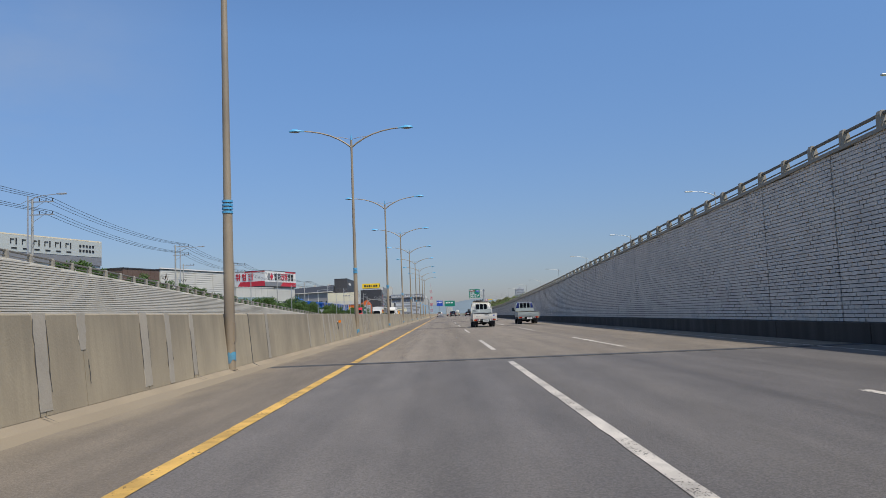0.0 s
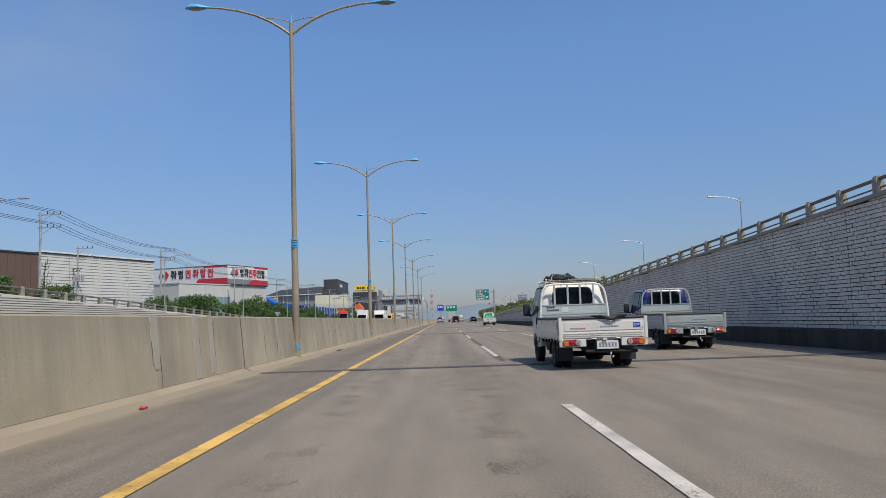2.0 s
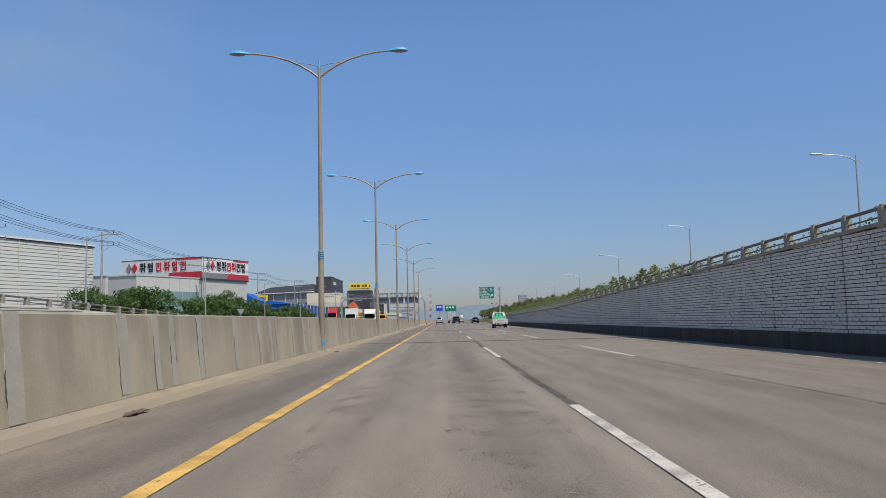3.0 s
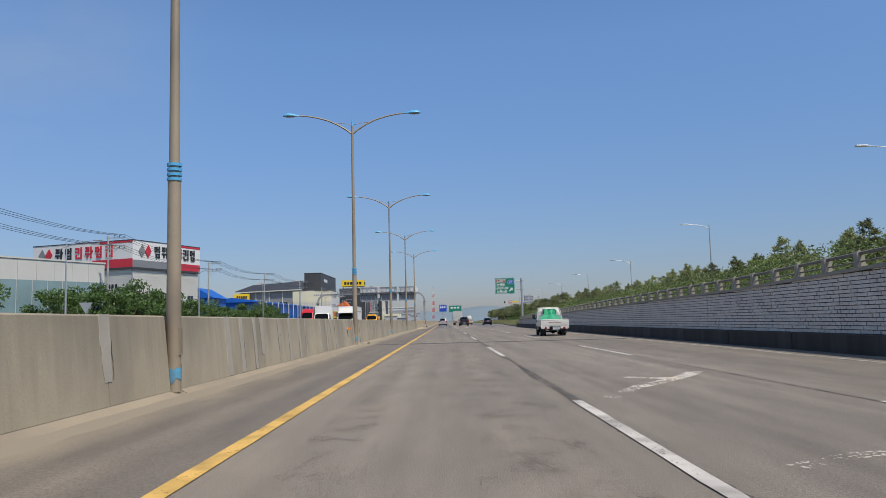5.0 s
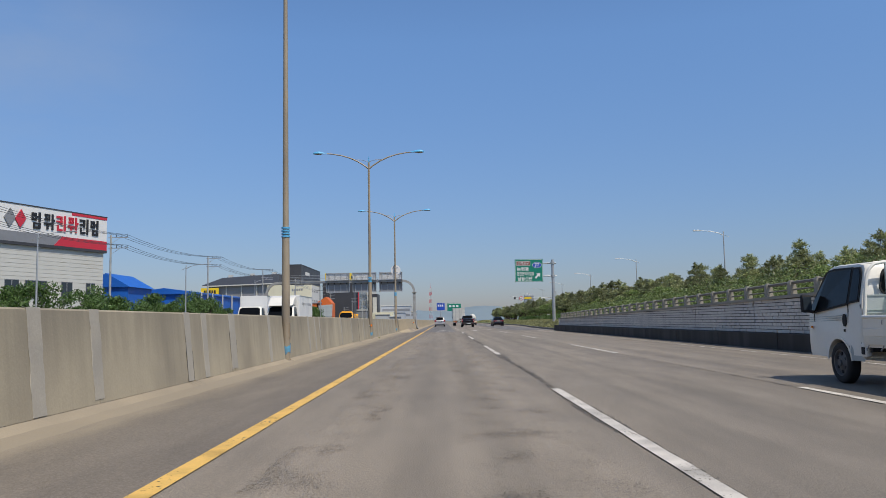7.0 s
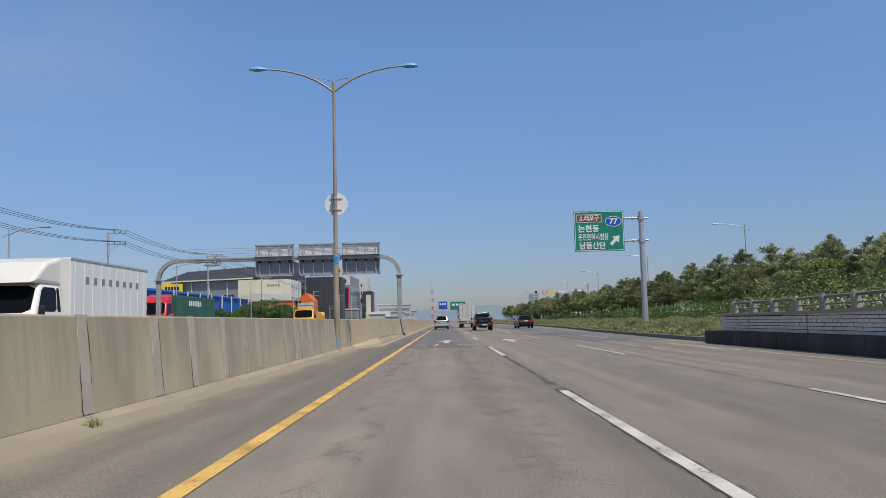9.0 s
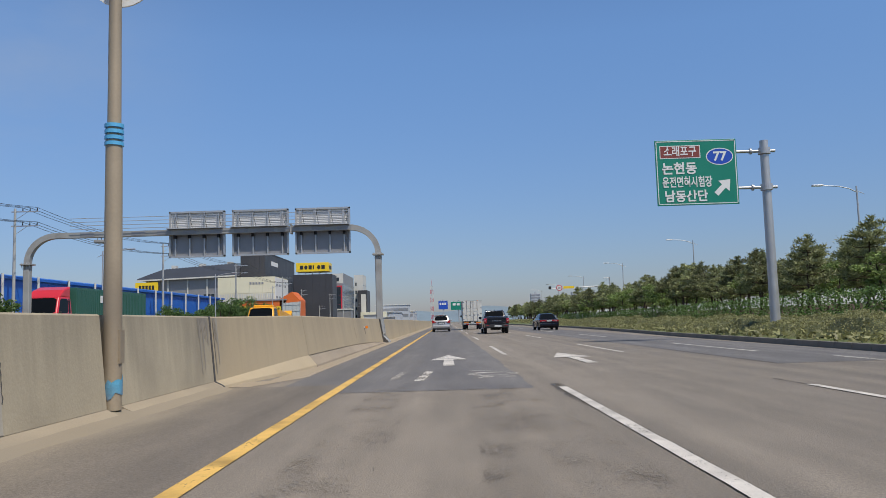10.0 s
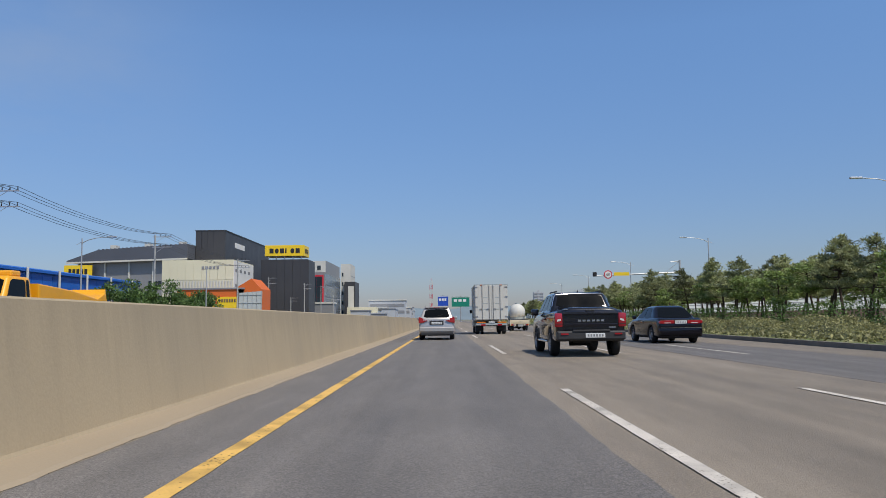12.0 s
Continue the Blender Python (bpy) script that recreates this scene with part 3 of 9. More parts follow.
for y0, y1 in ((-40, 19.9), (20.7, 60.1), (60.8, 100.1), (100.8, 140.2), (140.9, 330), (330, 700)):
    worn_strip("yellow_edge_line", -1.8, 0.16, y0, y1, YELLOW, "solid yellow edge line beside the median shoulder", 0.6)
DASH_SHIFT = [(-100, 0), (100, 0), (132, 0.9), (152, 1.2), (212, 0.8), (252, 0), (900, 0)]
OUTER_SHIFT = [(-100, -1.2), (100, -1.0), (132, 0.0), (152, 0.7), (212, 0.0), (252, -0.3), (900, -0.3)]
for k in range(-2, 26):
    far = 32.48 + 19.97 * k
    shift = lerp(DASH_SHIFT, far)
    worn_strip("lane_dash", 1.68, 0.13, far + shift - 8.1 if far > 20 else far - 40, far + shift if far > 20 else (18.96 if k == -1 else far - 30), SCUFFED, "worn white lane dash on the asphalt", 0.5, k)
    off = far + lerp(OUTER_SHIFT, far)
    worn_strip("lane_dash", 5.05, 0.13, off - 8.1, off, SCUFFED, "worn white lane dash on the asphalt", 0.5, k + 40)
    if far > 225:
        worn_strip("lane_dash", 8.2, 0.13, far - 2 - 8.1, far - 2, SCUFFED, "worn white lane dash on the asphalt", 0.5, k + 80)
worn_strip("white_edge_line", 8.7, 0.12, -40, 206, FLAKY, "thin worn white edge line by the retaining wall", 0.6)
for k, (x, y0, y1) in enumerate(((5.43, 206.9, 210.0), (5.43, 203.4, 205.8), (6.95, 206.5, 208.3), (6.85, 203.7, 205.3), (6.8, 209.7, 211.5), (8.6, 204.5, 212.0), (8.75, 216.0, 219.0))):
    worn_strip("exit_line", x, 0.12, y0, y1, FLAKY, "faded short white exit marking", 0.4, k)

def stroke(pts, w):
    """Outline of a brush stroke of half-width w along a polyline."""
    left, right = [], []
    for i, p in enumerate(pts):
        a, b = Vector(pts[max(0, i - 1)]), Vector(pts[min(len(pts) - 1, i + 1)])
        d = (b - a).normalized()
        n = Vector((-d.y, d.x)) * w
        left.append((Vector(p) + n)[:])
        right.append((Vector(p) - n)[:])
    return left, right

def brushed(name, pts, w, m, label, z=0.011):
    left, right = stroke(pts, w)
    v = [(x, y, z) for x, y in left] + [(x, y, z) for x, y in right]
    k = len(left)
    f = [(i, k + i, k + i + 1, i + 1) for i in range(k - 1)]
    ob = new(name, quads(name, v, f, m))
    ob.visible_shadow = False
    return tagged(ob, label, "road marking", "", "structure")

def lane_arrow(x, y, label, w=0.5):
    v = [(x - 0.135, y, 0.011), (x + 0.135, y, 0.011), (x + 0.125, y + 2.85, 0.011), (x - 0.125, y + 2.85, 0.011), (x - w, y + 2.85, 0.011), (x + w, y + 2.85, 0.011), (x, y + 5.8, 0.011)]
    ob = new("lane_arrow", quads("lane_arrow", v, [(0, 1, 2, 3), (4, 5, 6)], SCUFFED))
    return tagged(ob, label, "road marking", "", "structure")
lane_arrow(-0.01, 219.5, "scuffed white straight-ahead arrow painted in the inner lane")
lane_arrow(3.25, 219.0, "scuffed white straight-ahead arrow painted in the second lane")
def oval(cx, cy, rx, ry, a0=0, a1=360, n=20):
    return [(cx + rx * math.cos(radians(a0 + (a1 - a0) * i / n)), cy + ry * math.sin(radians(a0 + (a1 - a0) * i / n))) for i in range(n + 1)]
# worn road lettering, long in the driving direction
for pts, w, m in (([(-1.06, 215.3), (-0.93, 217.6)], 0.07, RUBBED), ([(-0.56, 215.0), (-0.42, 217.6)], 0.085, FLAKY), ([(0.4, 217.35), (1.25, 217.2)], 0.1, RUBBED), (oval(0.83, 216.3, 0.42, 0.42), 0.07, FLAKY), ([(0.45, 215.2), (0.7, 215.55), (1.2, 215.5)], 0.09, RUBBED)):
    brushed("worn_lettering_stroke", pts, w, m, "rubbed-off white stroke of road lettering")
for pts, w, m in (([(2.85, 114.35), (4.0, 116.0), (4.62, 117.2)], 0.14, FLAKY), ([(3.1, 116.3), (3.85, 115.7)], 0.17, FLAKY), ([(2.14, 112.9), (2.85, 114.35)], 0.11, RUBBED)):
    brushed("lane_arrow_stroke", pts, w, m, "worn white stroke of a turning arrow")
for x, y in ((3.0, 108.0), (3.9, 106.6)):
    brushed("worn_lettering_stroke", [(x - 0.6, y), (x, y + 0.4), (x + 0.6, y + 0.5)], 0.11, RUBBED, "rubbed-off white stroke of road lettering")
for x, y in ((7.2, 205.0), (7.9, 209.0), (9.2, 211.0), (8.8, 203.0)):
    brushed("worn_lettering_stroke", [(x - 0.5, y), (x + 0.5, y + 0.7)], 0.1, RUBBED, "rubbed-off white stroke of exit lettering")
brushed("worn_lane_dash", [(8.4, 205), (8.55, 212)], 0.07, FLAKY, "half worn-off white exit line")

# ravelled wheel path where the asphalt has lost its fines
for m, z, o, label in ((PITS, 0.005, 0.0, "pitted wheel path with dark pores in the asphalt"), (STONES, 0.0052, 5.0, "ravelled wheel path with bared pale stones")):
    for x0, x1 in ((0.15, 1.35), (-1.3, -0.6)):
        bm = bmesh.new()
        rows = []
        for i in range(460):
            y = 20.8 + 0.42 * i
            c, h = (x0 + x1) / 2 + 0.15 * noise.noise((y * 0.2, o, x0)), (x1 - x0) / 2 * max(0.05, min(1, 0.75 + 0.9 * noise.noise((y * 0.11, o + 2, x0))))
            rows.append([bm.verts.new((c - h + 0.08 * noise.noise((y * 1.7, 1, o)), y, z)), bm.verts.new((c + h + 0.08 * noise.noise((y * 1.9, 3, o)), y, z))])
        for a, b in zip(rows, rows[1:]):
            bm.faces.new((a[0], a[1], b[1], b[0]))
        struct("worn_wheel_path", bm, m, label, "road")

# ---- median barrier ----
PROFILE_A = [(-3.86, 0.0), (-3.88, 0.05), (-4.03, 0.13), (-4.13, 1.22), (-4.15, 1.24), (-4.38, 1.24), (-4.40, 1.22), (-4.5, 0.13), (-4.65, 0.05), (-4.67, 0.0)]
PROFILE_B = [(-3.2, 0.0), (-3.22, 0.08), (-3.42, 0.32), (-3.58, 1.26), (-3.6, 1.28), (-3.95, 1.28), (-3.97, 1.26), (-4.13, 0.32), (-4.33, 0.08), (-4.35, 0.0)]
POLES = [18.5 + 24 * k for k in range(9)]

def grown(profile, d):
    cx = sum(x for x, z in profile) / len(profile)
    return [(x + (d if x > cx else -d), z + (d if z > 1.2 else 0)) for x, z in profile]

# panels overhang the foot by a finger's width, which leaves the dark crease
FOOT_A = PROFILE_A[:2] + [(-4.037, 0.128), (-4.493, 0.128)] + PROFILE_A[8:]
PANEL_C = [(-3.4, 0.0), (-3.425, 0.06)] + PROFILE_B[3:7] + [(-4.13, 0.06), (-4.15, 0.0)]
STRIPS = [(11.0, 0.25), (12.0, 0.2), (14.0, 0.26), (15.0, 0.2), (16.2, 0.18), (22.1, 0.26), (28.2, 0.2), (31.5, 0.29), (32.9, 0.26), (33.9, 0.22), (34.6, 0.24), (36.8, 0.24), (38.2, 0.2), (38.7, 0.14), (39.4, 0.15), (40.0, 0.16), (40.6, 0.2), (46.1, 0.2), (46.8, 0.22), (48.1, 0.18), (48.6, 0.18), (49.0, 0.14), (49.8, 0.2), (55.2, 0.28), (57.2, 0.26), (58.1, 0.26), (62.6, 0.2), (64.0, 0.22), (70.7, 0.28), (73.4, 0.3), (74.6, 0.2), (75.3, 0.19), (76.7, 0.24), (79.1, 0.28), (81.2, 0.22), (82.4, 0.24), (83.1, 0.2), (85.3, 0.28), (87.0, 0.26), (88.0, 0.26), (95.0, 0.3)]
STRIPS += [(98.5, 0.24), (106.0, 0.26), (112.2, 0.27), (117.6, 0.3), (118.6, 0.24), (119.7, 0.22), (120.4, 0.31), (122.2, 0.24), (123.5, 0.28), (124.9, 0.26), (125.9, 0.18), (128.7, 0.2), (130.0, 0.29), (131.1, 0.28), (132.2, 0.27), (134.9, 0.24), (137.3, 0.2), (144.3, 0.23), (148.6, 0.26), (149.9, 0.25), (151.3, 0.24), (154.7, 0.25), (155.6, 0.25), (157.4, 0.4), (160.7, 0.26), (166.2, 0.24), (167.4, 0.2), (168.4, 0.22), (174.0, 0.26), (177.5, 0.22), (183.0, 0.24), (190.2, 0.22), (192.4, 0.26), (194.0, 0.25), (195.8, 0.2), (197.4, 0.14), (198.4, 0.25), (201.3, 0.25), (202.6, 0.21), (203.5, 0.19), (204.9, 0.38), (208.0, 0.26)]
barrier = root("median_barrier", "weathered beige concrete median barrier with patched joints", "barrier", kind="structure")
rnd = random.Random(5)
cuts = sorted([-30.0, 0.5, 4.0, 7.2, 214.6] + [s for s, w in STRIPS] + [20.3 + 40.05 * k for k in range(5)] + [p - 0.2 for p in POLES] + [p + 0.2 for p in POLES])
for y, e in zip(cuts, cuts[1:]):
    if any(abs((y + e) / 2 - p) < 0.1 for p in POLES):
        part("pole_recess", PR([(x - (0.25 if x > -4.26 else 0), z) for x, z in PROFILE_A], y, e, axis="y"), TOE, barrier, "shaded recess in which a lamp post stands")
    elif e - y > 0.05:
        part("barrier_panel", PR(PROFILE_A[2:8], y + 0.008, e - 0.008, axis="y"), CONC, barrier)
        part("barrier_foot", PR(FOOT_A, y, e, axis="y"), TOE, barrier)

FACE = lambda z: -4.03 - 0.0917 * (z - 0.13)
def mortar_strip(y, w):
    """Trowelled mortar over a joint: a ragged band down the face, ending on the foot, with an open crack beside it."""
    low = 0.8 if abs(y - 12) < 0.1 else rnd.choice((0.14, 0.14, 0.14, 0.14, 0.18, 0.42))
    bm = bmesh.new()
    rows = []
    for i in range(9):
        z = 1.245 - (1.245 - low) * i / 8
        x = FACE(z) + 0.006
        f = w * (1.12 if low < 0.4 else 1.12 * (1 - 0.35 * (i / 8) ** 3))
        rows.append([bm.verts.new((x + o, y + s * f / 2 + rnd.uniform(-0.014, 0.014), z)) for s, o in ((-1, -0.02), (-0.97, 0), (0.97, 0), (1, -0.02))])
    for a, b in zip(rows, rows[1:]):
        for k in range(3):
            bm.faces.new((a[k], b[k], b[k + 1], a[k + 1]))
    bmesh.ops.recalc_face_normals(bm, faces=bm.faces)
    part("joint_strip", bm, STRIP, barrier)
    for s in (-1, 1):
        if rnd.random() < 0.7:
            bm = bmesh.new()
            top, bottom = rnd.uniform(0.6, 1.2), 0.14 if rnd.random() < 0.6 else rnd.uniform(0.3, 0.5)
            c = []
            for i in range(8):
                z = top - (top - bottom) * i / 7
                yy = y + s * (w * 0.56 + 0.006) + rnd.uniform(-0.012, 0.012)
                h = rnd.uniform(0.003, 0.011)
                c.append([bm.verts.new((FACE(z) + 0.0075, yy + q, z)) for q in (-h, h)])
            if bottom < 0.2 and rnd.random() < 0.7:
                bend = rnd.uniform(0.0, 0.22)
                for x, z, f in ((-3.99, 0.13, 0.35), (-3.9, 0.085, 0.8), (-3.85, 0.06, 1.0)):
                    h = 0.014 * (1.1 - f)
                    c.append([bm.verts.new((x + 0.006, yy + bend * f + q, z + 0.004)) for q in (-h, h)])
            for a, b in zip(c, c[1:]):
                bm.faces.new((a[0], b[0], b[1], a[1]))
            bmesh.ops.recalc_face_normals(bm, faces=bm.faces)
            part("crack", bm, GAP, barrier)

for s, w in STRIPS:
    mortar_strip(s, w)
for k in range(5):
    y = 20.3 + 40.05 * k
    part("expansion_gap", PR([(x, max(z, 0.05)) for x, z in grown(PROFILE_A, 0.004)], y - 0.02, y + 0.025, axis="y"), GAP, barrier, "open dark expansion gap")
# water streaks under the cap, and the soot round the broken joint
def streaks(name, m, y0, y1, step, reach, face):
    bm = bmesh.new()
    y = y0
    while y < y1:
        w = step * rnd.uniform(0.6, 1.5)
        d = reach * (0.25 + rnd.random() ** 2)
        a, b = [(face(z) + 0.004, z) for z in (1.215, max(0.26, 1.215 - d))]
        bm.faces.new([bm.verts.new(v) for v in ((a[0], y, a[1]), (b[0], y + w * 0.25, b[1]), (b[0], y + w * 0.7, b[1]), (a[0], y + w, a[1]))])
        y += w * rnd.uniform(1.0, 1.1)
    bmesh.ops.recalc_face_normals(bm, faces=bm.faces)
    return part(name, bm, m, barrier)
streaks("soot_stain", STAIN, 213.9, 214.45, 0.07, 0.9, FACE)
streaks("soot_stain", STAIN, 214.72, 215.3, 0.07, 1.1, lambda z: FACE(z) + 0.012)
bm = bmesh.new()
rows = []
for k in range(7):
    f = k / 6
    f = f * f * (3 - 2 * f)
    rows.append([bm.verts.new((a[0] + (b[0] - a[0]) * f, 214.62 + k * 0.95, a[1] + (b[1] - a[1]) * f)) for a, b in zip(PROFILE_A, PROFILE_B)])
for a, b in zip(rows, rows[1:]):
    for k in range(10):
        bm.faces.new((a[k], a[(k + 1) % 10], b[(k + 1) % 10], b[k]))
bm.faces.new(rows[0]), bm.faces.new(rows[-1][::-1])
bmesh.ops.recalc_face_normals(bm, faces=bm.faces)
part("barrier_taper", bm, CONC_B, barrier, "tapering section where the barrier grows wider")
part("broken_joint", PR(grown(PROFILE_A, 0.008), 214.56, 214.64, axis="y"), GAP, barrier, "dark broken joint in the barrier")
# the foot sinks into the gutter towards the gantry
CREASE = [(220, 0.32), (230, 0.3), (237, 0.2), (242.6, 0.07), (260, 0.07)]
def panel_at(y):
    z = lerp(CREASE, y)
    d = 0.17 * (0.32 - z)
    return [(-3.42 + d, z)] + PROFILE_B[3:7] + [(-4.13 - d, z)]
def foot_at(y):
    z = lerp(CREASE, y) - 0.004
    d = 0.17 * (0.32 - z)
    return [(-3.2, 0.0), (-3.22, min(0.08, z * 0.6)), (-3.445 + d, z), (-4.105 - d, z), (-4.33, min(0.08, z * 0.6)), (-4.35, 0.0)]
for y0, y1 in ((220.35, 230.9), (230.9, 242.6)):
    ys = [y0 + 0.006] + [y for y in (224, 228, 233, 237, 240) if y0 < y < y1] + [y1 - 0.006]
    part("barrier_panel", lofted([(y, panel_at(y)) for y in ys]), CONC_B, barrier)
    part("barrier_foot", lofted([(y, foot_at(y)) for y in ys]), TOE_B, barrier)
y = 244.6
while y < 560:
    e = y + (21.0 if y < 290 else 30)
    part("barrier_panel", PR(PANEL_C, y + 0.005, e - 0.005, axis="y"), CONC_B, barrier)
    y = e
bm = bmesh.new()
c = []
for i in range(12):
    z = 1.27 - i * 0.086
    yy = 230.9 + 0.05 * math.sin(i * 0.9) + rnd.uniform(-0.015, 0.015)
    c.append([bm.verts.new((-3.42 - 0.17 * (z - 0.32) + 0.004, yy + q, z)) for q in (-rnd.uniform(0.008, 0.02), rnd.uniform(0.008, 0.02))])
for a, b in zip(c, c[1:]):
    bm.faces.new((a[0], b[0], b[1], a[1]))
bmesh.ops.recalc_face_normals(bm, faces=bm.faces)
part("crack", bm, GAP, barrier)

# delineators clipped on the barrier, and litter on its foot
for yy, zz, xx in ((35.3, 0.91, -4.09), (135.7, 0.85, -4.09), (186.4, 0.85, -4.09), (234.5, 0.9, -3.51)):
    d = root("delineator", "bent orange delineator clipped to the median", "delineator", pose(xx, yy, zz), "delineators")
    part("disc", R((0.085, 0.0, 0.0), (0.1, -0.02, 0), 0.062, n=18), ORANGEL, d, "round orange reflector")
    part("clip", B(-0.02, 0.07, -0.015, 0.015, -0.025, 0.02, bevel=0.005), SIGNW, d, "white plastic clip")
    part("stem", tube(bmesh.new(), [(0.0, 0, -0.02), (0.02, 0.01, -0.16), (0.045, 0.03, -0.34)], [0.012, 0.011, 0.008], 6), PLASTIC, d, "dark bent stem")
for yy, m, l, s in ((53.5, REDS, "crumpled red wrapper lying on the shoulder", 0.13), (45.0, REDS, "faded red cloth scrap on the shoulder", 0.2), (72.6, BROWNW, "flattened brown cardboard piece on the shoulder", 0.3), (91.0, BROWNW, "torn brown paper scrap on the shoulder", 0.25)):
    bm = bmesh.new()
    ring = []
    for k in range(18):
        t = 2 * math.pi * k / 18
        q = s * min(1 / max(abs(math.cos(t)), 1e-3), 1.25 / max(abs(math.sin(t)), 1e-3)) * (0.62 + 0.45 * noise.noise((math.cos(t) * 2 + yy, math.sin(t) * 2, yy)))
        ring.append((q * math.cos(t) * 0.42, q * math.sin(t), 0.012 + 0.05 * abs(noise.noise((t * 1.3, yy, 2)))))
    mid, low = bm.verts.new((0, 0, 0.03)), bm.verts.new((0, 0, 0.0))
    hi = [bm.verts.new(p) for p in ring]
    lo = [bm.verts.new((x, y, z - 0.012)) for x, y, z in ring]
    for k in range(18):
        j = (k + 1) % 18
        bm.faces.new((mid, hi[k], hi[j])), bm.faces.new((low, lo[j], lo[k])), bm.faces.new((hi[k], lo[k], lo[j], hi[j]))
    tagged(part("litter", bm, m, None), l, "litter").matrix_world = pose(-3.62, yy, 0.012)
bm = bmesh.new()
tube(bm, [(-3.84 - 0.006 * i * (i > 12), 108 + 0.35 * i, 0.02 + 0.002 * (i > 15) * (i - 15)) for i in range(20)], 0.011, 5)
tagged(part("cord", bm, REDS, None, "", True), "faded red cord lying along the barrier foot", "cord")
bm = bmesh.new()
c = []
for i in range(130):
    y = 62 + 0.3 * i
    x, w = -3.62 + 0.03 * noise.noise((y * 0.3, 3, 3)), 0.008 + 0.008 * abs(noise.noise((y * 2, 1, 1)))
    c.append([bm.verts.new((x - w, y, 0.0085)), bm.verts.new((x + w, y, 0.0085))])
for a, b in zip(c, c[1:]):
    bm.faces.new((a[0], a[1], b[1], b[0]))
tagged(part("shoulder_crack", bm, CRACK, None), "fine dark crack along the dusty shoulder", "road crack", "", "structure")
for yy, xx in ((189.9, -3.84), (141.6, -3.78)):
    bm = bmesh.new()
    r2 = random.Random(int(yy))
    for i in range(90):
        a, l = r2.uniform(0, 6.28), r2.uniform(0.03, 0.1)
        o = Vector((r2.uniform(-.06, .06), r2.uniform(-.1, .1), 0))
        t = o + Vector((math.cos(a) * l * 0.5, math.sin(a) * l * 0.5, l))
        s = Vector((0.006, 0.006, 0))
        bm.faces.new([bm.verts.new(p) for p in (o - s, o + s, t)])
    tagged(part("weed", bm, HEDGE, None), "small weed tuft growing from the barrier joint", "weed").matrix_world = pose(xx, yy, 0.04)

# ---- twin-arm street lamps on the median ----
def ragged_wrap():
    """Torn strip of sheet round part of a post's foot."""
    bm = bmesh.new()
    r2 = random.Random(3)
    rows = []
    for i in range(13):
        a = radians(-150 + 20 * i)
        x, y = 0.121 * math.cos(a), 0.121 * math.sin(a)
        rows.append([bm.verts.new((x, y, 0.16 + r2.uniform(-0.04, 0.05))), bm.verts.new((x, y, 0.3 + 0.01 * i + r2.uniform(-0.03, 0.05)))])
    for a, b in zip(rows, rows[1:]):
        bm.faces.new((a[0], b[0], b[1], a[1]))
    return bm

def lamp_shell(s):
    """Teardrop housing: slim at the arm, broad and domed at the tip, flat below."""
    bm = bmesh.new()
    rings = []
    for t, w, h in ((0.0, 0.035, 0.035), (0.12, 0.05, 0.05), (0.3, 0.1, 0.085), (0.5, 0.155, 0.13), (0.7, 0.165, 0.14), (0.85, 0.13, 0.11), (0.96, 0.07, 0.055), (1.0, 0.015, 0.015)):
        x = s * (2.42 + 0.8 * t)
        rings.append([bm.verts.new((x, w * math.cos(a), 10.65 + (h * math.sin(a) if math.sin(a) > 0 else 0.02 * math.sin(a)))) for a in [2 * math.pi * k / 14 for k in range(14)]])
    for a, b in zip(rings, rings[1:]):
        for k in range(14):
            bm.faces.new((a[k], a[(k + 1) % 14], b[(k + 1) % 14], b[k]))
    bm.faces.new(rings[0]), bm.faces.new(rings[-1][::-1])
    bmesh.ops.recalc_face_normals(bm, faces=bm.faces)
    return bm

def street_lamp():
    ob = root("street_lamp", "bronze-painted twin-arm street lamp with blue bands", "street lamp", group="twin-arm lamps on the median")
    part("lower_shaft", R((0, 0, 0.0), (0, 0, 3.2), 0.115, 0.098, n=16), BRONZE, ob, "", True)
    part("shaft", R((0, 0, 3.2), (0, 0, 10.1), 0.082, 0.055, n=16), BRONZE, ob, "", True)
    part("door_plate", B(0.09, 0.122, -0.06, 0.06, 0.55, 0.95), BRONZE, ob)
    part("base_wrap", ragged_wrap(), WRAP, ob, "torn blue wrap round the shaft foot", True)
    for i in range(4):
        part("band", R((0, 0, 3.2 + 0.075 * i), (0, 0, 3.245 + 0.075 * i), 0.112, n=16), BLUEP, ob, "blue enamel band", True)
    part("finial", R((0, 0, 10.1), (0, 0, 10.45), 0.05, 0.008, n=12), BLUEP, ob, "pale blue pointed cap", True)
    for s in (-1, 1):
        pts = [(s * 0.03, 0, 9.74), (s * 0.3, 0, 9.95), (s * 0.65, 0, 10.17), (s * 1.1, 0, 10.38), (s * 1.6, 0, 10.53), (s * 2.1, 0, 10.62), (s * 2.5, 0, 10.66)]
        part("arm", tube(bmesh.new(), pts, [0.045, 0.043, 0.041, 0.038, 0.035, 0.033, 0.032]), BRONZE, ob, "", True)
        part("brace", tube(bmesh.new(), [(s * 0.03, 0, 10.14), (s * 0.4, 0, 10.24), (s * 0.8, 0, 10.27), (s * 1.1, 0, 10.4)], 0.013, 6), BRONZE, ob, "", True)
        head = part("lamp_head", lamp_shell(s), BLUEP, ob, "rounded blue lamp housing", True)
        bowl = bmesh.new()
        bmesh.ops.create_uvsphere(bowl, u_segments=16, v_segments=8, radius=1, matrix=pose(s * 2.9, 0, 10.64) @ Matrix.Diagonal((0.26, 0.13, 0.05, 1)))
        part("diffuser", bowl, GREYP, head, "grey glass bowl", True)
    return ob

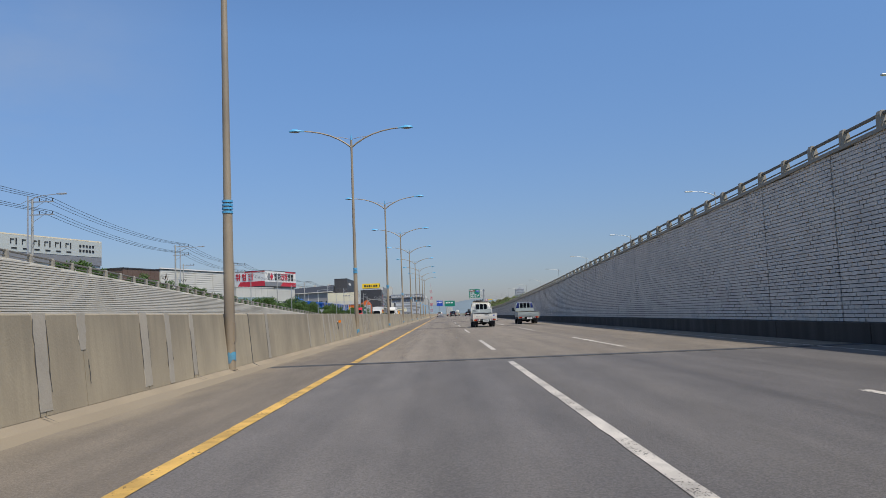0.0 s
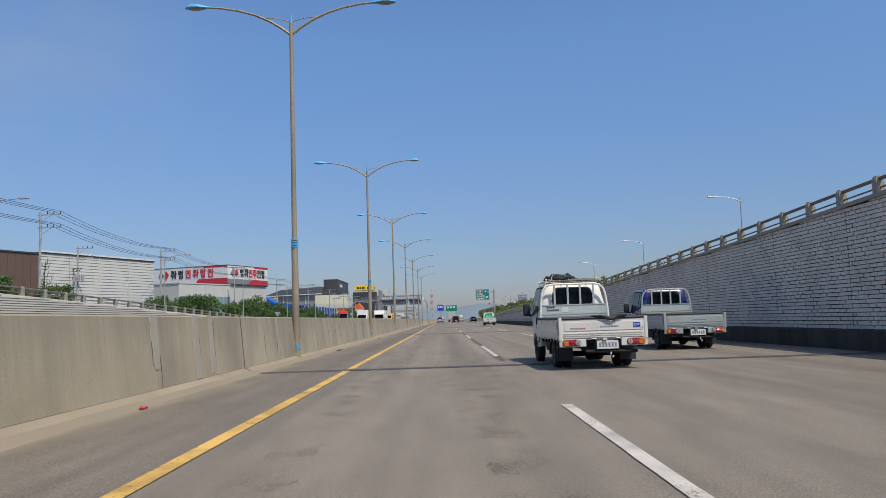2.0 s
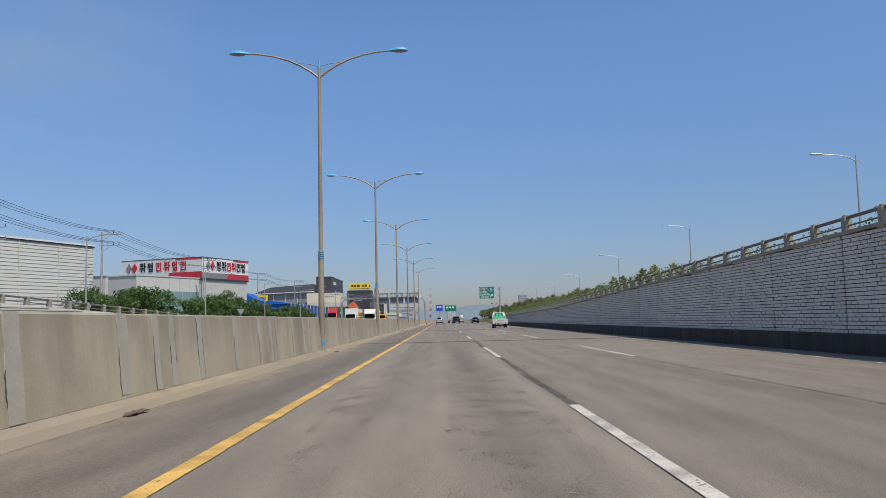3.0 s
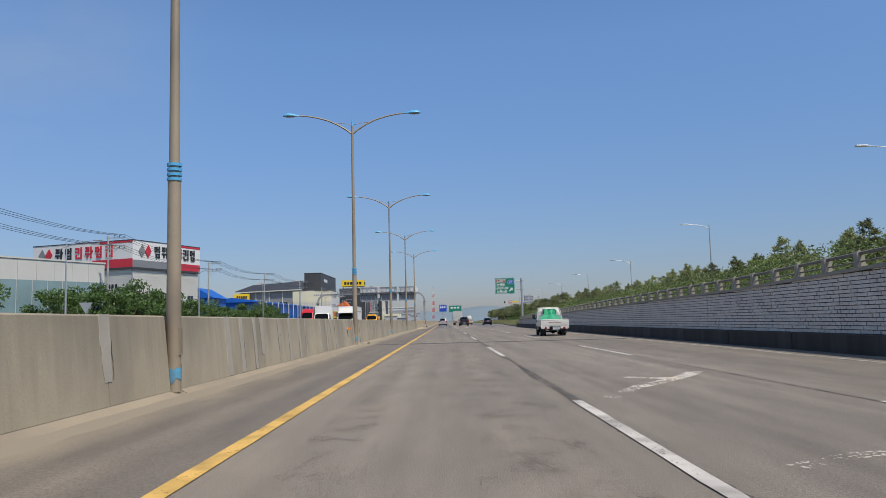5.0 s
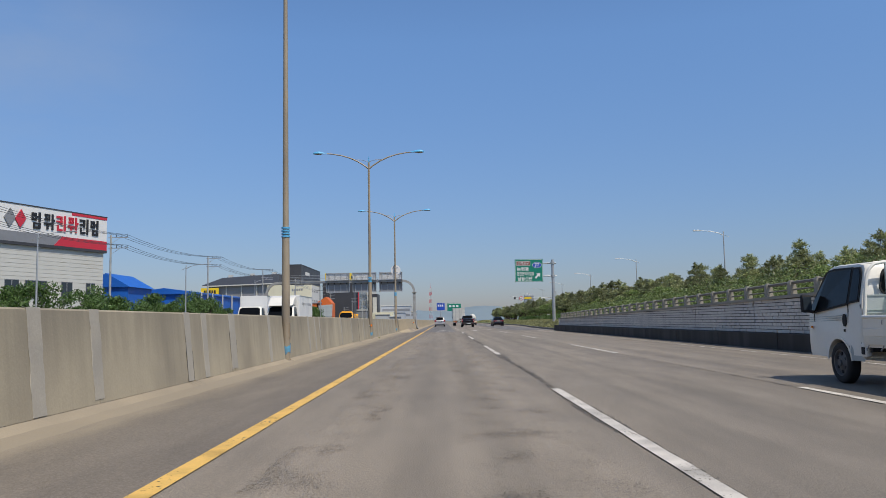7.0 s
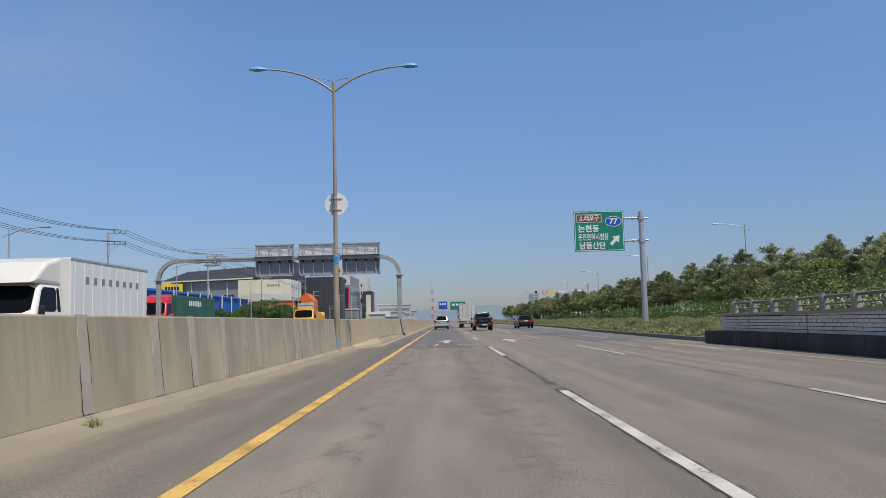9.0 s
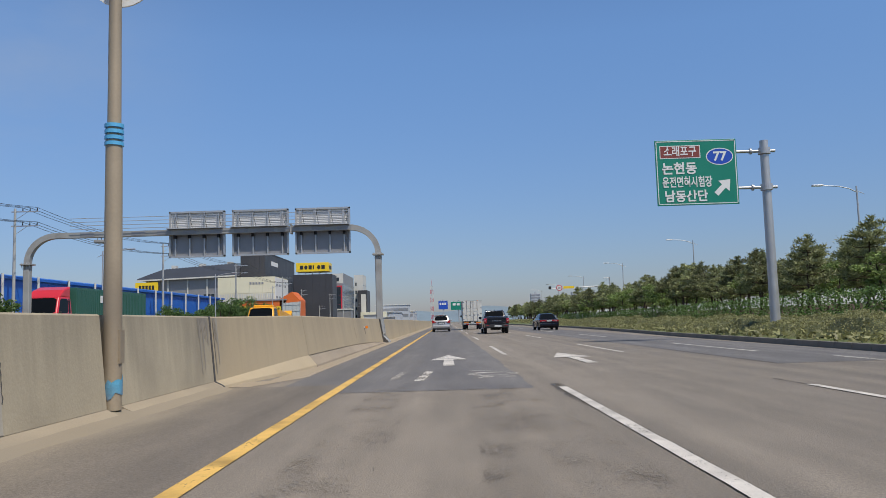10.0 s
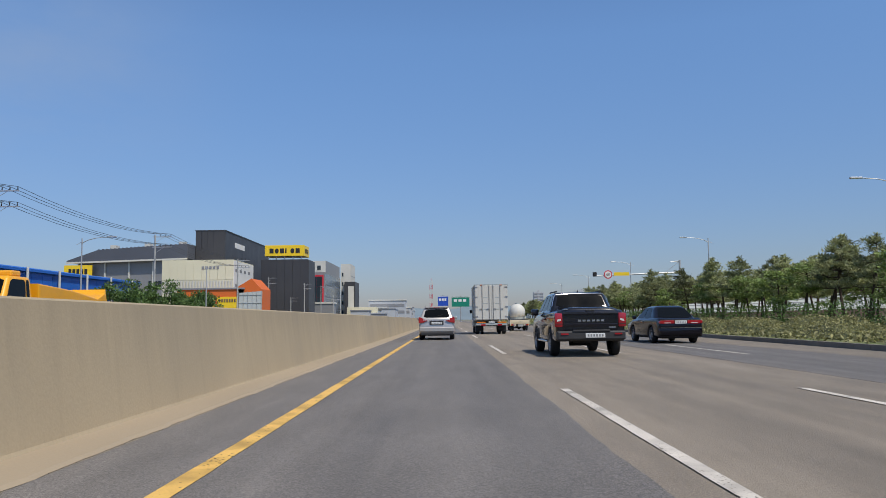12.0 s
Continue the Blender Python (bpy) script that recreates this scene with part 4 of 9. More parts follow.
lamp = street_lamp()
lamp.matrix_world = pose(-4.06, POLES[0], 0.1)
for p in POLES[1:]:
    copy_thing(lamp, pose(-4.06, p, 0.1))
rs = root("round_sign", "white back of a round traffic sign clamped behind a lamp post", "traffic sign", pose(-4.03, 210.62, 5.54))
part("sign_plate", R((0, -0.012, 0), (0, 0.012, 0), 0.43, n=36), SIGNW, rs)
for z in (0.2, -0.22):
    part("clamp_rail", B(-0.26, 0.2, -0.035, -0.012, z - 0.02, z + 0.02), GALV, rs)
    part("clamp", R((-0.03, -0.12, z - 0.025), (-0.03, -0.12, z + 0.025), 0.1, n=16), GALV, rs)

# ---- retaining wall on the outer side ----
WALL_TOP = [(-60, 7.1), (19, 4.75), (70, 3.24), (130, 1.9), (160, 1.64), (190, 1.27), (205, 1.1), (216, 1.08)]
wall = root("retaining_wall", "grey split-block retaining wall over a sooty plinth", "wall", kind="structure")
bm = bmesh.new()
ys = [-60, 19, 70, 130, 160, 190, 205, 210.1]
rows = [[bm.verts.new(p) for p in ((10.12, y, 0.0), (10.12, y, lerp(WALL_TOP, y)), (10.6, y, lerp(WALL_TOP, y)), (10.6, y, 0.0))] for y in ys]
for a, b in zip(rows, rows[1:]):
    for i in range(4):
        bm.faces.new((a[i], a[(i + 1) % 4], b[(i + 1) % 4], b[i]))
bm.faces.new(rows[0]), bm.faces.new(rows[-1][::-1])
bmesh.ops.recalc_face_normals(bm, faces=bm.faces)
part("backing", bm, GAP, wall, "dark mortar behind the blocks")
y = -60.0
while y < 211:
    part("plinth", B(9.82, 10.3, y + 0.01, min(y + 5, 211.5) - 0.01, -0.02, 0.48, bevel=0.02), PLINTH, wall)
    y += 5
CH, CL = 0.1, 0.3
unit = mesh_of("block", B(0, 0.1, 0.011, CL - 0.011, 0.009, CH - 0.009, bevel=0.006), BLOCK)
verts, faces = [], []
def add_block(x0, x1, y0, y1, z0, z1):
    i = len(verts)
    a, b, c, d = [x0 + rnd.uniform(-0.009, 0.009) for _ in range(4)]
    verts.extend([(a, y0, z0), (b, y1, z0), (c, y1, z1), (d, y0, z1), (x1, y0, z0), (x1, y1, z0), (x1, y1, z1), (x1, y0, z1)])
    faces.extend([(i, i + 3, i + 2, i + 1), (i, i + 1, i + 5, i + 4), (i + 3, i + 7, i + 6, i + 2), (i, i + 4, i + 7, i + 3), (i + 1, i + 2, i + 6, i + 5)])
JOINTS = [21.6 + 10.1 * k for k in range(-9, 20)] + [25.8 + 10.1 * k for k in range(-9, 20)]
blocks = []
rnd = random.Random(11)
row = 0
z = 0.48
while z < 5.2:
    y = 11.6 + (CL / 2 if row % 2 else 0)
    while y < 209.8:
        top = lerp(WALL_TOP, y + CL) - 0.1
        if z + CH < top + 0.08:
            if not any(j < y + CL - 0.02 and j > y + 0.02 for j in JOINTS):
                x = 10.05 + rnd.uniform(-0.008, 0.008)
                if 146 < y < 153 and len(blocks) < 290:
                    blocks.append((x, y, z))
                else:
                    add_block(x, 10.13, y + 0.011, y + CL - 0.011, z + 0.009, z + CH - 0.009)
            else:
                j = [q for q in JOINTS if y + 0.02 < q < y + CL - 0.02][0]
                for a, b in ((y + 0.006, j - 0.026), (j + 0.026, y + CL - 0.006)):
                    if b - a > 0.02:
                        add_block(10.05, 10.13, a, b, z + 0.01, z + CH - 0.01)
        y += CL
    z += CH
    row += 1
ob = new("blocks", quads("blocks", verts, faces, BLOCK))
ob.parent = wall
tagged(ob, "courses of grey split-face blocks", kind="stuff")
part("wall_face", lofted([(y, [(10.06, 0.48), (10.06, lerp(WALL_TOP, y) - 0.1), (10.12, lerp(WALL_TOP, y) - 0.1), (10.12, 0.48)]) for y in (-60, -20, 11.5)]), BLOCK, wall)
part("coping", lofted([(y, [(9.99, lerp(WALL_TOP, y) - 0.09), (9.99, lerp(WALL_TOP, y) + 0.0), (10.62, lerp(WALL_TOP, y) + 0.01), (10.62, lerp(WALL_TOP, y) - 0.09)]) for y in (-60, 19, 70, 130, 160, 190, 205, 210.2)]), RAILC, wall, "weathered concrete coping")
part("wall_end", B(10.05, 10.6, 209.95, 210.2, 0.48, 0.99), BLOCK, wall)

# parapet railing along the top of each wall
def railing(name, x, table, y0, y1, step, inward, label):
    ob = root(name, label, "railing", kind="structure")
    post = mesh_of("post", PR([(0, 0), (0.22, 0), (0.2, 0.26), (0.16, 0.38), (0.1, 0.43), (0.04, 0.42), (0.0, 0.34)], -0.09, 0.09, axis="y", bevel=0.012), RAILC)
    y = y0
    prev = None
    while y < y1:
        z = lerp(table, y)
        p = new("post", post)
        p.parent = ob
        p.matrix_local = pose(x, y, z) if inward > 0 else pose(x, y, z, 0, 0, 180)
        if prev is not None:
            for h, r in ((0.15, 0.022), (0.35, 0.046)):
                part("rail", R((x + inward * 0.1, prev[0], prev[1] + h), (x + inward * 0.1, y, z + h), r, n=6), RAILM, ob)
        prev = (y, z)
        y += step
    return ob
railing("railing", 10.1, WALL_TOP, -30, 210.2, 1.65, 1, "concrete post railing with pipe rails on the retaining wall")

# ---- pale wall across the other carriageway ----
LEFT_TOP = [(-60, 7.0), (35, 4.2), (75, 2.75), (110, 1.8), (126, 1.3)]
lw = root("far_retaining_wall", "sunlit pale ribbed retaining wall across the other carriageway", "wall", kind="structure")
bm = bmesh.new()
rows = [[bm.verts.new(p) for p in ((-18.1, y, 0.0), (-18.1, y, lerp(LEFT_TOP, y)), (-18.6, y, lerp(LEFT_TOP, y)), (-18.6, y, 0.0))] for y in (-60, 35, 75, 110, 126)]
for a, b in zip(rows, rows[1:]):
    for i in range(4):
        bm.faces.new((a[i], a[(i + 1) % 4], b[(i + 1) % 4], b[i]))
bm.faces.new(rows[0]), bm.faces.new(rows[-1][::-1])
bmesh.ops.recalc_face_normals(bm, faces=bm.faces)
part("backing", bm, PALE, lw)
z = 0.3
def y_end(zz):
    y = -60.0
    while y < 126 and lerp(LEFT_TOP, y) > zz:
        y += 0.5
    return y
while z < 6.9:
    e = y_end(z + 0.1)
    if e > -55:
        part("course", PR([(-18.1, z), (-18.03, z + 0.02), (-18.03, z + 0.088), (-18.1, z + 0.1)], -60, e, axis="y"), PALE, lw)
    z += 0.106
railing("far_railing", -18.2, LEFT_TOP, -30, 125, 2.0, -1, "concrete post railing on the pale wall")

# ---- embankments and verges ----
def bank(name, xs, ys, zf, m, label):
    bm = bmesh.new()
    g = [[bm.verts.new((x, y, zf(x, y))) for x in xs] for y in ys]
    for a, b in zip(g, g[1:]):
        for i in range(len(xs) - 1):
            bm.faces.new((a[i], a[i + 1], b[i + 1], b[i]))
    return struct(name, bm, m, label, "embankment", True)

def right_z(x, y):
    if y < 210.4:
        return lerp(WALL_TOP, y) - 0.12
    return 0.35 + 0.4 * min(1, max(0, (x - 14) / 5))
ysr = [-60 + 8 * i for i in range(34)] + [210.3]
bank("embankment_east", [10.55, 12, 14, 17, 20, 26, 34, 60, 120], ysr, right_z, GRASS, "grassy embankment behind the retaining wall")
def left_z(x, y):
    t = lerp(LEFT_TOP, min(y, 126)) - 0.15
    return max(0.12, t if y < 126 else t * max(0, 1 - (y - 126) / 40))
bank("embankment_west", [-18.5, -20, -24, -30, -38, -50, -80, -160], [-60 + 6 * i for i in range(45)] + [300, 420, 700], left_z, EARTH, "dusty frontage ground above the pale wall")
KERB_LINE = [(210.2, 10.25), (213.4, 10.3), (218, 10.35), (240, 11.0), (262, 12.3), (285, 13.0), (520, 13.0)]
def verge_z(x, y):
    d = x - lerp(KERB_LINE, y)
    return 0.13 + 0.55 * min(1, max(0, d / 6))
bm = bmesh.new()
g = []
for i in range(160):
    y = 210.2 + i * 2
    k = lerp(KERB_LINE, y)
    g.append([bm.verts.new((k + d, y, verge_z(k + d, y) + (0.04 * noise.noise((d, y * 0.3, 0)) if d > 0.2 else 0))) for d in (0.12, 0.6, 1.4, 2.5, 4, 6, 10, 20, 45, 90)])
for a, b in zip(g, g[1:]):
    for i in range(9):
        bm.faces.new((a[i], a[i + 1], b[i + 1], b[i]))
struct("verge", bm, GRASS, "patchy green verge rising from the kerb", "verge", True)
kerb = root("kerb", "grimy stone kerb along the verge", "kerb", kind="structure")
y = 211.6
while y < 400:
    a, b = lerp(KERB_LINE, y), lerp(KERB_LINE, y + 1.0)
    part("kerb_stone", PR([(a, y + 0.01), (a + 0.18, y + 0.01), (b + 0.18, y + 0.99), (b, y + 0.99)], -0.05, 0.17, axis="z"), KERB, kerb)
    y += 1.0

# ---- gantry seen from behind ----
GY = 243.6
ga = root("sign_gantry", "grey steel arch gantry with sign backs over the other carriageway", "gantry")
def box_arch(x, s):
    """A square hollow section bent from upright to level."""
    bm = bmesh.new()
    rings = []
    for i in range(13):
        a = math.pi / 2 * i / 12
        c, d = math.cos(a), math.sin(a)
        rings.append([bm.verts.new((x + s * (1.55 - (1.55 + o) * c), GY + q, 4.82 + (1.48 + o) * d)) for o, q in ((-0.15, -0.16), (0.15, -0.16), (0.15, 0.16), (-0.15, 0.16))])
    for a, b in zip(rings, rings[1:]):
        for k in range(4):
            bm.faces.new((a[k], a[(k + 1) % 4], b[(k + 1) % 4], b[k]))
    bm.faces.new(rings[0]), bm.faces.new(rings[-1][::-1])
    bmesh.ops.recalc_face_normals(bm, faces=bm.faces)
    return bm
for x, s in ((-3.62, -1), (-22.7, 1)):
    part("post", PR([(x - 0.17, GY - 0.14), (x - 0.14, GY - 0.17), (x + 0.14, GY - 0.17), (x + 0.17, GY - 0.14), (x + 0.17, GY + 0.14), (x + 0.14, GY + 0.17), (x - 0.14, GY + 0.17), (x - 0.17, GY + 0.14)], 0.0, 4.74, axis="z"), GANTRY, ga)
    part("flange", B(x - 0.29, x + 0.29, GY - 0.29, GY + 0.29, 4.74, 4.82, bevel=0.008), GANTRY, ga)
    for i in range(4):
        u = -0.21 + 0.14 * i
        part("gusset", PR([(GY - 0.17, 4.5), (GY - 0.27, 4.74), (GY - 0.17, 4.74)], x + u - 0.008, x + u + 0.008, axis="x"), GANTRY, ga)
        part("bolt", R((x + u, GY - 0.24, 4.82), (x + u, GY - 0.24, 4.88), 0.018, n=6), GALV, ga)
    part("bend", box_arch(x, s), GANTRY, ga, "", True)
part("beam", B(-21.15, -5.17, GY - 0.16, GY + 0.16, 6.15, 6.45, bevel=0.012), GANTRY, ga)
for x in (-8.33, -18.2):
    part("splice", B(x - 0.04, x + 0.04, GY - 0.26, GY + 0.26, 6.04, 6.56), GANTRY, ga)
    for z in (6.08, 6.52):
        part("splice_bolt", R((x - 0.08, GY - 0.22, z), (x + 0.08, GY - 0.22, z), 0.02, n=6), GALV, ga)
for i in range(11):
    x = -19.8 + 1.4 * i
    part("beam_plate", B(x, x + 0.75, GY - 0.172, GY - 0.16, 6.2, 6.4), GREYP, ga, "dull grey patch plate")
for i in range(4):
    part("handrail", R((-20.3, GY - 0.3, 6.58 + 0.2 * i), (-5.2, GY - 0.3, 6.58 + 0.2 * i), 0.016, n=6), GALV, ga)
part("camera_box", B(-19.0, -18.0, GY - 0.3, GY + 0.3, 5.85, 6.0, bevel=0.03), GANTRY, ga)
for i in range(5):
    part("camera_bracket", R((-18.9 + 0.2 * i, GY, 5.98), (-18.9 + 0.2 * i, GY, 6.2), 0.02, n=6), GANTRY, ga)
for x0, x1 in ((-15.05, -12.0), (-11.6, -8.52), (-8.15, -5.14)):
    s = part("sign_back", B(x0, x1, GY + 0.26, GY + 0.3, 4.95, 7.45), GREYP, ga, "grey back of a large direction sign")
    f = 0.08
    for a in ((x0, x1, 4.93, 4.93 + f), (x0, x1, 7.45 - f, 7.47), (x0, x0 + f, 4.93, 7.45), (x1 - f, x1, 4.93, 7.45)):
        part("frame_bar", B(a[0], a[1], GY + 0.12, GY + 0.26, a[2], a[3]), GALV, s)
    for i in range(4):
        xx = x0 + (x1 - x0) * (0.11 + 0.26 * i)
        part("rib", B(xx - 0.035, xx + 0.035, GY + 0.14, GY + 0.26, 5.0, 7.4), GALV, s)
        part("hanger", B(xx - 0.06, xx + 0.06, GY + 0.0, GY + 0.2, 5.98, 6.15), DARK, s)
        part("walkway_post", B(xx - 0.02, xx + 0.02, GY - 0.32, GY - 0.28, 6.45, 7.25), GALV, ga)
        part("walkway_stay", R((xx + 0.12, GY - 0.3, 7.2), (xx + 0.22, GY - 0.1, 6.5), 0.012, n=5), DARK, ga)
    part("upper_panel", B(x0 + 0.08, x1 - 0.08, GY + 0.235, GY + 0.256, 6.5, 7.37), SIGNW, s, "pale upper sheet of the sign back")
    for i in range(9):
        part("lamella", B(x0 + 0.1, x1 - 0.1, GY + 0.222, GY + 0.235, 6.54 + 0.095 * i, 6.555 + 0.095 * i), GREYP, s)
    part("walkway", B(x0, x1, GY - 0.36, GY + 0.1, 6.46, 6.5), GALV, ga)
cp = root("post_cover", "dented grey steel cover plates round the gantry post", "post cover", pose(0, GY, 0))
part("plate", lofted([(y, [(-3.12 + d, 0.01), (-3.15 + d, 0.1), (-3.4 + d, 0.34), (-3.53 + d, 1.29), (-3.98, 1.3), (-4.2, 0.3), (-4.3, 0)]) for y, d in ((-1.02, 0.0), (-0.7, 0.015), (-0.35, 0.035), (-0.02, 0.09))]), COVER, cp)
part("plate", lofted([(y, [(-3.1 + d, 0.01), (-3.13 + d, 0.1), (-3.39 + d, 0.34), (-3.52 + d, 1.28), (-3.98, 1.29), (-4.2, 0.3), (-4.3, 0)]) for y, d in ((0.0, 0.03), (0.4, 0.02), (1.0, 0.0))]), COVER, cp)
part("fold", PR([(-3.44, 1.29), (-3.3, 0.34), (-3.04, 0.06), (-3.02, 0.05), (-3.27, 0.36), (-3.41, 1.29)], -0.05, 0.0, axis="y"), GALV, cp, "bright folded edge")
part("dent", PR([(-0.5, 0.5), (-0.05, 0.47), (-0.06, 0.52), (-0.48, 0.53)], -3.44, -3.325, axis="x", bevel=0.01), COVER, cp)
for y, z in ((-0.97, 1.15), (-0.96, 0.75), (-0.96, 0.4), (0.95, 0.36), (0.95, 0.8)):
    part("screw", R((-3.42 - 0.13 * (z - 0.34), y, z), (-3.37 - 0.13 * (z - 0.34), y, z), 0.022, n=8), DARK, cp)
part("edge_gap", PR([(-3.5, 1.29), (-3.35, 0.36), (-3.1, 0.1), (-3.08, 0.0), (-3.3, 0.0), (-3.6, 1.29)], -1.06, -1.02, axis="y"), GAP, cp, "dark open joint beside the cover")

# ---- green direction sign ----
sg = root("direction_sign", "green direction sign with white Korean lettering on a cantilever post", "direction sign", pose(8.35, 231.45, 5.27))
part("post", R((4.33, 0.1, -5.2), (4.33, 0.1, 2.5), 0.19, 0.16, n=24), GALV, sg, "", True)
part("base_flange", R((4.33, 0.1, -5.15), (4.33, 0.1, -5.05), 0.3, n=24), GALV, sg)
for h in (2.08, 0.64):
    part("arm", R((2.2, 0.1, h), (4.75, 0.1, h), 0.06, n=12), GALV, sg, "", True)
    part("clamp", R((4.33, 0.1, h - 0.12), (4.33, 0.1, h + 0.12), 0.23, n=20), GALV, sg)
    part("arm_flange", R((3.75, 0.1, h), (3.82, 0.1, h), 0.12, n=16), GALV, sg)
bd = part("board", B(0, 3.19, -0.02, 0.03, 0, 2.59, bevel=0.01), SIGNG, sg, "green sign board")
for a in ((0.04, 3.15, 0.04, 0.07), (0.04, 3.15, 2.52, 2.55), (0.04, 0.07, 0.04, 2.55), (3.12, 3.15, 0.04, 2.55)):
    part("border", B(a[0], a[1], -0.026, -0.02, a[2], a[3]), SIGNW, bd)
part("brown_border", B(0.18, 1.77, -0.026, -0.018, 1.86, 2.37), SIGNW, bd)
part("brown_panel", B(0.21, 1.74, -0.03, -0.018, 1.89, 2.34), SIGNBR, bd)
words("lettering", "소래포구", 0.42, SIGNW, bd, (0.975, -0.034, 2.115), (90, 0, 0), "", 0.84, 0.003, 0.009)
words("lettering", "논현동", 0.5, SIGNW, bd, (0.92, -0.03, 1.43), (90, 0, 0), "", 1.0, 0.004, 0.014)
words("lettering", "운전면허시험장", 0.46, SIGNW, bd, (1.2, -0.03, 0.89), (90, 0, 0), "", 0.66, 0.004, 0.009)
words("lettering", "남동산단", 0.48, SIGNW, bd, (1.13, -0.03, 0.33), (90, 0, 0), "", 0.96, 0.004, 0.014)
for rr, m, d in ((0.0, SIGNW, 0.026), (0.035, SIGNB, 0.03)):
    bm = bmesh.new()
    prism(bm, [((0.53 - rr) * math.cos(a) + 2.52, (0.34 - rr) * math.sin(a) + 1.9) for a in [2 * math.pi * i / 40 for i in range(40)]], -d, -0.018, axis="y")
    part("shield", bm, m, bd)
words("lettering", "77", 0.5, SIGNW, bd, (2.52, -0.034, 1.89), (90, 0, 0), "", 1.05, 0.003, 0.014)
c, s = math.cos(radians(45)), math.sin(radians(45))
arrow = [(0, -0.4), (0.09, -0.4), (0.09, 0.0), (0.27, 0.0), (0, 0.34), (-0.27, 0.0), (-0.09, 0.0), (-0.09, -0.4)]
part("arrow", PR([(2.62 + x * c * 1.1 + z * s * 1.1, 0.72 - x * s * 1.1 + z * c * 1.1) for x, z in arrow], -0.028, -0.018, axis="y"), SIGNW, bd)

# ---- single-arm lamps of the frontage roads ----
def side_lamp(name):
    ob = root(name, "slim grey single-arm street lamp with a slender arm", "street lamp", group="single-arm lamps of the frontage road")
    part("shaft", R((0, 0, 0), (0, 0, 9.0), 0.1, 0.05, n=12), GALV, ob, "", True)
    part("arm", tube(bmesh.new(), [(0, 0, 8.6), (-0.5, 0, 8.85), (-1.2, 0, 9.02), (-2.3, 0, 9.1)], [0.04, 0.035, 0.03, 0.028]), GALV, ob, "", True)
    part("stub", R((0.0, 0, 8.7), (0.5, 0, 8.45), 0.02), GALV, ob)
    h = part("lamp_head", B(-2.95, -2.2, -0.11, 0.11, 9.06, 9.16, bevel=0.03), GALV, ob)
    part("diffuser", B(-2.9, -2.35, -0.08, 0.08, 9.045, 9.06), CLEARL, h)
    return ob
sl = side_lamp("frontage_lamp")
spots = [(27.5, 44 + 34.8 * k) for k in range(12)]
for i, (x, y) in enumerate(spots):
    m = pose(x, y, right_z(x, y) if y < 213 else 0.2)
    if i:
        copy_thing(sl, m)
    else:
        sl.matrix_world = m
for k in range(9):
    y = 62 + 35 * k
    copy_thing(sl, pose(-31, y, left_z(-31, y) - 0.8, 0, 0, 180))

# ---- power line ----
def utility_pole():
    ob = root("utility_pole", "grey concrete utility pole with steel crossarms", "utility pole", group="utility poles of the frontage road")
    part("shaft", R((0, 0, 0), (0, 0, 12.2), 0.17, 0.1, n=12), POLEC, ob, "", True)
    for z in (10.6, 11.9):
        arm = part("crossarm", B(-0.3, 2.1, -0.05, 0.05, z - 0.05, z + 0.05), GALV, ob)
        for x in (0.7, 1.35, 2.0):
            part("insulator", R((x, 0, z + 0.05), (x, 0, z + 0.35), 0.05, 0.035, n=8), DARK, arm)
        part("brace", R((0.1, 0, z - 0.7), (1.1, 0, z - 0.05), 0.025, n=6), GALV, ob)
    return ob
up = utility_pole()
UP = [(-40, 39), (-40, 80), (-40, 122), (-40, 156), (-40, 196), (-40.6, 238), (-38.5, 271), (-37, 304), (-37, 340), (-37, 380)]
for i, (x, y) in enumerate(UP):
    m = pose(x, y, left_z(x, y) * 0.75)
    if i:
        copy_thing(up, m)
    else:
        up.matrix_world = m
for (xa, ya), (xb, yb) in zip(UP, UP[1:]):
    za, zb = left_z(xa, ya) * 0.75, left_z(xb, yb) * 0.75
    for h in (10.95, 12.25):
        for dx in (0.7, 1.35, 2.0):
            pts = [(xa + dx + (xb - xa) * t, ya + (yb - ya) * t, za + h + (zb - za) * t - 3.2 * t * (1 - t)) for t in [i / 8 for i in range(9)]]
            tagged(part("power_cable", tube(bmesh.new(), pts, 0.022, 5), WIRE, None), "thin dark power cable slung between poles", "cable", "power cables")
for x, y, h in ((-38.2, 410, 10.6), (-31.4, 415, 9.4), (-28.2, 418, 8.9), (-24.9, 415, 6.6), (-44.0, 408, 6.0), (-33.8, 412, 6.2)):
    copy_thing(up, pose(x, y, 0.1) @ Matrix.Diagonal((0.75, 0.75, h / 12.2, 1)))
zb = left_z(-45, 141) * 0.75
copy_thing(up, pose(-45, 141, zb) @ Matrix.Diagonal((0.9, 0.9, (11.6 - zb) / 12.2, 1)))
tr = root("transformer", "pole-mounted grey transformer cluster with cut-outs", "transformer", pose(-45.5, 140.7, zb + (11.6 - zb) * 0.6))
for i in range(3):
    part("tank", R((0.25 + 0.5 * i, 0, 0), (0.25 + 0.5 * i, 0, 0.8), 0.2, n=14), GALV, tr)
part("bracket", B(0, 1.5, -0.05, 0.05, -0.08, 0), GALV, tr)
for i in range(6):
    part("cutout", R((0.2 * i, 0.1, 1.3 + 0.25 * (i % 2)), (0.2 * i + 0.15, 0.1, 1.7), 0.04, n=6), DARK, tr)

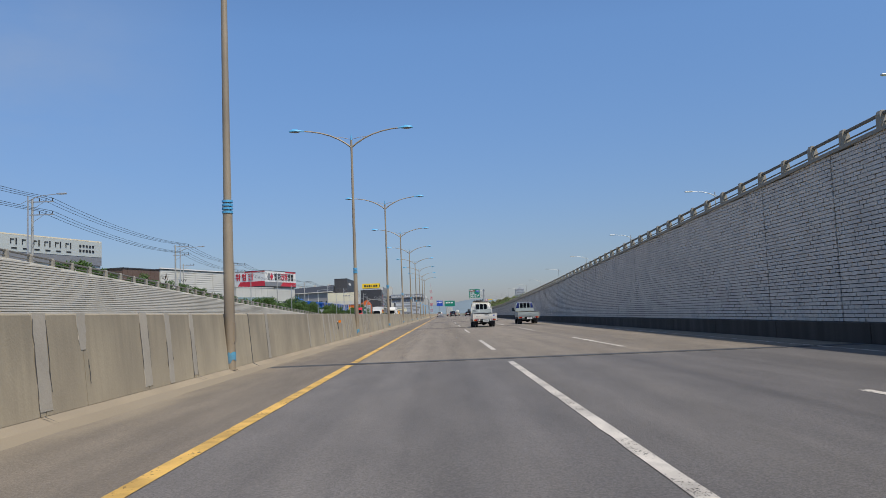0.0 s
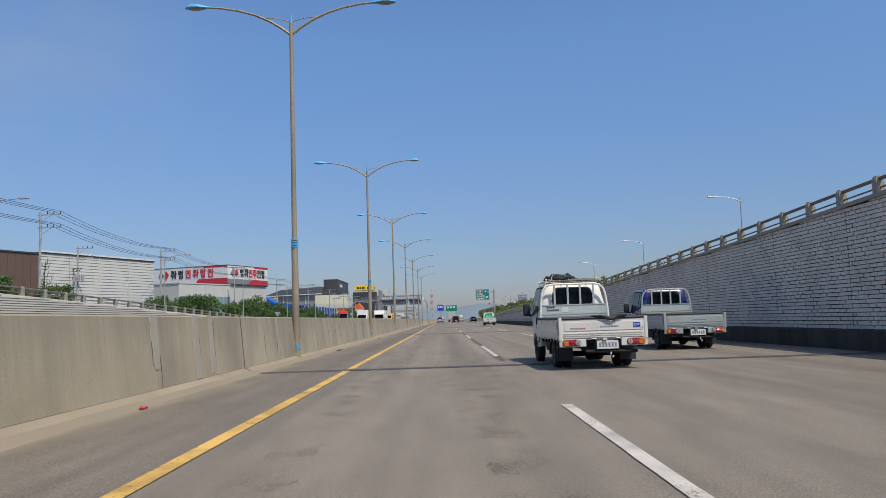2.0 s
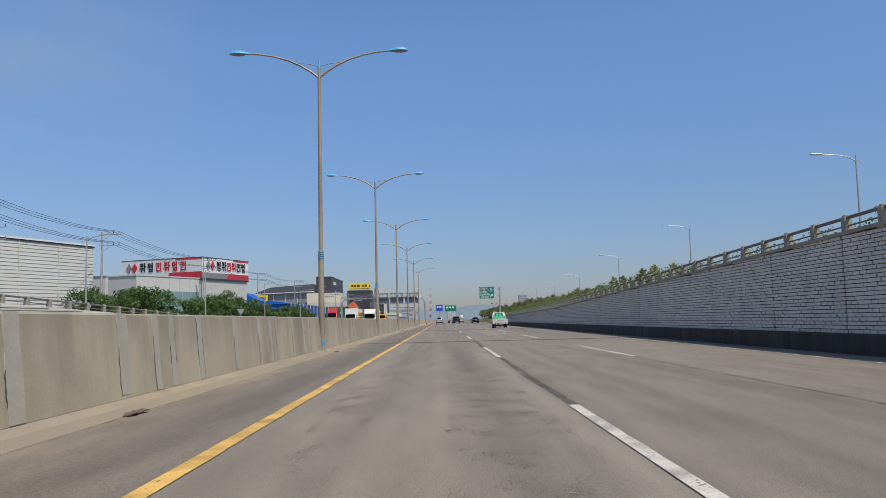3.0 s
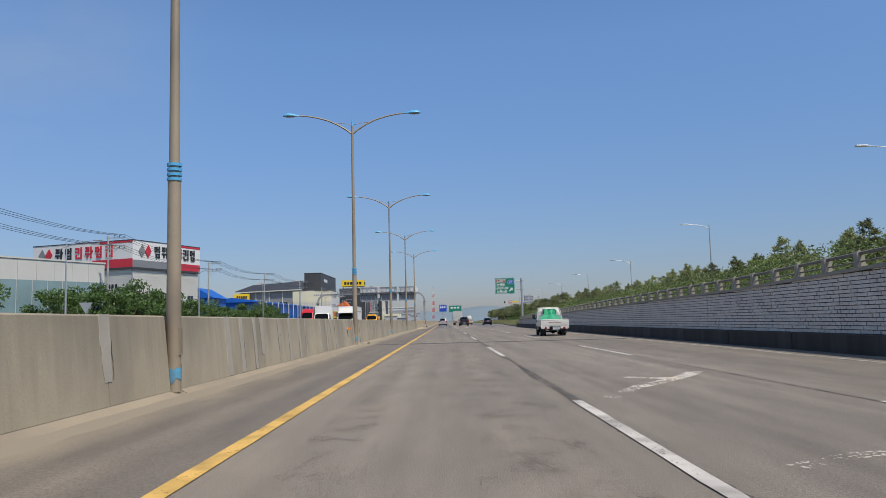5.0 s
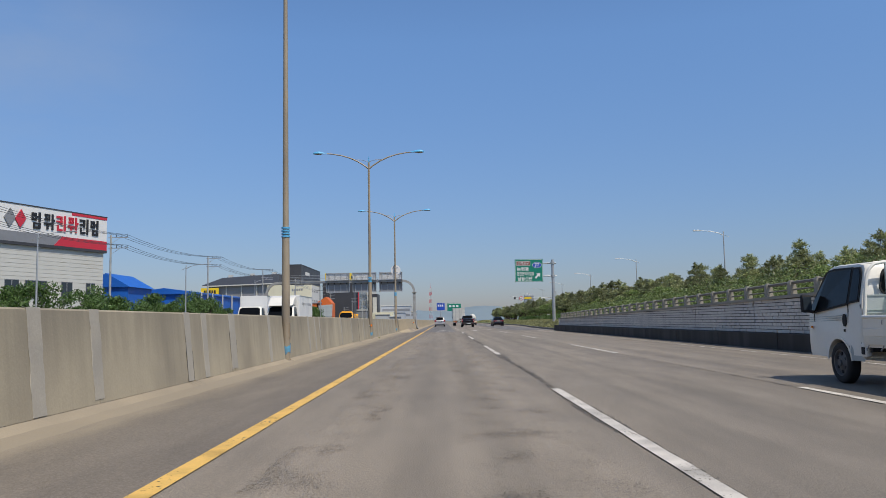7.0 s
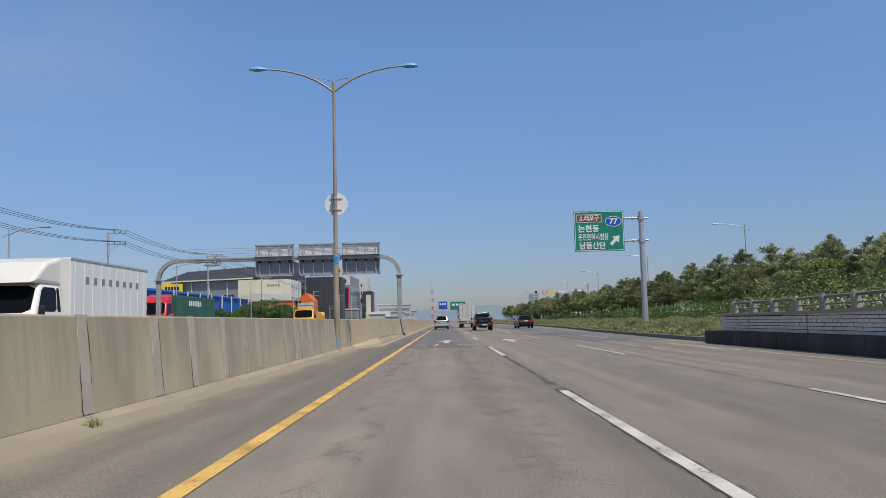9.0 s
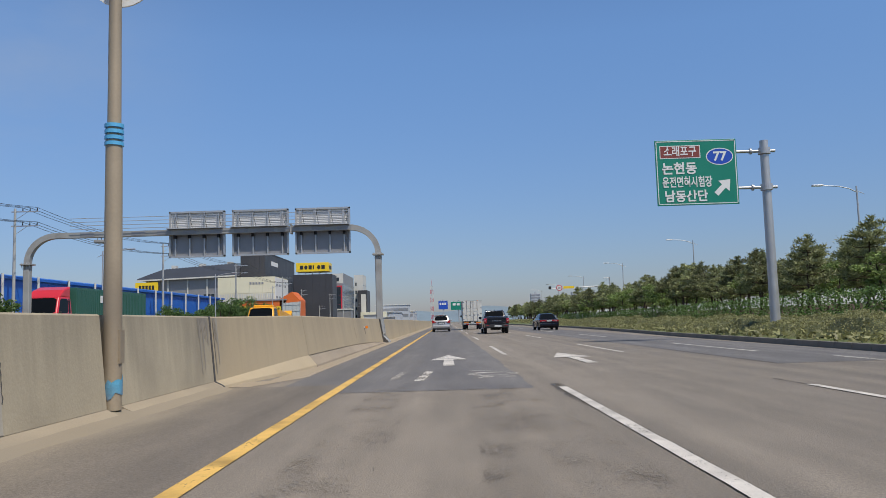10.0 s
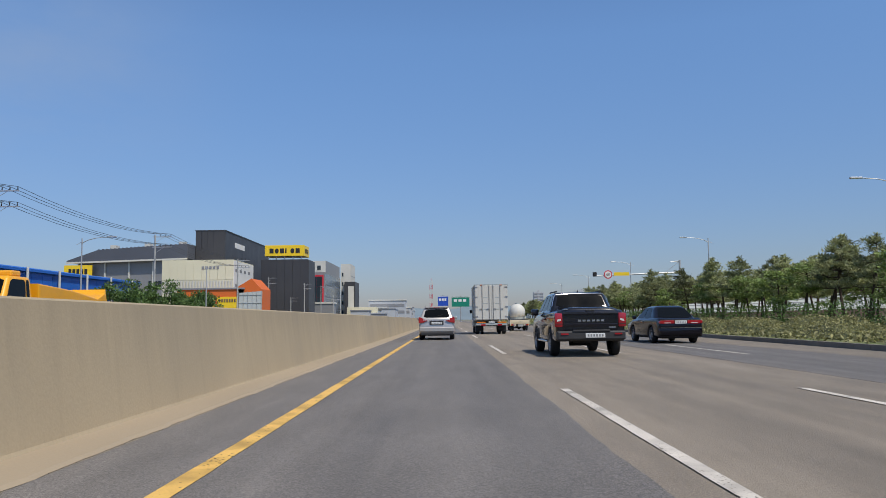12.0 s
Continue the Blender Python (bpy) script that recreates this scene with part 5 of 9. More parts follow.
r3 = random.Random(8)
bt0 = root("bare_tree", "bare leafless tree standing before the white hall", "tree", pose(-46.4, 135.6, left_z(-46, 136) - 0.1))
wood = tube(bmesh.new(), [(0, 0, 0), (0.1, 0, 3.0), (-0.1, 0.1, 6.0), (0.0, 0.1, 8.6)], [0.16, 0.13, 0.09, 0.03], 8)
for i in range(34):
    z = r3.uniform(3.2, 8.2)
    a, q = r3.uniform(0, 6.28), r3.uniform(0.6, 1.7) * (1.15 - z / 12)
    p1 = (q * 0.6 * math.cos(a), q * 0.6 * math.sin(a), z + 0.3 * q)
    p2 = (q * 0.8 * math.cos(a + 0.2), q * 0.8 * math.sin(a + 0.2), z + 1.3 * q)
    tube(wood, [(0, 0.05, z), p1, p2], [0.045, 0.03, 0.012], 5)
    tube(wood, [p1, (p1[0] * 1.5, p1[1] * 1.5, p1[2] + 0.7)], [0.022, 0.01], 4)
part("trunk", wood, BARK, bt0, "", True)

# ---- buildings across the road ----
def facade(ob, x0, x1, z0, z1, y, m, n, name="cladding_panel"):
    """Upright cladding panels across a front face."""
    w = (x1 - x0) / n
    for i in range(n):
        part(name, B(x0 + i * w + 0.015, x0 + (i + 1) * w - 0.015, y - 0.05, y, z0, z1), m, ob)

def window_at(ob, face, a, b, z0, z1, at, bars=1):
    """A framed window on the face 'y' (front) or 'x' (side)."""
    def bx(u0, u1, v0, v1, d0, d1):
        return B(u0, u1, at - d1, at - d0, v0, v1) if face == "y" else B(at + d0, at + d1, u0, u1, v0, v1)
    w = part("window", bx(a, b, z0, z1, 0.0, 0.03), GREYP, ob)
    f = 0.07
    n = bars + 1
    for i in range(n):
        u0, u1 = a + (b - a) * i / n + f, a + (b - a) * (i + 1) / n - f
        part("pane", bx(u0, u1, z0 + f, z1 - f, 0.03, 0.045), WINDOW, w)
    part("sill", bx(a - 0.1, b + 0.1, z0 - 0.08, z0, 0.0, 0.14), OFFWHITE, w)

# sign-fronted factory: the local front (y = 0 face) runs back from the near corner, the local x axis along the road face
def sign_factory():
    yaw = math.degrees(math.atan2(15.7, 5.7))
    ob = root("sign_factory", "white panel-clad factory with red, grey and white fascia signs", "building", pose(-50.8, 230.5, 0.2, 0, 0, yaw))
    L, D, H = 16.7, 21.0, 15.4
    part("wall", B(0, L, 0, D, 0, H - 4.4), OFFWHITE, ob)
    for i in range(22):
        part("cladding_panel", B(-0.04, L + 0.04, -0.045, 0, i * 0.5 + 0.02, i * 0.5 + 0.48), OFFWHITE, ob)
        part("cladding_panel", B(-0.045, 0, 0, D, i * 0.5 + 0.02, i * 0.5 + 0.48), OFFWHITE, ob)
    part("fascia", B(-0.3, L + 0.3, -0.3, D, H - 4.4, H), SIGNW, ob, "white boxed fascia round the roofline")
    part("roof_cap", B(-0.36, L + 0.36, -0.36, D, H, H + 0.12), CHAR, ob)
    part("fascia_trim", B(-0.34, L + 0.34, -0.34, D, H - 4.75, H - 4.4), CHAR, ob)
    part("grey_band", PR([(-0.3, H - 4.4), (8.2, H - 4.4), (9.4, H - 3.2), (-0.3, H - 3.2)], -0.34, -0.3, axis="y"), GREYP, ob)
    part("red_band", PR([(8.3, H - 4.4), (L + 0.3, H - 4.4), (L + 0.3, H - 3.2), (9.5, H - 3.2)], -0.34, -0.3, axis="y"), REDS, ob)
    part("red_corner", B(11, L + 0.3, -0.34, -0.3, H - 0.35, H), REDS, ob)
    part("red_band", PR([(9.0, H - 4.4), (-0.3, H - 4.4), (-0.3, H - 3.0), (8.0, H - 3.0)], -0.34, -0.3, axis="x"), REDS, ob)
    part("red_top", B(-0.34, -0.3, -0.3, 6.5, H - 0.35, H), REDS, ob)
    # emblem and lettering as plain blocks in their colours
    for k, (m, o) in enumerate(((GREYP, -0.5), (REDS, 0.5))):
        part("emblem", PR([(2.5 + o * 1.5 - 0.75, H - 1.7), (2.5 + o * 1.5, H - 2.75), (2.5 + o * 1.5 + 0.8, H - 1.6), (2.5 + o * 1.5 + 0.1, H - 0.55)], -0.42, -0.3, axis="y"), m, ob)
        part("emblem", PR([(18.2 - o * 1.5 - 0.8, H - 1.6), (18.2 - o * 1.5, H - 2.75), (18.2 - o * 1.5 + 0.75, H - 1.7), (18.2 - o * 1.5 - 0.1, H - 0.55)], -0.42, -0.3, axis="x"), m, ob)
    GLYPHS = (((-0.75, -0.05, 0.55, 0.85), (-0.75, -0.5, 0.0, 0.6), (-0.3, -0.05, 0.0, 0.6), (-0.75, -0.05, -0.05, 0.2), (0.25, 0.55, -0.15, 0.95), (0.0, 0.3, 0.3, 0.5), (-0.5, 0.55, -0.95, -0.7), (-0.5, -0.22, -0.75, -0.3), (0.28, 0.55, -0.75, -0.3), (-0.5, 0.55, -0.45, -0.25)),
        ((-0.7, 0.1, 0.65, 0.9), (-0.7, 0.1, 0.15, 0.38), (-0.55, -0.3, 0.2, 0.8), (-0.1, 0.1, 0.2, 0.8), (0.35, 0.62, -0.9, 0.95), (0.55, 0.85, 0.1, 0.35), (-0.8, 0.25, -0.35, -0.1), (-0.4, -0.12, -0.9, -0.3)),
        ((-0.75, 0.15, 0.6, 0.85), (-0.15, 0.15, -0.1, 0.7), (-0.75, -0.15, 0.1, 0.3), (0.4, 0.68, -0.95, 0.95), (-0.65, 0.2, -0.9, -0.65), (-0.65, -0.4, -0.7, -0.2)))
    def glyph(face, c, m, k):
        for a in GLYPHS[k % 3]:
            z0, z1 = H - 1.6 + a[2] * 1.05, H - 1.6 + a[3] * 1.05
            part("letter_block", B(c + a[0], c + a[1], -0.42, -0.3, z0, z1) if face == "y" else B(-0.42, -0.3, c - a[1], c - a[0], z0, z1), m, ob)
    for i, m in enumerate((INK, INK, REDS, REDS, INK, INK)):
        glyph("y", 5.6 + 1.85 * i, m, i + i // 3)
    for i, m in enumerate((INK, INK, REDS, REDS, REDS, REDS)):
        glyph("x", 15.2 - 2.15 * i, m, i * 2 + 1)
    for a, b in ((1.6, 3.6), (4.4, 7.6), (9.8, 11.6), (13.8, 15.4)):
        window_at(ob, "y", a, b, 4.6, 6.6, -0.045)
    for i in range(3):
        w = 3 + 5 * i
        window_at(ob, "y", 1.6 + 4.2 * i, 3.6 + 4.2 * i, 1.0, 2.8, -0.045)
    for i in range(7):
        part("letter_block", B(-0.1, -0.04, 3 + 0.7 * i, 3.45 + 0.7 * i, 7.6 + 0.1 * (i % 2), 8.3), INK, ob)
    part("gutter_pipe", R((-0.12, -0.12, 0), (-0.12, -0.12, H - 4.7), 0.06, n=8), GREYP, ob)
    return ob
sign_factory()

def shed(name, label, x, y, yaw, L, D, H, m, panels, cap, z=0.0):
    """A plain hall: local x along its long front, y backwards."""
    ob = root(name, label, "building", pose(x, y, z, 0, 0, yaw))
    part("wall", B(0, L, 0, D, 0, H), m, ob)
    w = L / panels
    for i in range(panels):
        part("cladding_panel", B(i * w + 0.02, (i + 1) * w - 0.02, -0.05, 0, 0, H - 0.02), m, ob)
    part("parapet_cap", B(-0.12, L + 0.12, -0.14, D + 0.1, H, H + 0.18), cap, ob)
    return ob
yaw20 = 70.0
h1 = root("white_hall", "long white horizontally ribbed metal factory hall", "building", pose(-47.9, 137.6, 1.0, 0, 0, yaw20))
part("wall", B(0, 19.8, 0, 22, 0, 9.6), OFFWHITE, h1)
for i in range(24):
    part("cladding_board", PR([(0, 0.4 * i), (-0.07, 0.4 * i + 0.02), (-0.03, 0.4 * i + 0.38), (0, 0.4 * i + 0.38)], 0.0, 19.8, axis="x"), OFFWHITE, h1)
for x in (4.4, 9.3, 14.6):
    part("downpipe", R((x, -0.12, 0), (x, -0.12, 9.5), 0.05, n=8), OFFWHITE, h1)
part("parapet_cap", B(-0.12, 19.92, -0.16, 22.1, 9.6, 9.72), CHAR, h1)
part("roof_edge", B(-0.14, 19.94, -0.2, 0.1, 9.72, 9.92), SIGNW, h1, "white roof edge flashing")
shed("brown_hall", "brown sheet-clad hall behind the frontage", -50.9, 129.0, yaw20, 8.6, 18, 9.4, BROWNW, 8, CHAR, 1.0)
h2 = shed("lettered_factory", "white factory with a long lettered fascia", -65.2, 117.8, yaw20, 20.8, 20, 14.6, OFFWHITE, 8, CREAMP, 1.0)
part("fascia", B(0.0, 20.8, -0.35, -0.05, 12.0, 14.55), STICKER, h2)
# grey strip below the fascia, its shade put in as colour
part("fascia_shade", B(0.0, 20.8, -0.3, -0.05, 10.6, 12.0), GREYP, h2)
for i in range(6):
    x = 3.0 + 2.1 * i
    for a in ((-0.6, 0.1, 0.5, 0.65), (-0.6, -0.45, -0.1, 0.6), (0.35, 0.55, -0.2, 0.8), (-0.4, 0.55, -0.85, -0.65)):
        part("letter_block", B(x + a[0], x + a[1], -0.42, -0.35, 13.3 + a[2], 13.3 + a[3]), INK, h2)
for i in range(5):
    part("letter_block", B(15.8 + 0.7 * i, 16.2 + 0.7 * i, -0.42, -0.35, 13.5, 13.9), INK, h2)
    part("letter_block", B(15.8 + 0.7 * i, 16.2 + 0.7 * i, -0.42, -0.35, 12.7, 13.1), INK, h2)
h3 = shed("glass_annex", "low white annex with a bluish glass front", -47.5, 186, 65.0, 14, 6, 8.9, OFFWHITE, 6, OFFWHITE, 0.2)
for i in range(7):
    part("glass_pane", B(0.3 + 1.95 * i, 2.15 + 1.95 * i, -0.09, -0.05, 1.0, 6.6), TEAL, h3)
h4 = shed("grey_annex", "low pale grey annex with a flat roof", -56, 194.5, 70.0, 9.5, 12, 9.4, OFFWHITE, 5, GREYP, 0.2)

# long blue sheet building with white posts
bl = root("blue_sheet_shed", "long low blue sheet-metal shed behind the bushes", "building", pose(-40, 268, 0.2))
part("wall", B(-9, 0, 0, 74, 0, 5.9), BLUES, bl)
for i in range(37):
    part("sheet", B(0, 0.06, 2 * i + 0.03, 2 * i + 1.97, 0, 5.7), BLUES, bl)
part("roof", PR([(-9.4, 5.9), (0.35, 5.9), (0.35, 6.15), (-4.5, 6.9), (-9.4, 6.3)], -0.4, 74.4, axis="y"), BLUES, bl)
for i in range(12):
    part("white_post", R((0.5, 3 + 6.2 * i, 0), (0.5, 3 + 6.2 * i, 6.3), 0.12, n=10), OFFWHITE, bl)
b2 = root("blue_gabled_shed", "small bright blue gabled shed", "building", pose(-44, 252, 0.2))
part("wall", B(-6, 0, 0, 9, 0, 6.5), BLUES, b2)
part("roof", PR([(-6.4, 6.4), (0.4, 6.4), (-3, 8.4)], -0.3, 9.3, axis="y"), BLUES, b2)

# charcoal showroom group
bk = root("charcoal_showroom", "charcoal-clad block with a white wordmark panel", "building", pose(-55.4, 414, 0.2))
part("wall", B(0, 6.5, 0, 42, 0, 21.0), CHAR, bk)
for i in range(5):
    part("cladding_panel", B(1.3 * i + 0.02, 1.3 * (i + 1) - 0.02, -0.08, 0, 0, 21.1), CHAR, bk)
for i in range(14):
    part("cladding_panel", B(6.5, 6.58, 3 * i + 0.03, 3 * i + 2.97, 0, 21.1), CHAR, bk)
part("roof_trim", B(-0.1, 6.7, -0.15, 42.1, 21.1, 21.3), PLASTIC, bk)
for i in range(8):
    part("letter_block", B(6.58, 6.68, 8 + 1.1 * i, 8.8 + 1.1 * i, 18.0, 19.2), SIGNW, bk)
# flat black panel stands in for the shade of a recess
part("dark_recess", B(6.58, 6.66, 36, 40, 2, 15), INK, bk)
hl = root("slate_roofed_hall", "wide hall with a dark slate-coloured sheet roof", "building", pose(-81, 410, 0.2))
part("wall", B(1.5, 25.5, 0, 40, 0, 14.3), GREYP, hl)
part("roof", PR([(-0.5, 14.0), (25.5, 14.7), (25.5, 17.8), (6.2, 16.7), (-0.5, 14.4)], -1.2, 41, axis="y"), SLATE, hl)
part("eave_trim", PR([(-0.6, 13.75), (25.5, 14.4), (25.5, 14.75), (-0.6, 14.1)], -1.35, -1.2, axis="y"), OFFWHITE, hl)
for i in range(3):
    part("roof_vent", B(7.5 + 7.5 * i, 8.7 + 7.5 * i, 2, 4, 16.6, 18.0 + 0.3 * i), OFFWHITE, hl)
for i in range(22):
    part("roof_rib", PR([(6.2 + 0.87 * i, 16.7 + 0.05 * i), (6.3 + 0.87 * i, 16.7 + 0.05 * i), (6.3 + 0.87 * i, 16.85 + 0.05 * i), (6.2 + 0.87 * i, 16.85 + 0.05 * i)], -1.2, 40, axis="y"), SLATE, hl)
for i in range(5):
    part("column", B(2 + 5.2 * i, 2.35 + 5.2 * i, -0.3, 0, 0, 14.0), OFFWHITE, hl)
    window_at(hl, "y", 2.9 + 4.6 * i, 5.9 + 4.6 * i, 8.5, 10.0, 0.0, 2)
part("corner_sign", B(-0.8, 5.2, -1.6, -1.4, 10.6, 13.4), SIGNY, hl, "yellow fascia sign")
for i in range(5):
    part("letter_block", B(0.2 + 0.85 * i, 0.8 + 0.85 * i, -1.66, -1.6, 11.5, 12.6), INK, hl)
tv = root("dark_tower", "dark grey clad block carrying a yellow rooftop sign", "building", pose(-42.5, 421, 0.2))
part("wall", B(0, 11.0, 0, 8.5, 0, 15.0), CHAR, tv)
for i in range(6):
    part("cladding_panel", B(1.8 * i + 0.1, 1.8 * i + 1.86, -0.07, 0, 0, 15.1), CHAR, tv)
sb = part("rooftop_sign", B(0.9, 10.0, -0.1, 6.0, 15.9, 18.4, bevel=0.03), SIGNY, tv, "yellow box sign")
for i, w in enumerate((0.9, 0.95, 0.9, 0.3, 0.9, 0.95)):
    x = 2.0 + 1.2 * i
    if i in (1, 4):
        bm = bmesh.new()
        prism(bm, [(x + 0.45 + 0.45 * math.cos(a), 17.1 + 0.55 * math.sin(a)) for a in [2 * math.pi * k / 20 for k in range(20)]], -0.16, -0.1, axis="y")
        part("letter_block", bm, INK, sb)
    else:
        part("letter_block", B(x, x + w, -0.16, -0.1, 16.6, 17.65), INK, sb)
for i in range(5):
    part("strut", B(1.5 + 1.9 * i, 1.7 + 1.9 * i, 0.3, 0.5, 15.0, 15.9), GALV, tv)
for i in range(3):
    part("letter_block", B(10.0, 10.06, 1.0 + 1.5 * i, 2.0 + 1.5 * i, 16.6, 17.6), INK, sb)
cw = root("cream_warehouse", "cream sheet-clad warehouse with a white ribbed band", "building", pose(-57, 398, 0.2))
part("wall", B(0, 14.4, 0, 16, 0, 13.4), CREAMW, cw)
for i in range(9):
    part("cladding_panel", B(1.6 * i + 0.02, 1.6 * i + 1.58, -0.06, 0, 9.4, 13.4), CREAMW, cw)
for i in range(24):
    part("rib", B(0.6 * i + 0.05, 0.6 * i + 0.4, -0.14, -0.06, 6.8, 9.2), OFFWHITE, cw)
part("side_sheet", B(14.4, 14.48, 0, 16, 6, 13.2), SIGNW, cw)
for i in range(4):
    part("side_mark", B(14.48, 14.52, 1 + 3.4 * i, 2.6 + 3.4 * i, 11, 11.6), GREYP, cw)
    part("side_mark", B(14.48, 14.52, 1 + 3.4 * i, 2.6 + 3.4 * i, 8, 8.5), GREYP, cw)
for i in range(5):
    part("letter_block", B(8 + 0.75 * i, 8.5 + 0.75 * i, -0.1, -0.06, 11.5, 12.1), GREYP, cw)
ow = root("orange_shop", "low orange-painted shop front with printed banners", "building", pose(-50.5, 388, 0.2))
part("wall", B(0, 12.6, 0, 9, 0, 7.0), ORANGEW, ow)
part("roof_edge", B(-0.2, 12.8, -0.2, 9, 7.0, 7.3), GREYP, ow)
part("banner", B(0.6, 7.0, -0.08, 0, 3.6, 5.8), SIGNY, ow)
for i in range(6):
    part("letter_block", B(1.0 + 0.95 * i, 1.6 + 0.95 * i, -0.12, -0.08, 4.3, 5.1), BROWNW, ow)
part("banner", B(7.6, 11.4, -0.08, 0, 0.4, 5.6), SIGNY, ow, "yellow printed banner with dark shapes")
for i in range(7):
    part("letter_block", B(7.9 + 0.48 * i, 8.2 + 0.48 * i, -0.12, -0.08, 4.6, 5.2), BROWNW, ow)
for x, z, r in ((8.5, 2.0, 0.5), (9.4, 2.5, 0.6), (10.3, 1.8, 0.55), (9.2, 1.2, 0.5), (10.6, 2.8, 0.4)):
    part("printed_shape", PR([(x + r * math.cos(t) * (1 + 0.25 * math.sin(5 * t)), z + 0.7 * r * math.sin(t)) for t in [2 * math.pi * k / 20 for k in range(20)]], -0.12, -0.08, axis="y"), INK, ow)
gp = part("gabled_porch", PR([(11.2, 0), (15.8, 0), (15.8, 7.0), (14.0, 9.0), (11.2, 7.3)], 0, 8, axis="y"), ORANGEW, ow, "orange gable end")
part("mesh_sheet", PR([(11.6, 0.2), (15.9, 0.2), (16.1, 6.6), (11.8, 6.3)], -0.25, -0.15, axis="y"), STICKER, gp, "pale grey scaffold sheet")
for i in range(6):
    part("scaffold_tube", R((11.7 + 0.85 * i, -0.3, 0.0), (11.7 + 0.85 * i, -0.3, 6.6), 0.04, n=6), GALV, gp)
for j in range(4):
    part("scaffold_tube", R((11.6, -0.32, 1.4 + 1.5 * j), (16.0, -0.32, 1.4 + 1.5 * j), 0.04, n=6), GALV, gp)
wg = root("glass_fronted_office", "office with a red-framed dark glass front and bluish glass flank", "building", pose(-38.4, 455, 0.2))
part("wall", B(0, 5.3, 0, 32, 0, 14.2), GREYP, wg, "grey lower block")
part("upper_block", B(-1.0, 5.0, 4, 32, 14.2, 17.6), OFFWHITE, wg, "white rendered upper block")
part("upper_edge", B(5.0, 5.12, 4, 32, 14.2, 17.6), GREYP, wg)
part("red_frame", B(0.0, 5.1, -0.3, 0, 3.9, 13.4), REDS, wg)
for i in range(3):
    for j in range(3):
        part("glass_pane", B(0.3 + 1.5 * i, 1.75 + 1.5 * i, -0.36, -0.3, 4.6 + 2.8 * j, 7.35 + 2.8 * j), WINDOW, wg)
part("ground_floor", B(-0.2, 5.4, -0.5, 0, 0, 3.9), OFFWHITE, wg)
part("shop_door", B(1.0, 2.6, -0.56, -0.5, 0, 2.6), WINDOW, wg)
for i in range(10):
    for j in range(4):
        part("glass_pane", B(5.3, 5.36, 0.6 + 3.1 * i, 3.5 + 3.1 * i, 1.0 + 3.3 * j, 4.0 + 3.3 * j), BLUEGLASS, wg)
for i in range(2):
    window_at(wg, "y", 0.6 + 2.0 * i, 1.7 + 2.0 * i, 15.0, 16.3, 4.0, 0)
wh = root("white_annex", "narrow white stair tower with a dark-framed annex", "building", pose(-33.6, 492, 0.2))
part("wall", B(0, 3.2, 0, 12, 0, 19.0), OFFWHITE, wh)
for j in range(5):
    part("slot_window", B(0.4, 0.9, -0.05, 0, 3 + 3.0 * j, 4.2 + 3.0 * j), WINDOW, wh)
    part("floor_line", B(3.2, 3.24, 0, 12, 3.4 * j + 1.5, 3.4 * j + 1.65), GREYP, wh)
part("annex", B(1.4, 4.8, -1.5, 10, 0, 13.2), CHAR, wh, "charcoal annex block")
part("annex_panel", B(2.6, 4.4, -1.56, -1.5, 1.5, 11.8), OFFWHITE, wh)
part("low_wing", B(3, 12, -8, 0, 0, 5.0), CREAMW, wh)
gs = root("grey_garage", "low grey garage with a flat roof", "building", pose(-36, 448, 0.2))
part("wall", B(0, 6.2, 0, 6, 0, 5.4), GREYP, gs)
part("roof_edge", B(-0.2, 6.4, -0.2, 6.2, 5.4, 5.8), OFFWHITE, gs)

# town, hill and high-rises at the end of the road, haze put in as colour
rnd = random.Random(3)
for i in range(26):
    d = rnd.uniform(520, 900)
    x = -34 - rnd.uniform(0, 60) * d / 600
    w, h = rnd.uniform(8, 20), rnd.uniform(4, 12) * (d / 700)
    fb = root("far_block", "pale hazy town block in the distance", "building", pose(x, d, 0), "far town blocks")
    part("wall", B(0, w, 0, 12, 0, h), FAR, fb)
    part("roof_edge", B(-0.3, w + 0.3, -0.3, 12, h, h + 0.5), OFFWHITE, fb)
    for j in range(int(h // 3.2)):
        part("window_strip", B(0.6, w - 0.6, -0.1, 0, 3.2 * j + 1.2, 3.2 * j + 2.6), GREYP, fb)
for i in range(46):
    d = 470 + 9 * i + rnd.uniform(0, 8)
    x = -(d - 238) * rnd.uniform(0.055, 0.15) - 4
    w, h = rnd.uniform(3, 9), rnd.uniform(3.2, 6.4) * (0.7 + (d - 470) / 500)
    fb = root("far_house", "small pale roadside building in the hazy distance", "building", pose(x, d, 0), "far roadside buildings")
    part("wall", B(0, w, 0, 8, 0, h), rnd.choice((FAR, FAR, OFFWHITE, GREYP, CREAMW)), fb)
    part("roof_edge", B(-0.2, w + 0.2, -0.2, 8, h, h + 0.3), rnd.choice((OFFWHITE, GREYP, FAR)), fb)
    for j in range(max(1, int(h // 2.8))):
        for k in range(max(1, int(w // 2.2))):
            part("window", B(0.5 + 2.2 * k, 1.7 + 2.2 * k, -0.06, 0, 2.8 * j + 0.9, 2.8 * j + 2.1), WINDOW, fb)
for i in range(9):
    x, h = 150 + 26 * i + rnd.uniform(-6, 6), rnd.uniform(34, 52)
    fb = root("far_apartment", "pale hazy apartment tower on the skyline", "building", pose(x, 1500 + rnd.uniform(-100, 100), 0), "far apartment towers")
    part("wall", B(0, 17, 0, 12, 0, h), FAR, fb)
    part("stair_core", B(6, 10, -0.6, 2, 0, h + 3), FAR, fb)
    for j in range(int(h // 5)):
        part("window_strip", B(0.8, 16, -0.8, 0, 5 * j + 2, 5 * j + 3.6), GREYP, fb)
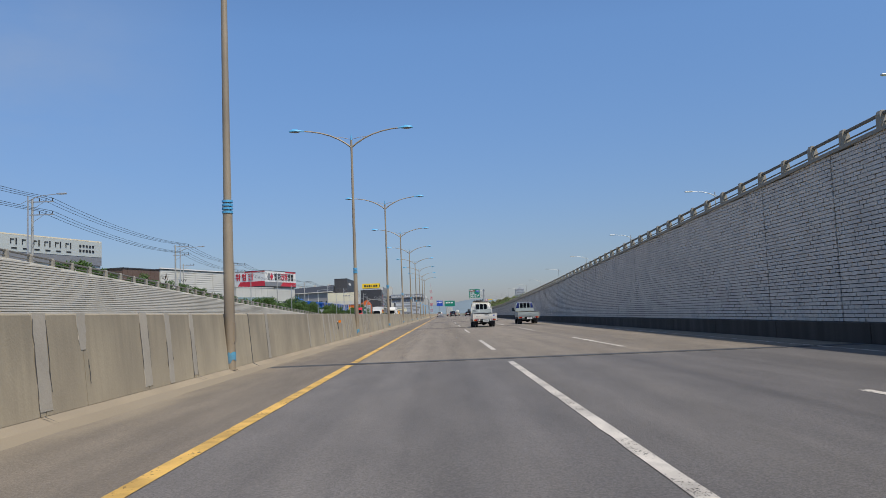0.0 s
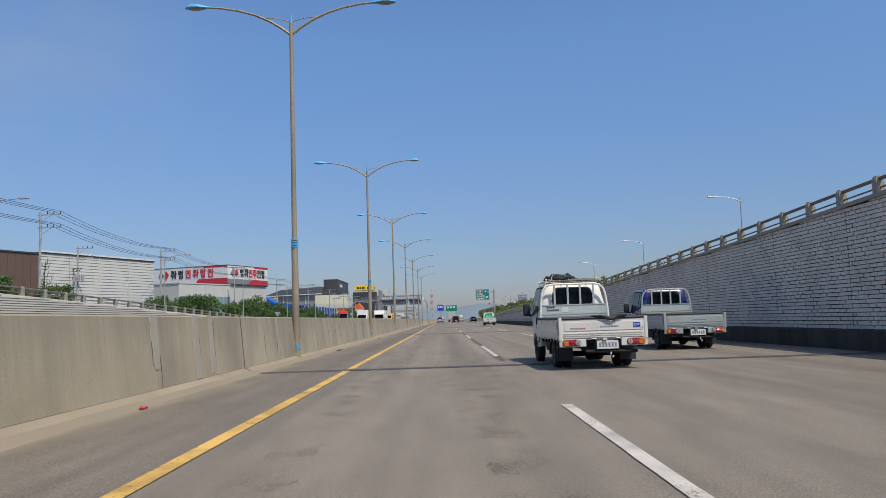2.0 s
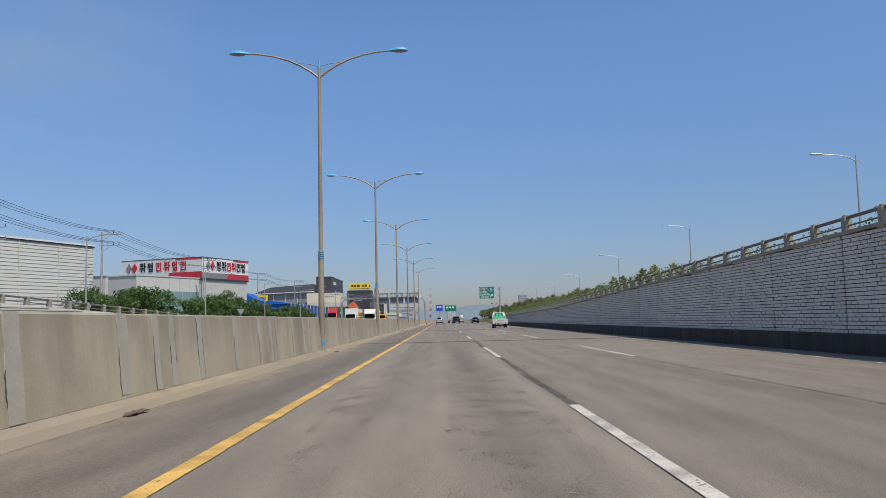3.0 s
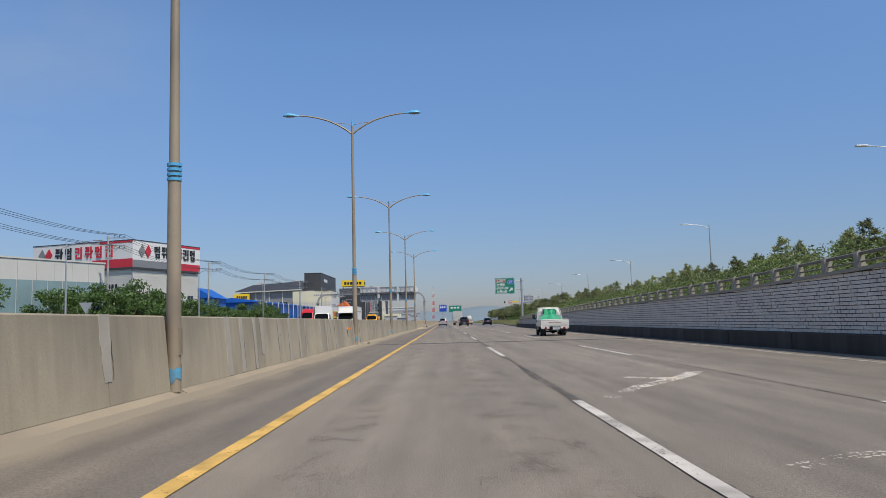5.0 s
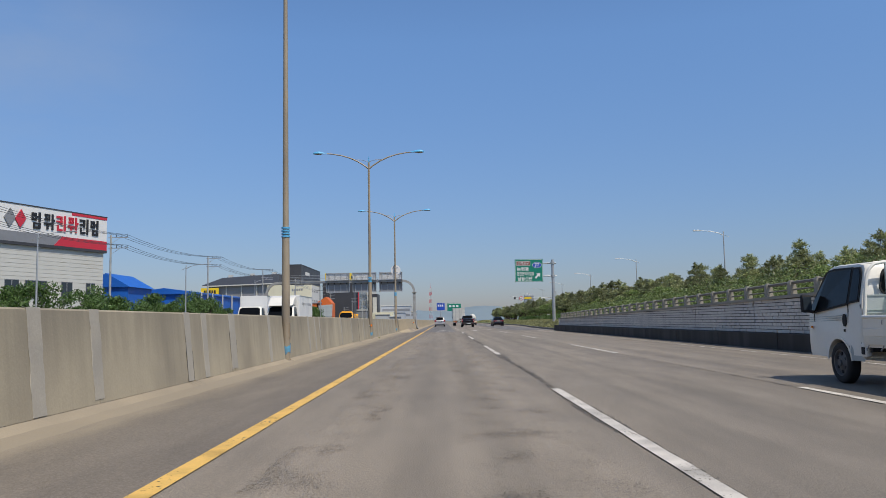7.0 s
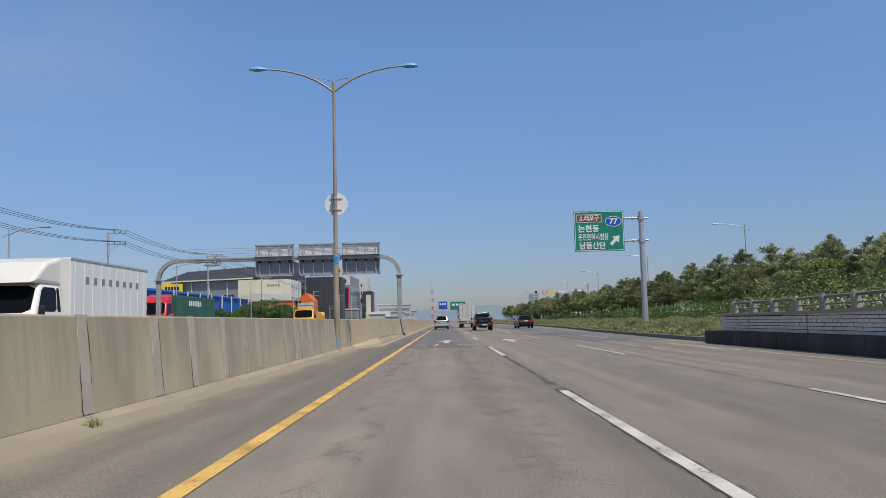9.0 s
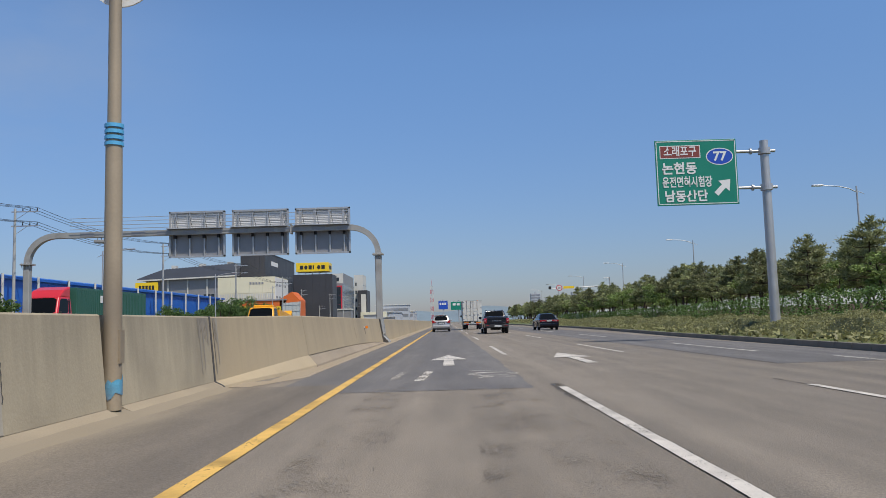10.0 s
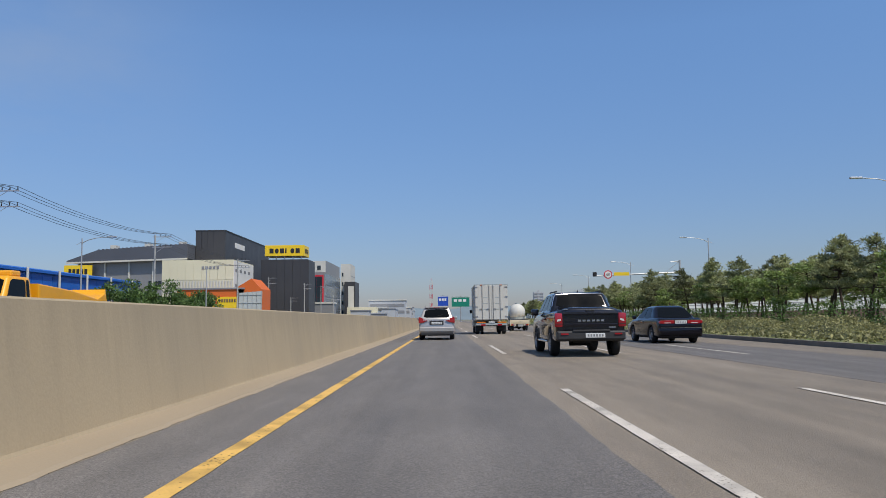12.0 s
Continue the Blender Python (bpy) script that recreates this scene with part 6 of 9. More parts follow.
bm = bmesh.new()
rows = [[bm.verts.new((-620 + 20 * i, 2600 + 200 * j, (0 if j != 1 else 22 + 34 * max(0, noise.noise((i * 0.09, 3, 0)) + 0.5)))) for i in range(64)] for j in range(3)]
for a, b in zip(rows, rows[1:]):
    for i in range(63):
        bm.faces.new((a[i], a[i + 1], b[i + 1], b[i]))
struct("hill_backdrop", bm, HILL, "low wooded hill on the horizon with haze painted in as blue", "hill", True)

mast = root("lattice_mast", "far red and white banded lattice mast", "mast", pose(-9.5, 760, 0))
for j in range(9):
    z = 3.0 * j
    m = REDS if j % 2 else OFFWHITE
    for x, y in ((-0.9, 0), (0.9, 0), (0, 1.4)):
        part("leg", R((x, y, z), (x, y, z + 3.0), 0.16, n=6), m, mast)
    part("brace", R((-0.9, 0, z), (0.9, 0, z + 3.0), 0.09, n=5), m, mast)
part("tip", R((0, 0.4, 27), (0, 0.4, 31), 0.12, 0.04, n=6), REDS, mast)
# signs far ahead and the enforcement camera boom
for x, w, z, m, l in ((-3.2, 4.2, 6.0, SIGNB, "small far blue direction sign over the road"), (2.4, 7.2, 5.6, SIGNG, "far green overhead direction sign")):
    fs = root("overhead_sign", l, "direction sign", pose(x, 560, z))
    part("board", B(0, w, 0, 0.1, 0.6, 4.6), m, fs)
    part("border", B(0.1, w - 0.1, -0.03, 0, 4.35, 4.5), SIGNW, fs)
    part("post", R((w / 2, 0.3, -z), (w / 2, 0.3, 5), 0.25), GALV, fs)
    for i in range(3):
        part("letter_block", B(w * (0.12 + 0.26 * i), w * (0.3 + 0.26 * i), -0.05, 0, 2.6, 3.6), SIGNW, fs)
cb = root("camera_boom", "speed camera boom with a round limit sign and orange plate", "camera boom", pose(28.0, 333, 0.0))
part("post", R((-0.4, 0, 0), (-0.4, 0, 7.7), 0.16, 0.12, n=12), GALV, cb)
part("stay", R((-0.4, 0, 7.6), (-2.2, 0, 6.2), 0.025, n=6), GALV, cb)
part("top_arm", R((-0.4, 0, 7.6), (-1.5, 0, 7.5), 0.05, n=8), GALV, cb)
part("boom", R((-0.4, 0, 6.25), (-10.5, 0, 5.95), 0.1, 0.06, n=10), GALV, cb)
part("camera_body", B(-10.65, -10.25, -0.3, 0.3, 5.9, 6.4, bevel=0.05), DARK, cb)
ls = part("limit_sign", R((-8.9, -0.1, 6.1), (-8.9, -0.05, 6.1), 0.5, n=28), REDS, cb)
part("limit_face", R((-8.9, -0.12, 6.1), (-8.9, -0.1, 6.1), 0.38, n=28), SIGNW, ls)
words("limit_number", "60", 0.45, INK, cb, (-8.9, -0.13, 6.08), (90, 0, 0), "", 1.0, 0.004)
part("orange_plate", B(-8.2, -6.4, -0.1, -0.05, 5.95, 6.35), SIGNY, cb)

# yield sign by the bushes
ys = root("yield_sign", "back of a triangular yield sign on a thin post", "traffic sign", pose(-22.5, 152, 0.3))
part("plate", PR([(-0.42, 2.5), (0.42, 2.5), (0.0, 1.8)], -0.01, 0.01, axis="y"), GALV, ys)
part("post", R((0, 0.03, 0), (0, 0.03, 2.5), 0.03, n=8), GALV, ys)

# ---- vegetation ----
def leaf_cards(bm, c, r, n, size, rnd, flat=1.0):
    """n small leaf pieces scattered through a ragged clump."""
    for _ in range(n):
        d = Vector((rnd.gauss(0, 1), rnd.gauss(0, 1), rnd.gauss(0, 1))).normalized() * (rnd.random() ** 0.45)
        p = Vector(c) + Vector((d.x * r, d.y * r, d.z * r * flat))
        a = Vector((rnd.gauss(0, 1), rnd.gauss(0, 1), rnd.gauss(0, 0.7))).normalized()
        b = a.cross(Vector((rnd.gauss(0, 1), rnd.gauss(0, 1), rnd.gauss(0, 1)))).normalized()
        s = size * rnd.uniform(0.6, 1.4)
        bm.faces.new([bm.verts.new(p + a * s), bm.verts.new(p + b * s * 0.45), bm.verts.new(p - a * s), bm.verts.new(p - b * s * 0.45)])

def tuft(bm, c, r, n, length, rnd):
    """A pad of stiff needles that bristle up and outwards."""
    for _ in range(n):
        o = Vector((rnd.gauss(0, 0.5), rnd.gauss(0, 0.5), rnd.gauss(0, 0.22))) * r
        d = (o.normalized() * 0.8 + Vector((rnd.gauss(0, 0.4), rnd.gauss(0, 0.4), rnd.uniform(0.15, 1.1)))).normalized()
        w = d.cross(Vector((rnd.gauss(0, 1), rnd.gauss(0, 1), rnd.gauss(0, 1)))).normalized() * length * rnd.uniform(0.12, 0.2)
        p = Vector(c) + o
        bm.faces.new([bm.verts.new(p - w), bm.verts.new(p + w), bm.verts.new(p + d * length * rnd.uniform(0.7, 1.3))])

def pine(seed):
    rnd = random.Random(seed)
    lean = rnd.uniform(-0.8, 0.8)
    H = rnd.uniform(4.3, 5.2)
    pts = [(lean * (t ** 1.3) + 0.12 * math.sin(5 * t + seed), 0.25 * math.sin(3 * t + seed * 2), t * H * 0.93) for t in [i / 7 for i in range(8)]]
    trunk = tube(bmesh.new(), pts, [0.085, 0.075, 0.068, 0.058, 0.048, 0.038, 0.026, 0.016], 7)
    crown = bmesh.new()
    for tier in range(6):
        f = (0.42, 0.54, 0.65, 0.76, 0.86, 0.95)[tier] + rnd.uniform(-0.02, 0.02)
        k = min(6.99, f * 7)
        base = Vector(pts[int(k)]).lerp(Vector(pts[int(k) + 1]), k - int(k))
        turn = rnd.uniform(0, 6.28)
        for i in range((4, 5, 5, 4, 4, 3)[tier]):
            if rnd.random() < 0.12:
                continue
            a = turn + i * 6.28 / (4, 5, 5, 4, 4, 3)[tier] + rnd.uniform(-0.4, 0.4)
            reach = (1.2, 1.3, 1.1, 0.85, 0.6, 0.35)[tier] * rnd.uniform(0.6, 1.15)
            d = Vector((math.cos(a), math.sin(a), 0))
            tip = base + d * reach + Vector((0, 0, 0.1 + 0.3 * reach * rnd.uniform(0.3, 1)))
            mid = base + d * reach * 0.55 + Vector((0, 0, 0.03))
            tube(trunk, [base, mid, tip], [0.028, 0.02, 0.01], 5)
            tuft(crown, tip, 0.3, 62, 0.18, rnd)
            tuft(crown, tip + d * 0.12 + Vector((0, 0, 0.14)), 0.09, 16, 0.26, rnd)
            for q in range(1 if reach < 0.5 else 3):
                side = Vector((-d.y, d.x, 0)) * rnd.choice((-1, 1)) * rnd.uniform(0.2, 0.55) * reach
                p = mid.lerp(tip, rnd.uniform(0.1, 0.9)) + side
                tube(trunk, [mid.lerp(tip, 0.3), p], [0.012, 0.006], 4)
                tuft(crown, p + Vector((0, 0, 0.06)), 0.24, 44, 0.17, rnd)
                tuft(crown, p + Vector((0, 0, 0.16)), 0.07, 9, 0.24, rnd)
    for i in range(6):
        tuft(crown, Vector(pts[-1]) + Vector((rnd.gauss(0, 0.04), rnd.gauss(0, 0.04), 0.12 * i - 0.2)), 0.18 - 0.024 * i, 24, 0.22, rnd)
    ob = root("pine_tree", "young dark green pine with a bare crooked trunk", "tree", group="pines along the verge")
    part("trunk", trunk, BARK, ob, "", True)
    part("crown", crown, PINE, ob)
    return ob

def young_tree(seed):
    """Light green small-leaved tree on a slim leaning stem."""
    rnd = random.Random(900 + seed)
    H = rnd.uniform(3.4, 4.2)
    lean = rnd.uniform(-0.5, 0.5)
    pts = [(lean * t * t, 0.1 * math.sin(4 * t + seed), t * H * 0.85) for t in [i / 6 for i in range(7)]]
    trunk = tube(bmesh.new(), pts, [0.07, 0.065, 0.055, 0.045, 0.035, 0.025, 0.015], 7)
    crown = bmesh.new()
    for i in range(14):
        f = rnd.uniform(0.45, 1.0)
        a = rnd.uniform(0, 6.28)
        base = Vector(pts[min(6, int(f * 6))])
        reach = rnd.uniform(0.4, 1.5) * (1.2 - 0.7 * f)
        tip = base + Vector((math.cos(a) * reach, math.sin(a) * reach, rnd.uniform(0.2, 0.5)))
        tube(trunk, [base, (base + tip) / 2, tip], [0.025, 0.018, 0.01], 5)
        leaf_cards(crown, tip, rnd.uniform(0.4, 0.7), 150, 0.075, rnd, 0.5)
    ob = root("young_tree", "slim light green broad-leaved tree among the pines", "tree", group="broad-leaved trees along the verge")
    part("trunk", trunk, BARK, ob, "", True)
    part("crown", crown, YOUNG, ob)
    return ob

pines = [pine(s) for s in range(5)]
youngs = [young_tree(s) for s in range(3)]
stock = {"p": list(pines), "y": list(youngs)}
rnd = random.Random(21)
for row_x, step in ((16.5, 3.0), (18.5, 2.9), (21.5, 3.1), (24.5, 3.8)):
    y = 112 + rnd.uniform(0, 2)
    while y < 430:
        x = row_x + rnd.uniform(-0.8, 0.8) + (0 if y < 214 else 1.0)
        if row_x < 17 and y > 205 or row_x < 20 and y < 120:
            y += step
            continue
        z = right_z(x, y) - 0.25 if y < 210.4 else verge_z(x, y)
        m = pose(x, y, z, 0, 0, rnd.uniform(0, 360))
        key = "y" if rnd.random() < (0.36 if row_x < 23 else 0.15) else "p"
        ob = stock[key].pop() if stock[key] else copy_thing(rnd.choice(pines if key == "p" else youngs), m)
        ob.matrix_world = m
        f = rnd.uniform(0.84, 1.0) * (0.61 + 0.06 * (row_x - 16) ** 0.5 + (0.08 * max(0, (y - 185) / 28)) if y < 214 else 0.92)
        ob.scale = (f, f, f) if y < 214 else (f * 1.18, f * 1.18, f * 0.97)
        y += step * rnd.uniform(0.7, 1.25) * (1 if y < 214 else 0.72)

def bush(seed, r=2.0, h=3.2):
    rnd = random.Random(seed)
    crown = bmesh.new()
    wood = bmesh.new()
    for i in range(16):
        a, q = rnd.uniform(0, 6.28), rnd.uniform(0, 1) ** 0.5
        c = Vector((math.cos(a) * q * r, math.sin(a) * q * r, h * rnd.uniform(0.35, 0.92) * (1 - 0.25 * q)))
        tube(wood, [(0.15 * math.cos(a), 0.15 * math.sin(a), 0), c * 0.6, c], [0.06, 0.035, 0.015], 5)
        leaf_cards(crown, c, rnd.uniform(0.45, 0.85), 210, 0.095, rnd, 0.5)
    ob = root("bush", "dense dark green roadside bush", "bush", group="bushes across the road")
    part("stem", wood, BARK, ob)
    part("crown", crown, LEAF, ob)
    return ob
bushes = [bush(50 + s) for s in range(4)]
spots = []
for y0, y1, h in ((139, 162, 1.35), (174, 193, 1.6), (193, 209, 1.3), (218, 260, 1.35), (301, 316, 1.25), (318, 354, 1.5)):
    y = y0
    while y < y1:
        spots.append((-34.5 + rnd.uniform(-1.0, 1.0), y, h * rnd.uniform(0.72, 1.1)))
        y += rnd.uniform(2.6, 4.2)
for x, y in ((-23.2, 52), (-24.0, 55), (-23.4, 58), (-24.2, 61), (-23.3, 64), (-24.3, 67.5), (-23.0, 71), (-24.2, 74), (-23.2, 77.5), (-24.5, 81), (-23.6, 86), (-24.2, 93)):
    spots.append((x, y, 0.6))
for i in range(10):
    spots.append((-33 + rnd.uniform(-3, 3), 415 + 8 * i, 0.8))
for i, (x, y, s) in enumerate(spots):
    ob = bushes[i] if i < 4 else copy_thing(rnd.choice(bushes), Matrix())
    ob.matrix_world = pose(x, y, left_z(x, y) - 0.1, 0, 0, rnd.uniform(0, 360))
    ob.scale = (s, s, s * 1.35)

# shrubs spilling over the retaining wall, the clipped hedge, rough grass
def scatter(name, label, category, pts, m):
    verts, faces = [], []
    rnd = random.Random(len(pts))
    for x, y, z, s in pts:
        a = Vector((rnd.gauss(0, 1), rnd.gauss(0, 1), rnd.gauss(0, 0.9))).normalized()
        b = a.cross(Vector((rnd.gauss(0, 1), rnd.gauss(0, 1), rnd.gauss(0, 1)))).normalized()
        p = Vector((x, y, z))
        i = len(verts)
        verts.extend([p + a * s, p + b * s * 0.5, p - a * s, p - b * s * 0.5])
        faces.append((i, i + 1, i + 2, i + 3))
    ob = new(name, quads(name, [tuple(v) for v in verts], faces, m))
    return tagged(ob, label, category, "", "stuff")
def hedge_top(y, d):
    """Height of the loose shrubs: rounded mounds of uneven size."""
    m = 0.42 + 0.75 * noise.noise((y * 0.33, d * 0.35, 0)) + 0.3 * noise.noise((y * 0.9, d * 0.9, 2)) + 0.12 * noise.noise((y * 2.6, d * 2.2, 5))
    return 0.66 * max(0.1, min(0.95, m + 0.16 * d / 3)) * max(0.12, min(1, (d - 0.75) / 0.6, (3.75 - d) / 0.5))
# core mound below the leaves, coloured dark as the shade in their gaps
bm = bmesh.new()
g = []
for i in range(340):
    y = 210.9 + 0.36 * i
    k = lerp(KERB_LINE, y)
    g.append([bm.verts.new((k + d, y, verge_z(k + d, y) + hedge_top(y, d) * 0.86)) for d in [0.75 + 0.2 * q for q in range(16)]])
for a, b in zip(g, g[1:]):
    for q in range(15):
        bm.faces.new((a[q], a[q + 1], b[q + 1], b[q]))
tagged(part("hedge_core", bm, THICKET, None, "", True), "dark leafy core standing in for the shade inside the loose hedge", "hedge", "", "stuff")
pts = []
for _ in range(90000):
    y = 210.8 + 120 * rnd.random() ** 1.7
    k = lerp(KERB_LINE, y)
    d = rnd.uniform(0.9, 3.6)
    top = hedge_top(y, d)
    pts.append((k + d, y, verge_z(k + d, y) + top * rnd.uniform(0.8, 1.06) + 0.02, rnd.uniform(0.018, 0.04) * (1 + (y - 210) / 90)))
for _ in range(5000):
    y = 335 + 120 * rnd.random()
    d = rnd.uniform(0.9, 3.6)
    pts.append((13 + d, y, verge_z(13 + d, y) + 0.55 * rnd.uniform(0.3, 1.1), rnd.uniform(0.12, 0.2)))
dark = []
for _ in range(24000):
    y = 216 + 110 * rnd.random() ** 1.3
    d = rnd.uniform(4.4, 5.6)
    top = 1.2 + 0.15 * noise.noise((y * 0.6, 3, 0))
    dark.append((lerp(KERB_LINE, y) + d, y, verge_z(15, y) + 0.1 + top * rnd.uniform(0.2, 1.0), rnd.uniform(0.04, 0.08)))
scatter("clipped_hedge", "low dark green clipped hedge behind the loose one", "hedge", dark, LEAF)
scatter("hedge", "loose yellow-green clipped hedge along the verge", "hedge", pts, HEDGE)
pts = []
for _ in range(42000):
    y = 80 + 130 * rnd.random()
    dens = 0.35 + 0.65 * min(1, (y - 80) / 50)
    if rnd.random() > dens:
        continue
    h = 0.35 + 0.3 * noise.noise((y * 0.3, 0, 8)) + 0.5 * min(1, (y - 80) / 40)
    pts.append((10.75 + rnd.uniform(0, 1.6), y, lerp(WALL_TOP, y) - 0.1 + max(0.1, h) * rnd.uniform(0.1, 1.3), rnd.uniform(0.025, 0.06)))
scatter("wall_shrubs", "green shrubs growing behind the wall railing", "shrub", pts, SHRUB)
pts = []
for _ in range(52000):
    y = 100 + 110 * rnd.random()
    x = rnd.uniform(12, 18.5)
    pts.append((x, y, right_z(x, y) + 1.5 * min(1, (y - 95) / 25) * (0.6 + 0.5 * noise.noise((y * 0.2, x * 0.3, 0))) * rnd.uniform(0.1, 1.2), rnd.uniform(0.035, 0.085)))
scatter("embankment_shrubs", "mixed green shrubs on the embankment top", "shrub", pts, SHRUB)
pts = []
for _ in range(9000):
    y = 211 + 90 * rnd.random() ** 1.3
    k = lerp(KERB_LINE, y)
    d = rnd.choice((rnd.uniform(0.2, 1.0), rnd.uniform(3.4, 7)))
    pts.append((k + d, y, verge_z(k + d, y) + rnd.uniform(0.02, 0.22), rnd.uniform(0.06, 0.12)))
scatter("rough_grass", "rough tufted grass between kerb and hedge", "grass", pts, HEDGE)
# pale ribbed works wall behind the pines
fn = root("works_wall", "pale ribbed works wall on a dark footing behind the pines", "wall", pose(27, 352, 0.2))
for i in range(25):
    z0, z1 = 1.2 + 0.05 * i, 3.5 + 0.07 * i
    part("footing", B(3 * i, 3 * i + 3, 0, 0.3, 0, z0), BROWNW, fn)
    sheet_part = part("wall_sheet", B(3 * i + 0.02, 3 * i + 2.98, -0.02, 0.2, z0, z1), SIGNW, fn)
    for j in range(5):
        part("wall_rib", B(3 * i + 0.02, 3 * i + 2.98, -0.06, -0.02, z0 + 0.2 + 0.44 * j, z0 + 0.27 + 0.44 * j), GREYP, sheet_part)


# ---- vehicles: local y runs forward from the tail, z up from the road ----
def lathe(bm, prof, x, y, z, s, n=28, close=False):
    """Turn a profile of (radius, outward offset) round an axle along x."""
    rings = []
    for r, o in prof:
        rings.append([bm.verts.new((x + s * o, y + r * math.cos(2 * math.pi * k / n), z + r * math.sin(2 * math.pi * k / n))) for k in range(n)])
    if close:
        rings.append(rings[0])
    for a, b in zip(rings, rings[1:]):
        for k in range(n):
            bm.faces.new((a[k], a[(k + 1) % n], b[(k + 1) % n], b[k]))
    bmesh.ops.recalc_face_normals(bm, faces=bm.faces)
    return bm

def wheel(ob, x, y, r, w, rim=RIM, spokes=5, dish=0.05):
    """A tyre with rounded shoulders, a lipped rim, a recessed disc with openings and a hub."""
    s = -1 if x < 0 else 1
    h = w / 2
    t = part("wheel", lathe(bmesh.new(), [(r * 0.62, h * 0.8), (r * 0.7, h * 0.96), (r * 0.84, h), (r * 0.93, h * 0.92), (r * 0.985, h * 0.74), (r, h * 0.5), (r, -h * 0.5), (r * 0.985, -h * 0.74), (r * 0.93, -h * 0.92), (r * 0.84, -h), (r * 0.62, -h * 0.8)], x, y, r, s, close=True), TYRE, ob, "", True)
    part("rim", lathe(bmesh.new(), [(r * 0.655, h * 0.84), (r * 0.64, h * 0.95), (r * 0.6, h * 0.93), (r * 0.57, h * 0.6), (r * 0.55, h - dish - 0.02), (r * 0.3, h - dish), (r * 0.24, h - dish + 0.02), (r * 0.02, h - dish + 0.022)], x, y, r, s, 26), rim, t, "", True)
    part("hub", R((x + s * (h - dish), y, r), (x + s * (h - dish + 0.045), y, r), r * 0.18, r * 0.15, n=14), rim, t)
    bm = bmesh.new()
    for i in range(spokes):
        a = 2 * math.pi * (i + 0.5) / spokes
        c = (y + math.cos(a) * r * 0.43, r + math.sin(a) * r * 0.43)
        rod(bm, (x + s * (h - dish - 0.03), *c), (x + s * (h - dish + 0.002), *c), r * 0.085, n=8)
    part("rim_opening", bm, DARK, t)
    return t

def with_arches(z0, wheels, y_end0, y_end1, R_add=0.06):
    pts = [(y_end0, z0)]
    for yw, r in wheels:
        q = r + R_add
        a = math.asin(max(-1, min(1, (r - z0) / q)))
        for i in range(11):
            t = (math.pi + a) - (math.pi + 2 * a) * i / 10
            pts.append((yw + q * math.cos(t), r + q * math.sin(t)))
    pts.append((y_end1, z0))
    return pts

def tapered(bm, y0, y1, ends, zmid=0.6, lean=0.05):
    """Round a body in plan and lean its flanks inwards above the waist."""
    c, h = (y0 + y1) / 2, (y1 - y0) / 2
    for v in bm.verts:
        t = abs((v.co.y - c) / h)
        v.co.x *= 1 - ends * t ** 6 - lean * max(0, v.co.z - zmid) ** 2 * 4
    return bm

def stadium(x0, x1, z, h, n=8):
    """Capsule outline between two round ends."""
    r = h / 2
    return [(x1 - r + r * math.sin(a), z - r * math.cos(a)) for a in [math.pi * i / n for i in range(n + 1)]] + [(x0 + r - r * math.sin(a), z + r * math.cos(a)) for a in [math.pi * i / n for i in range(n + 1)]]

def slab(p00, p10, p11, p01, u0, u1, v0, v1, off=0.006, thick=0.012, nu=1):
    """A thin plate on the patch between four corners, set off along its normal."""
    p00, p10, p11, p01 = [Vector(p) for p in (p00, p10, p11, p01)]
    n = (p10 - p00).cross(p01 - p00).normalized()
    def at(u, v):
        return p00 * (1 - u) * (1 - v) + p10 * u * (1 - v) + p11 * u * v + p01 * (1 - u) * v
    bm = bmesh.new()
    c = 0.12
    def ring(d):
        return [bm.verts.new(at(u, v) + n * d) for u, v in (
            (u0 + c * (u1 - u0), v0), (u1 - c * (u1 - u0), v0), (u1, v0 + c * (v1 - v0)), (u1, v1 - c * (v1 - v0)),
            (u1 - c * (u1 - u0), v1), (u0 + c * (u1 - u0), v1), (u0, v1 - c * (v1 - v0)), (u0, v0 + c * (v1 - v0)))]
    a, b = ring(off - thick), ring(off)
    bm.faces.new(b)
    bm.faces.new(a[::-1])
    for i in range(8):
        bm.faces.new((a[i], a[(i + 1) % 8], b[(i + 1) % 8], b[i]))
    return bm

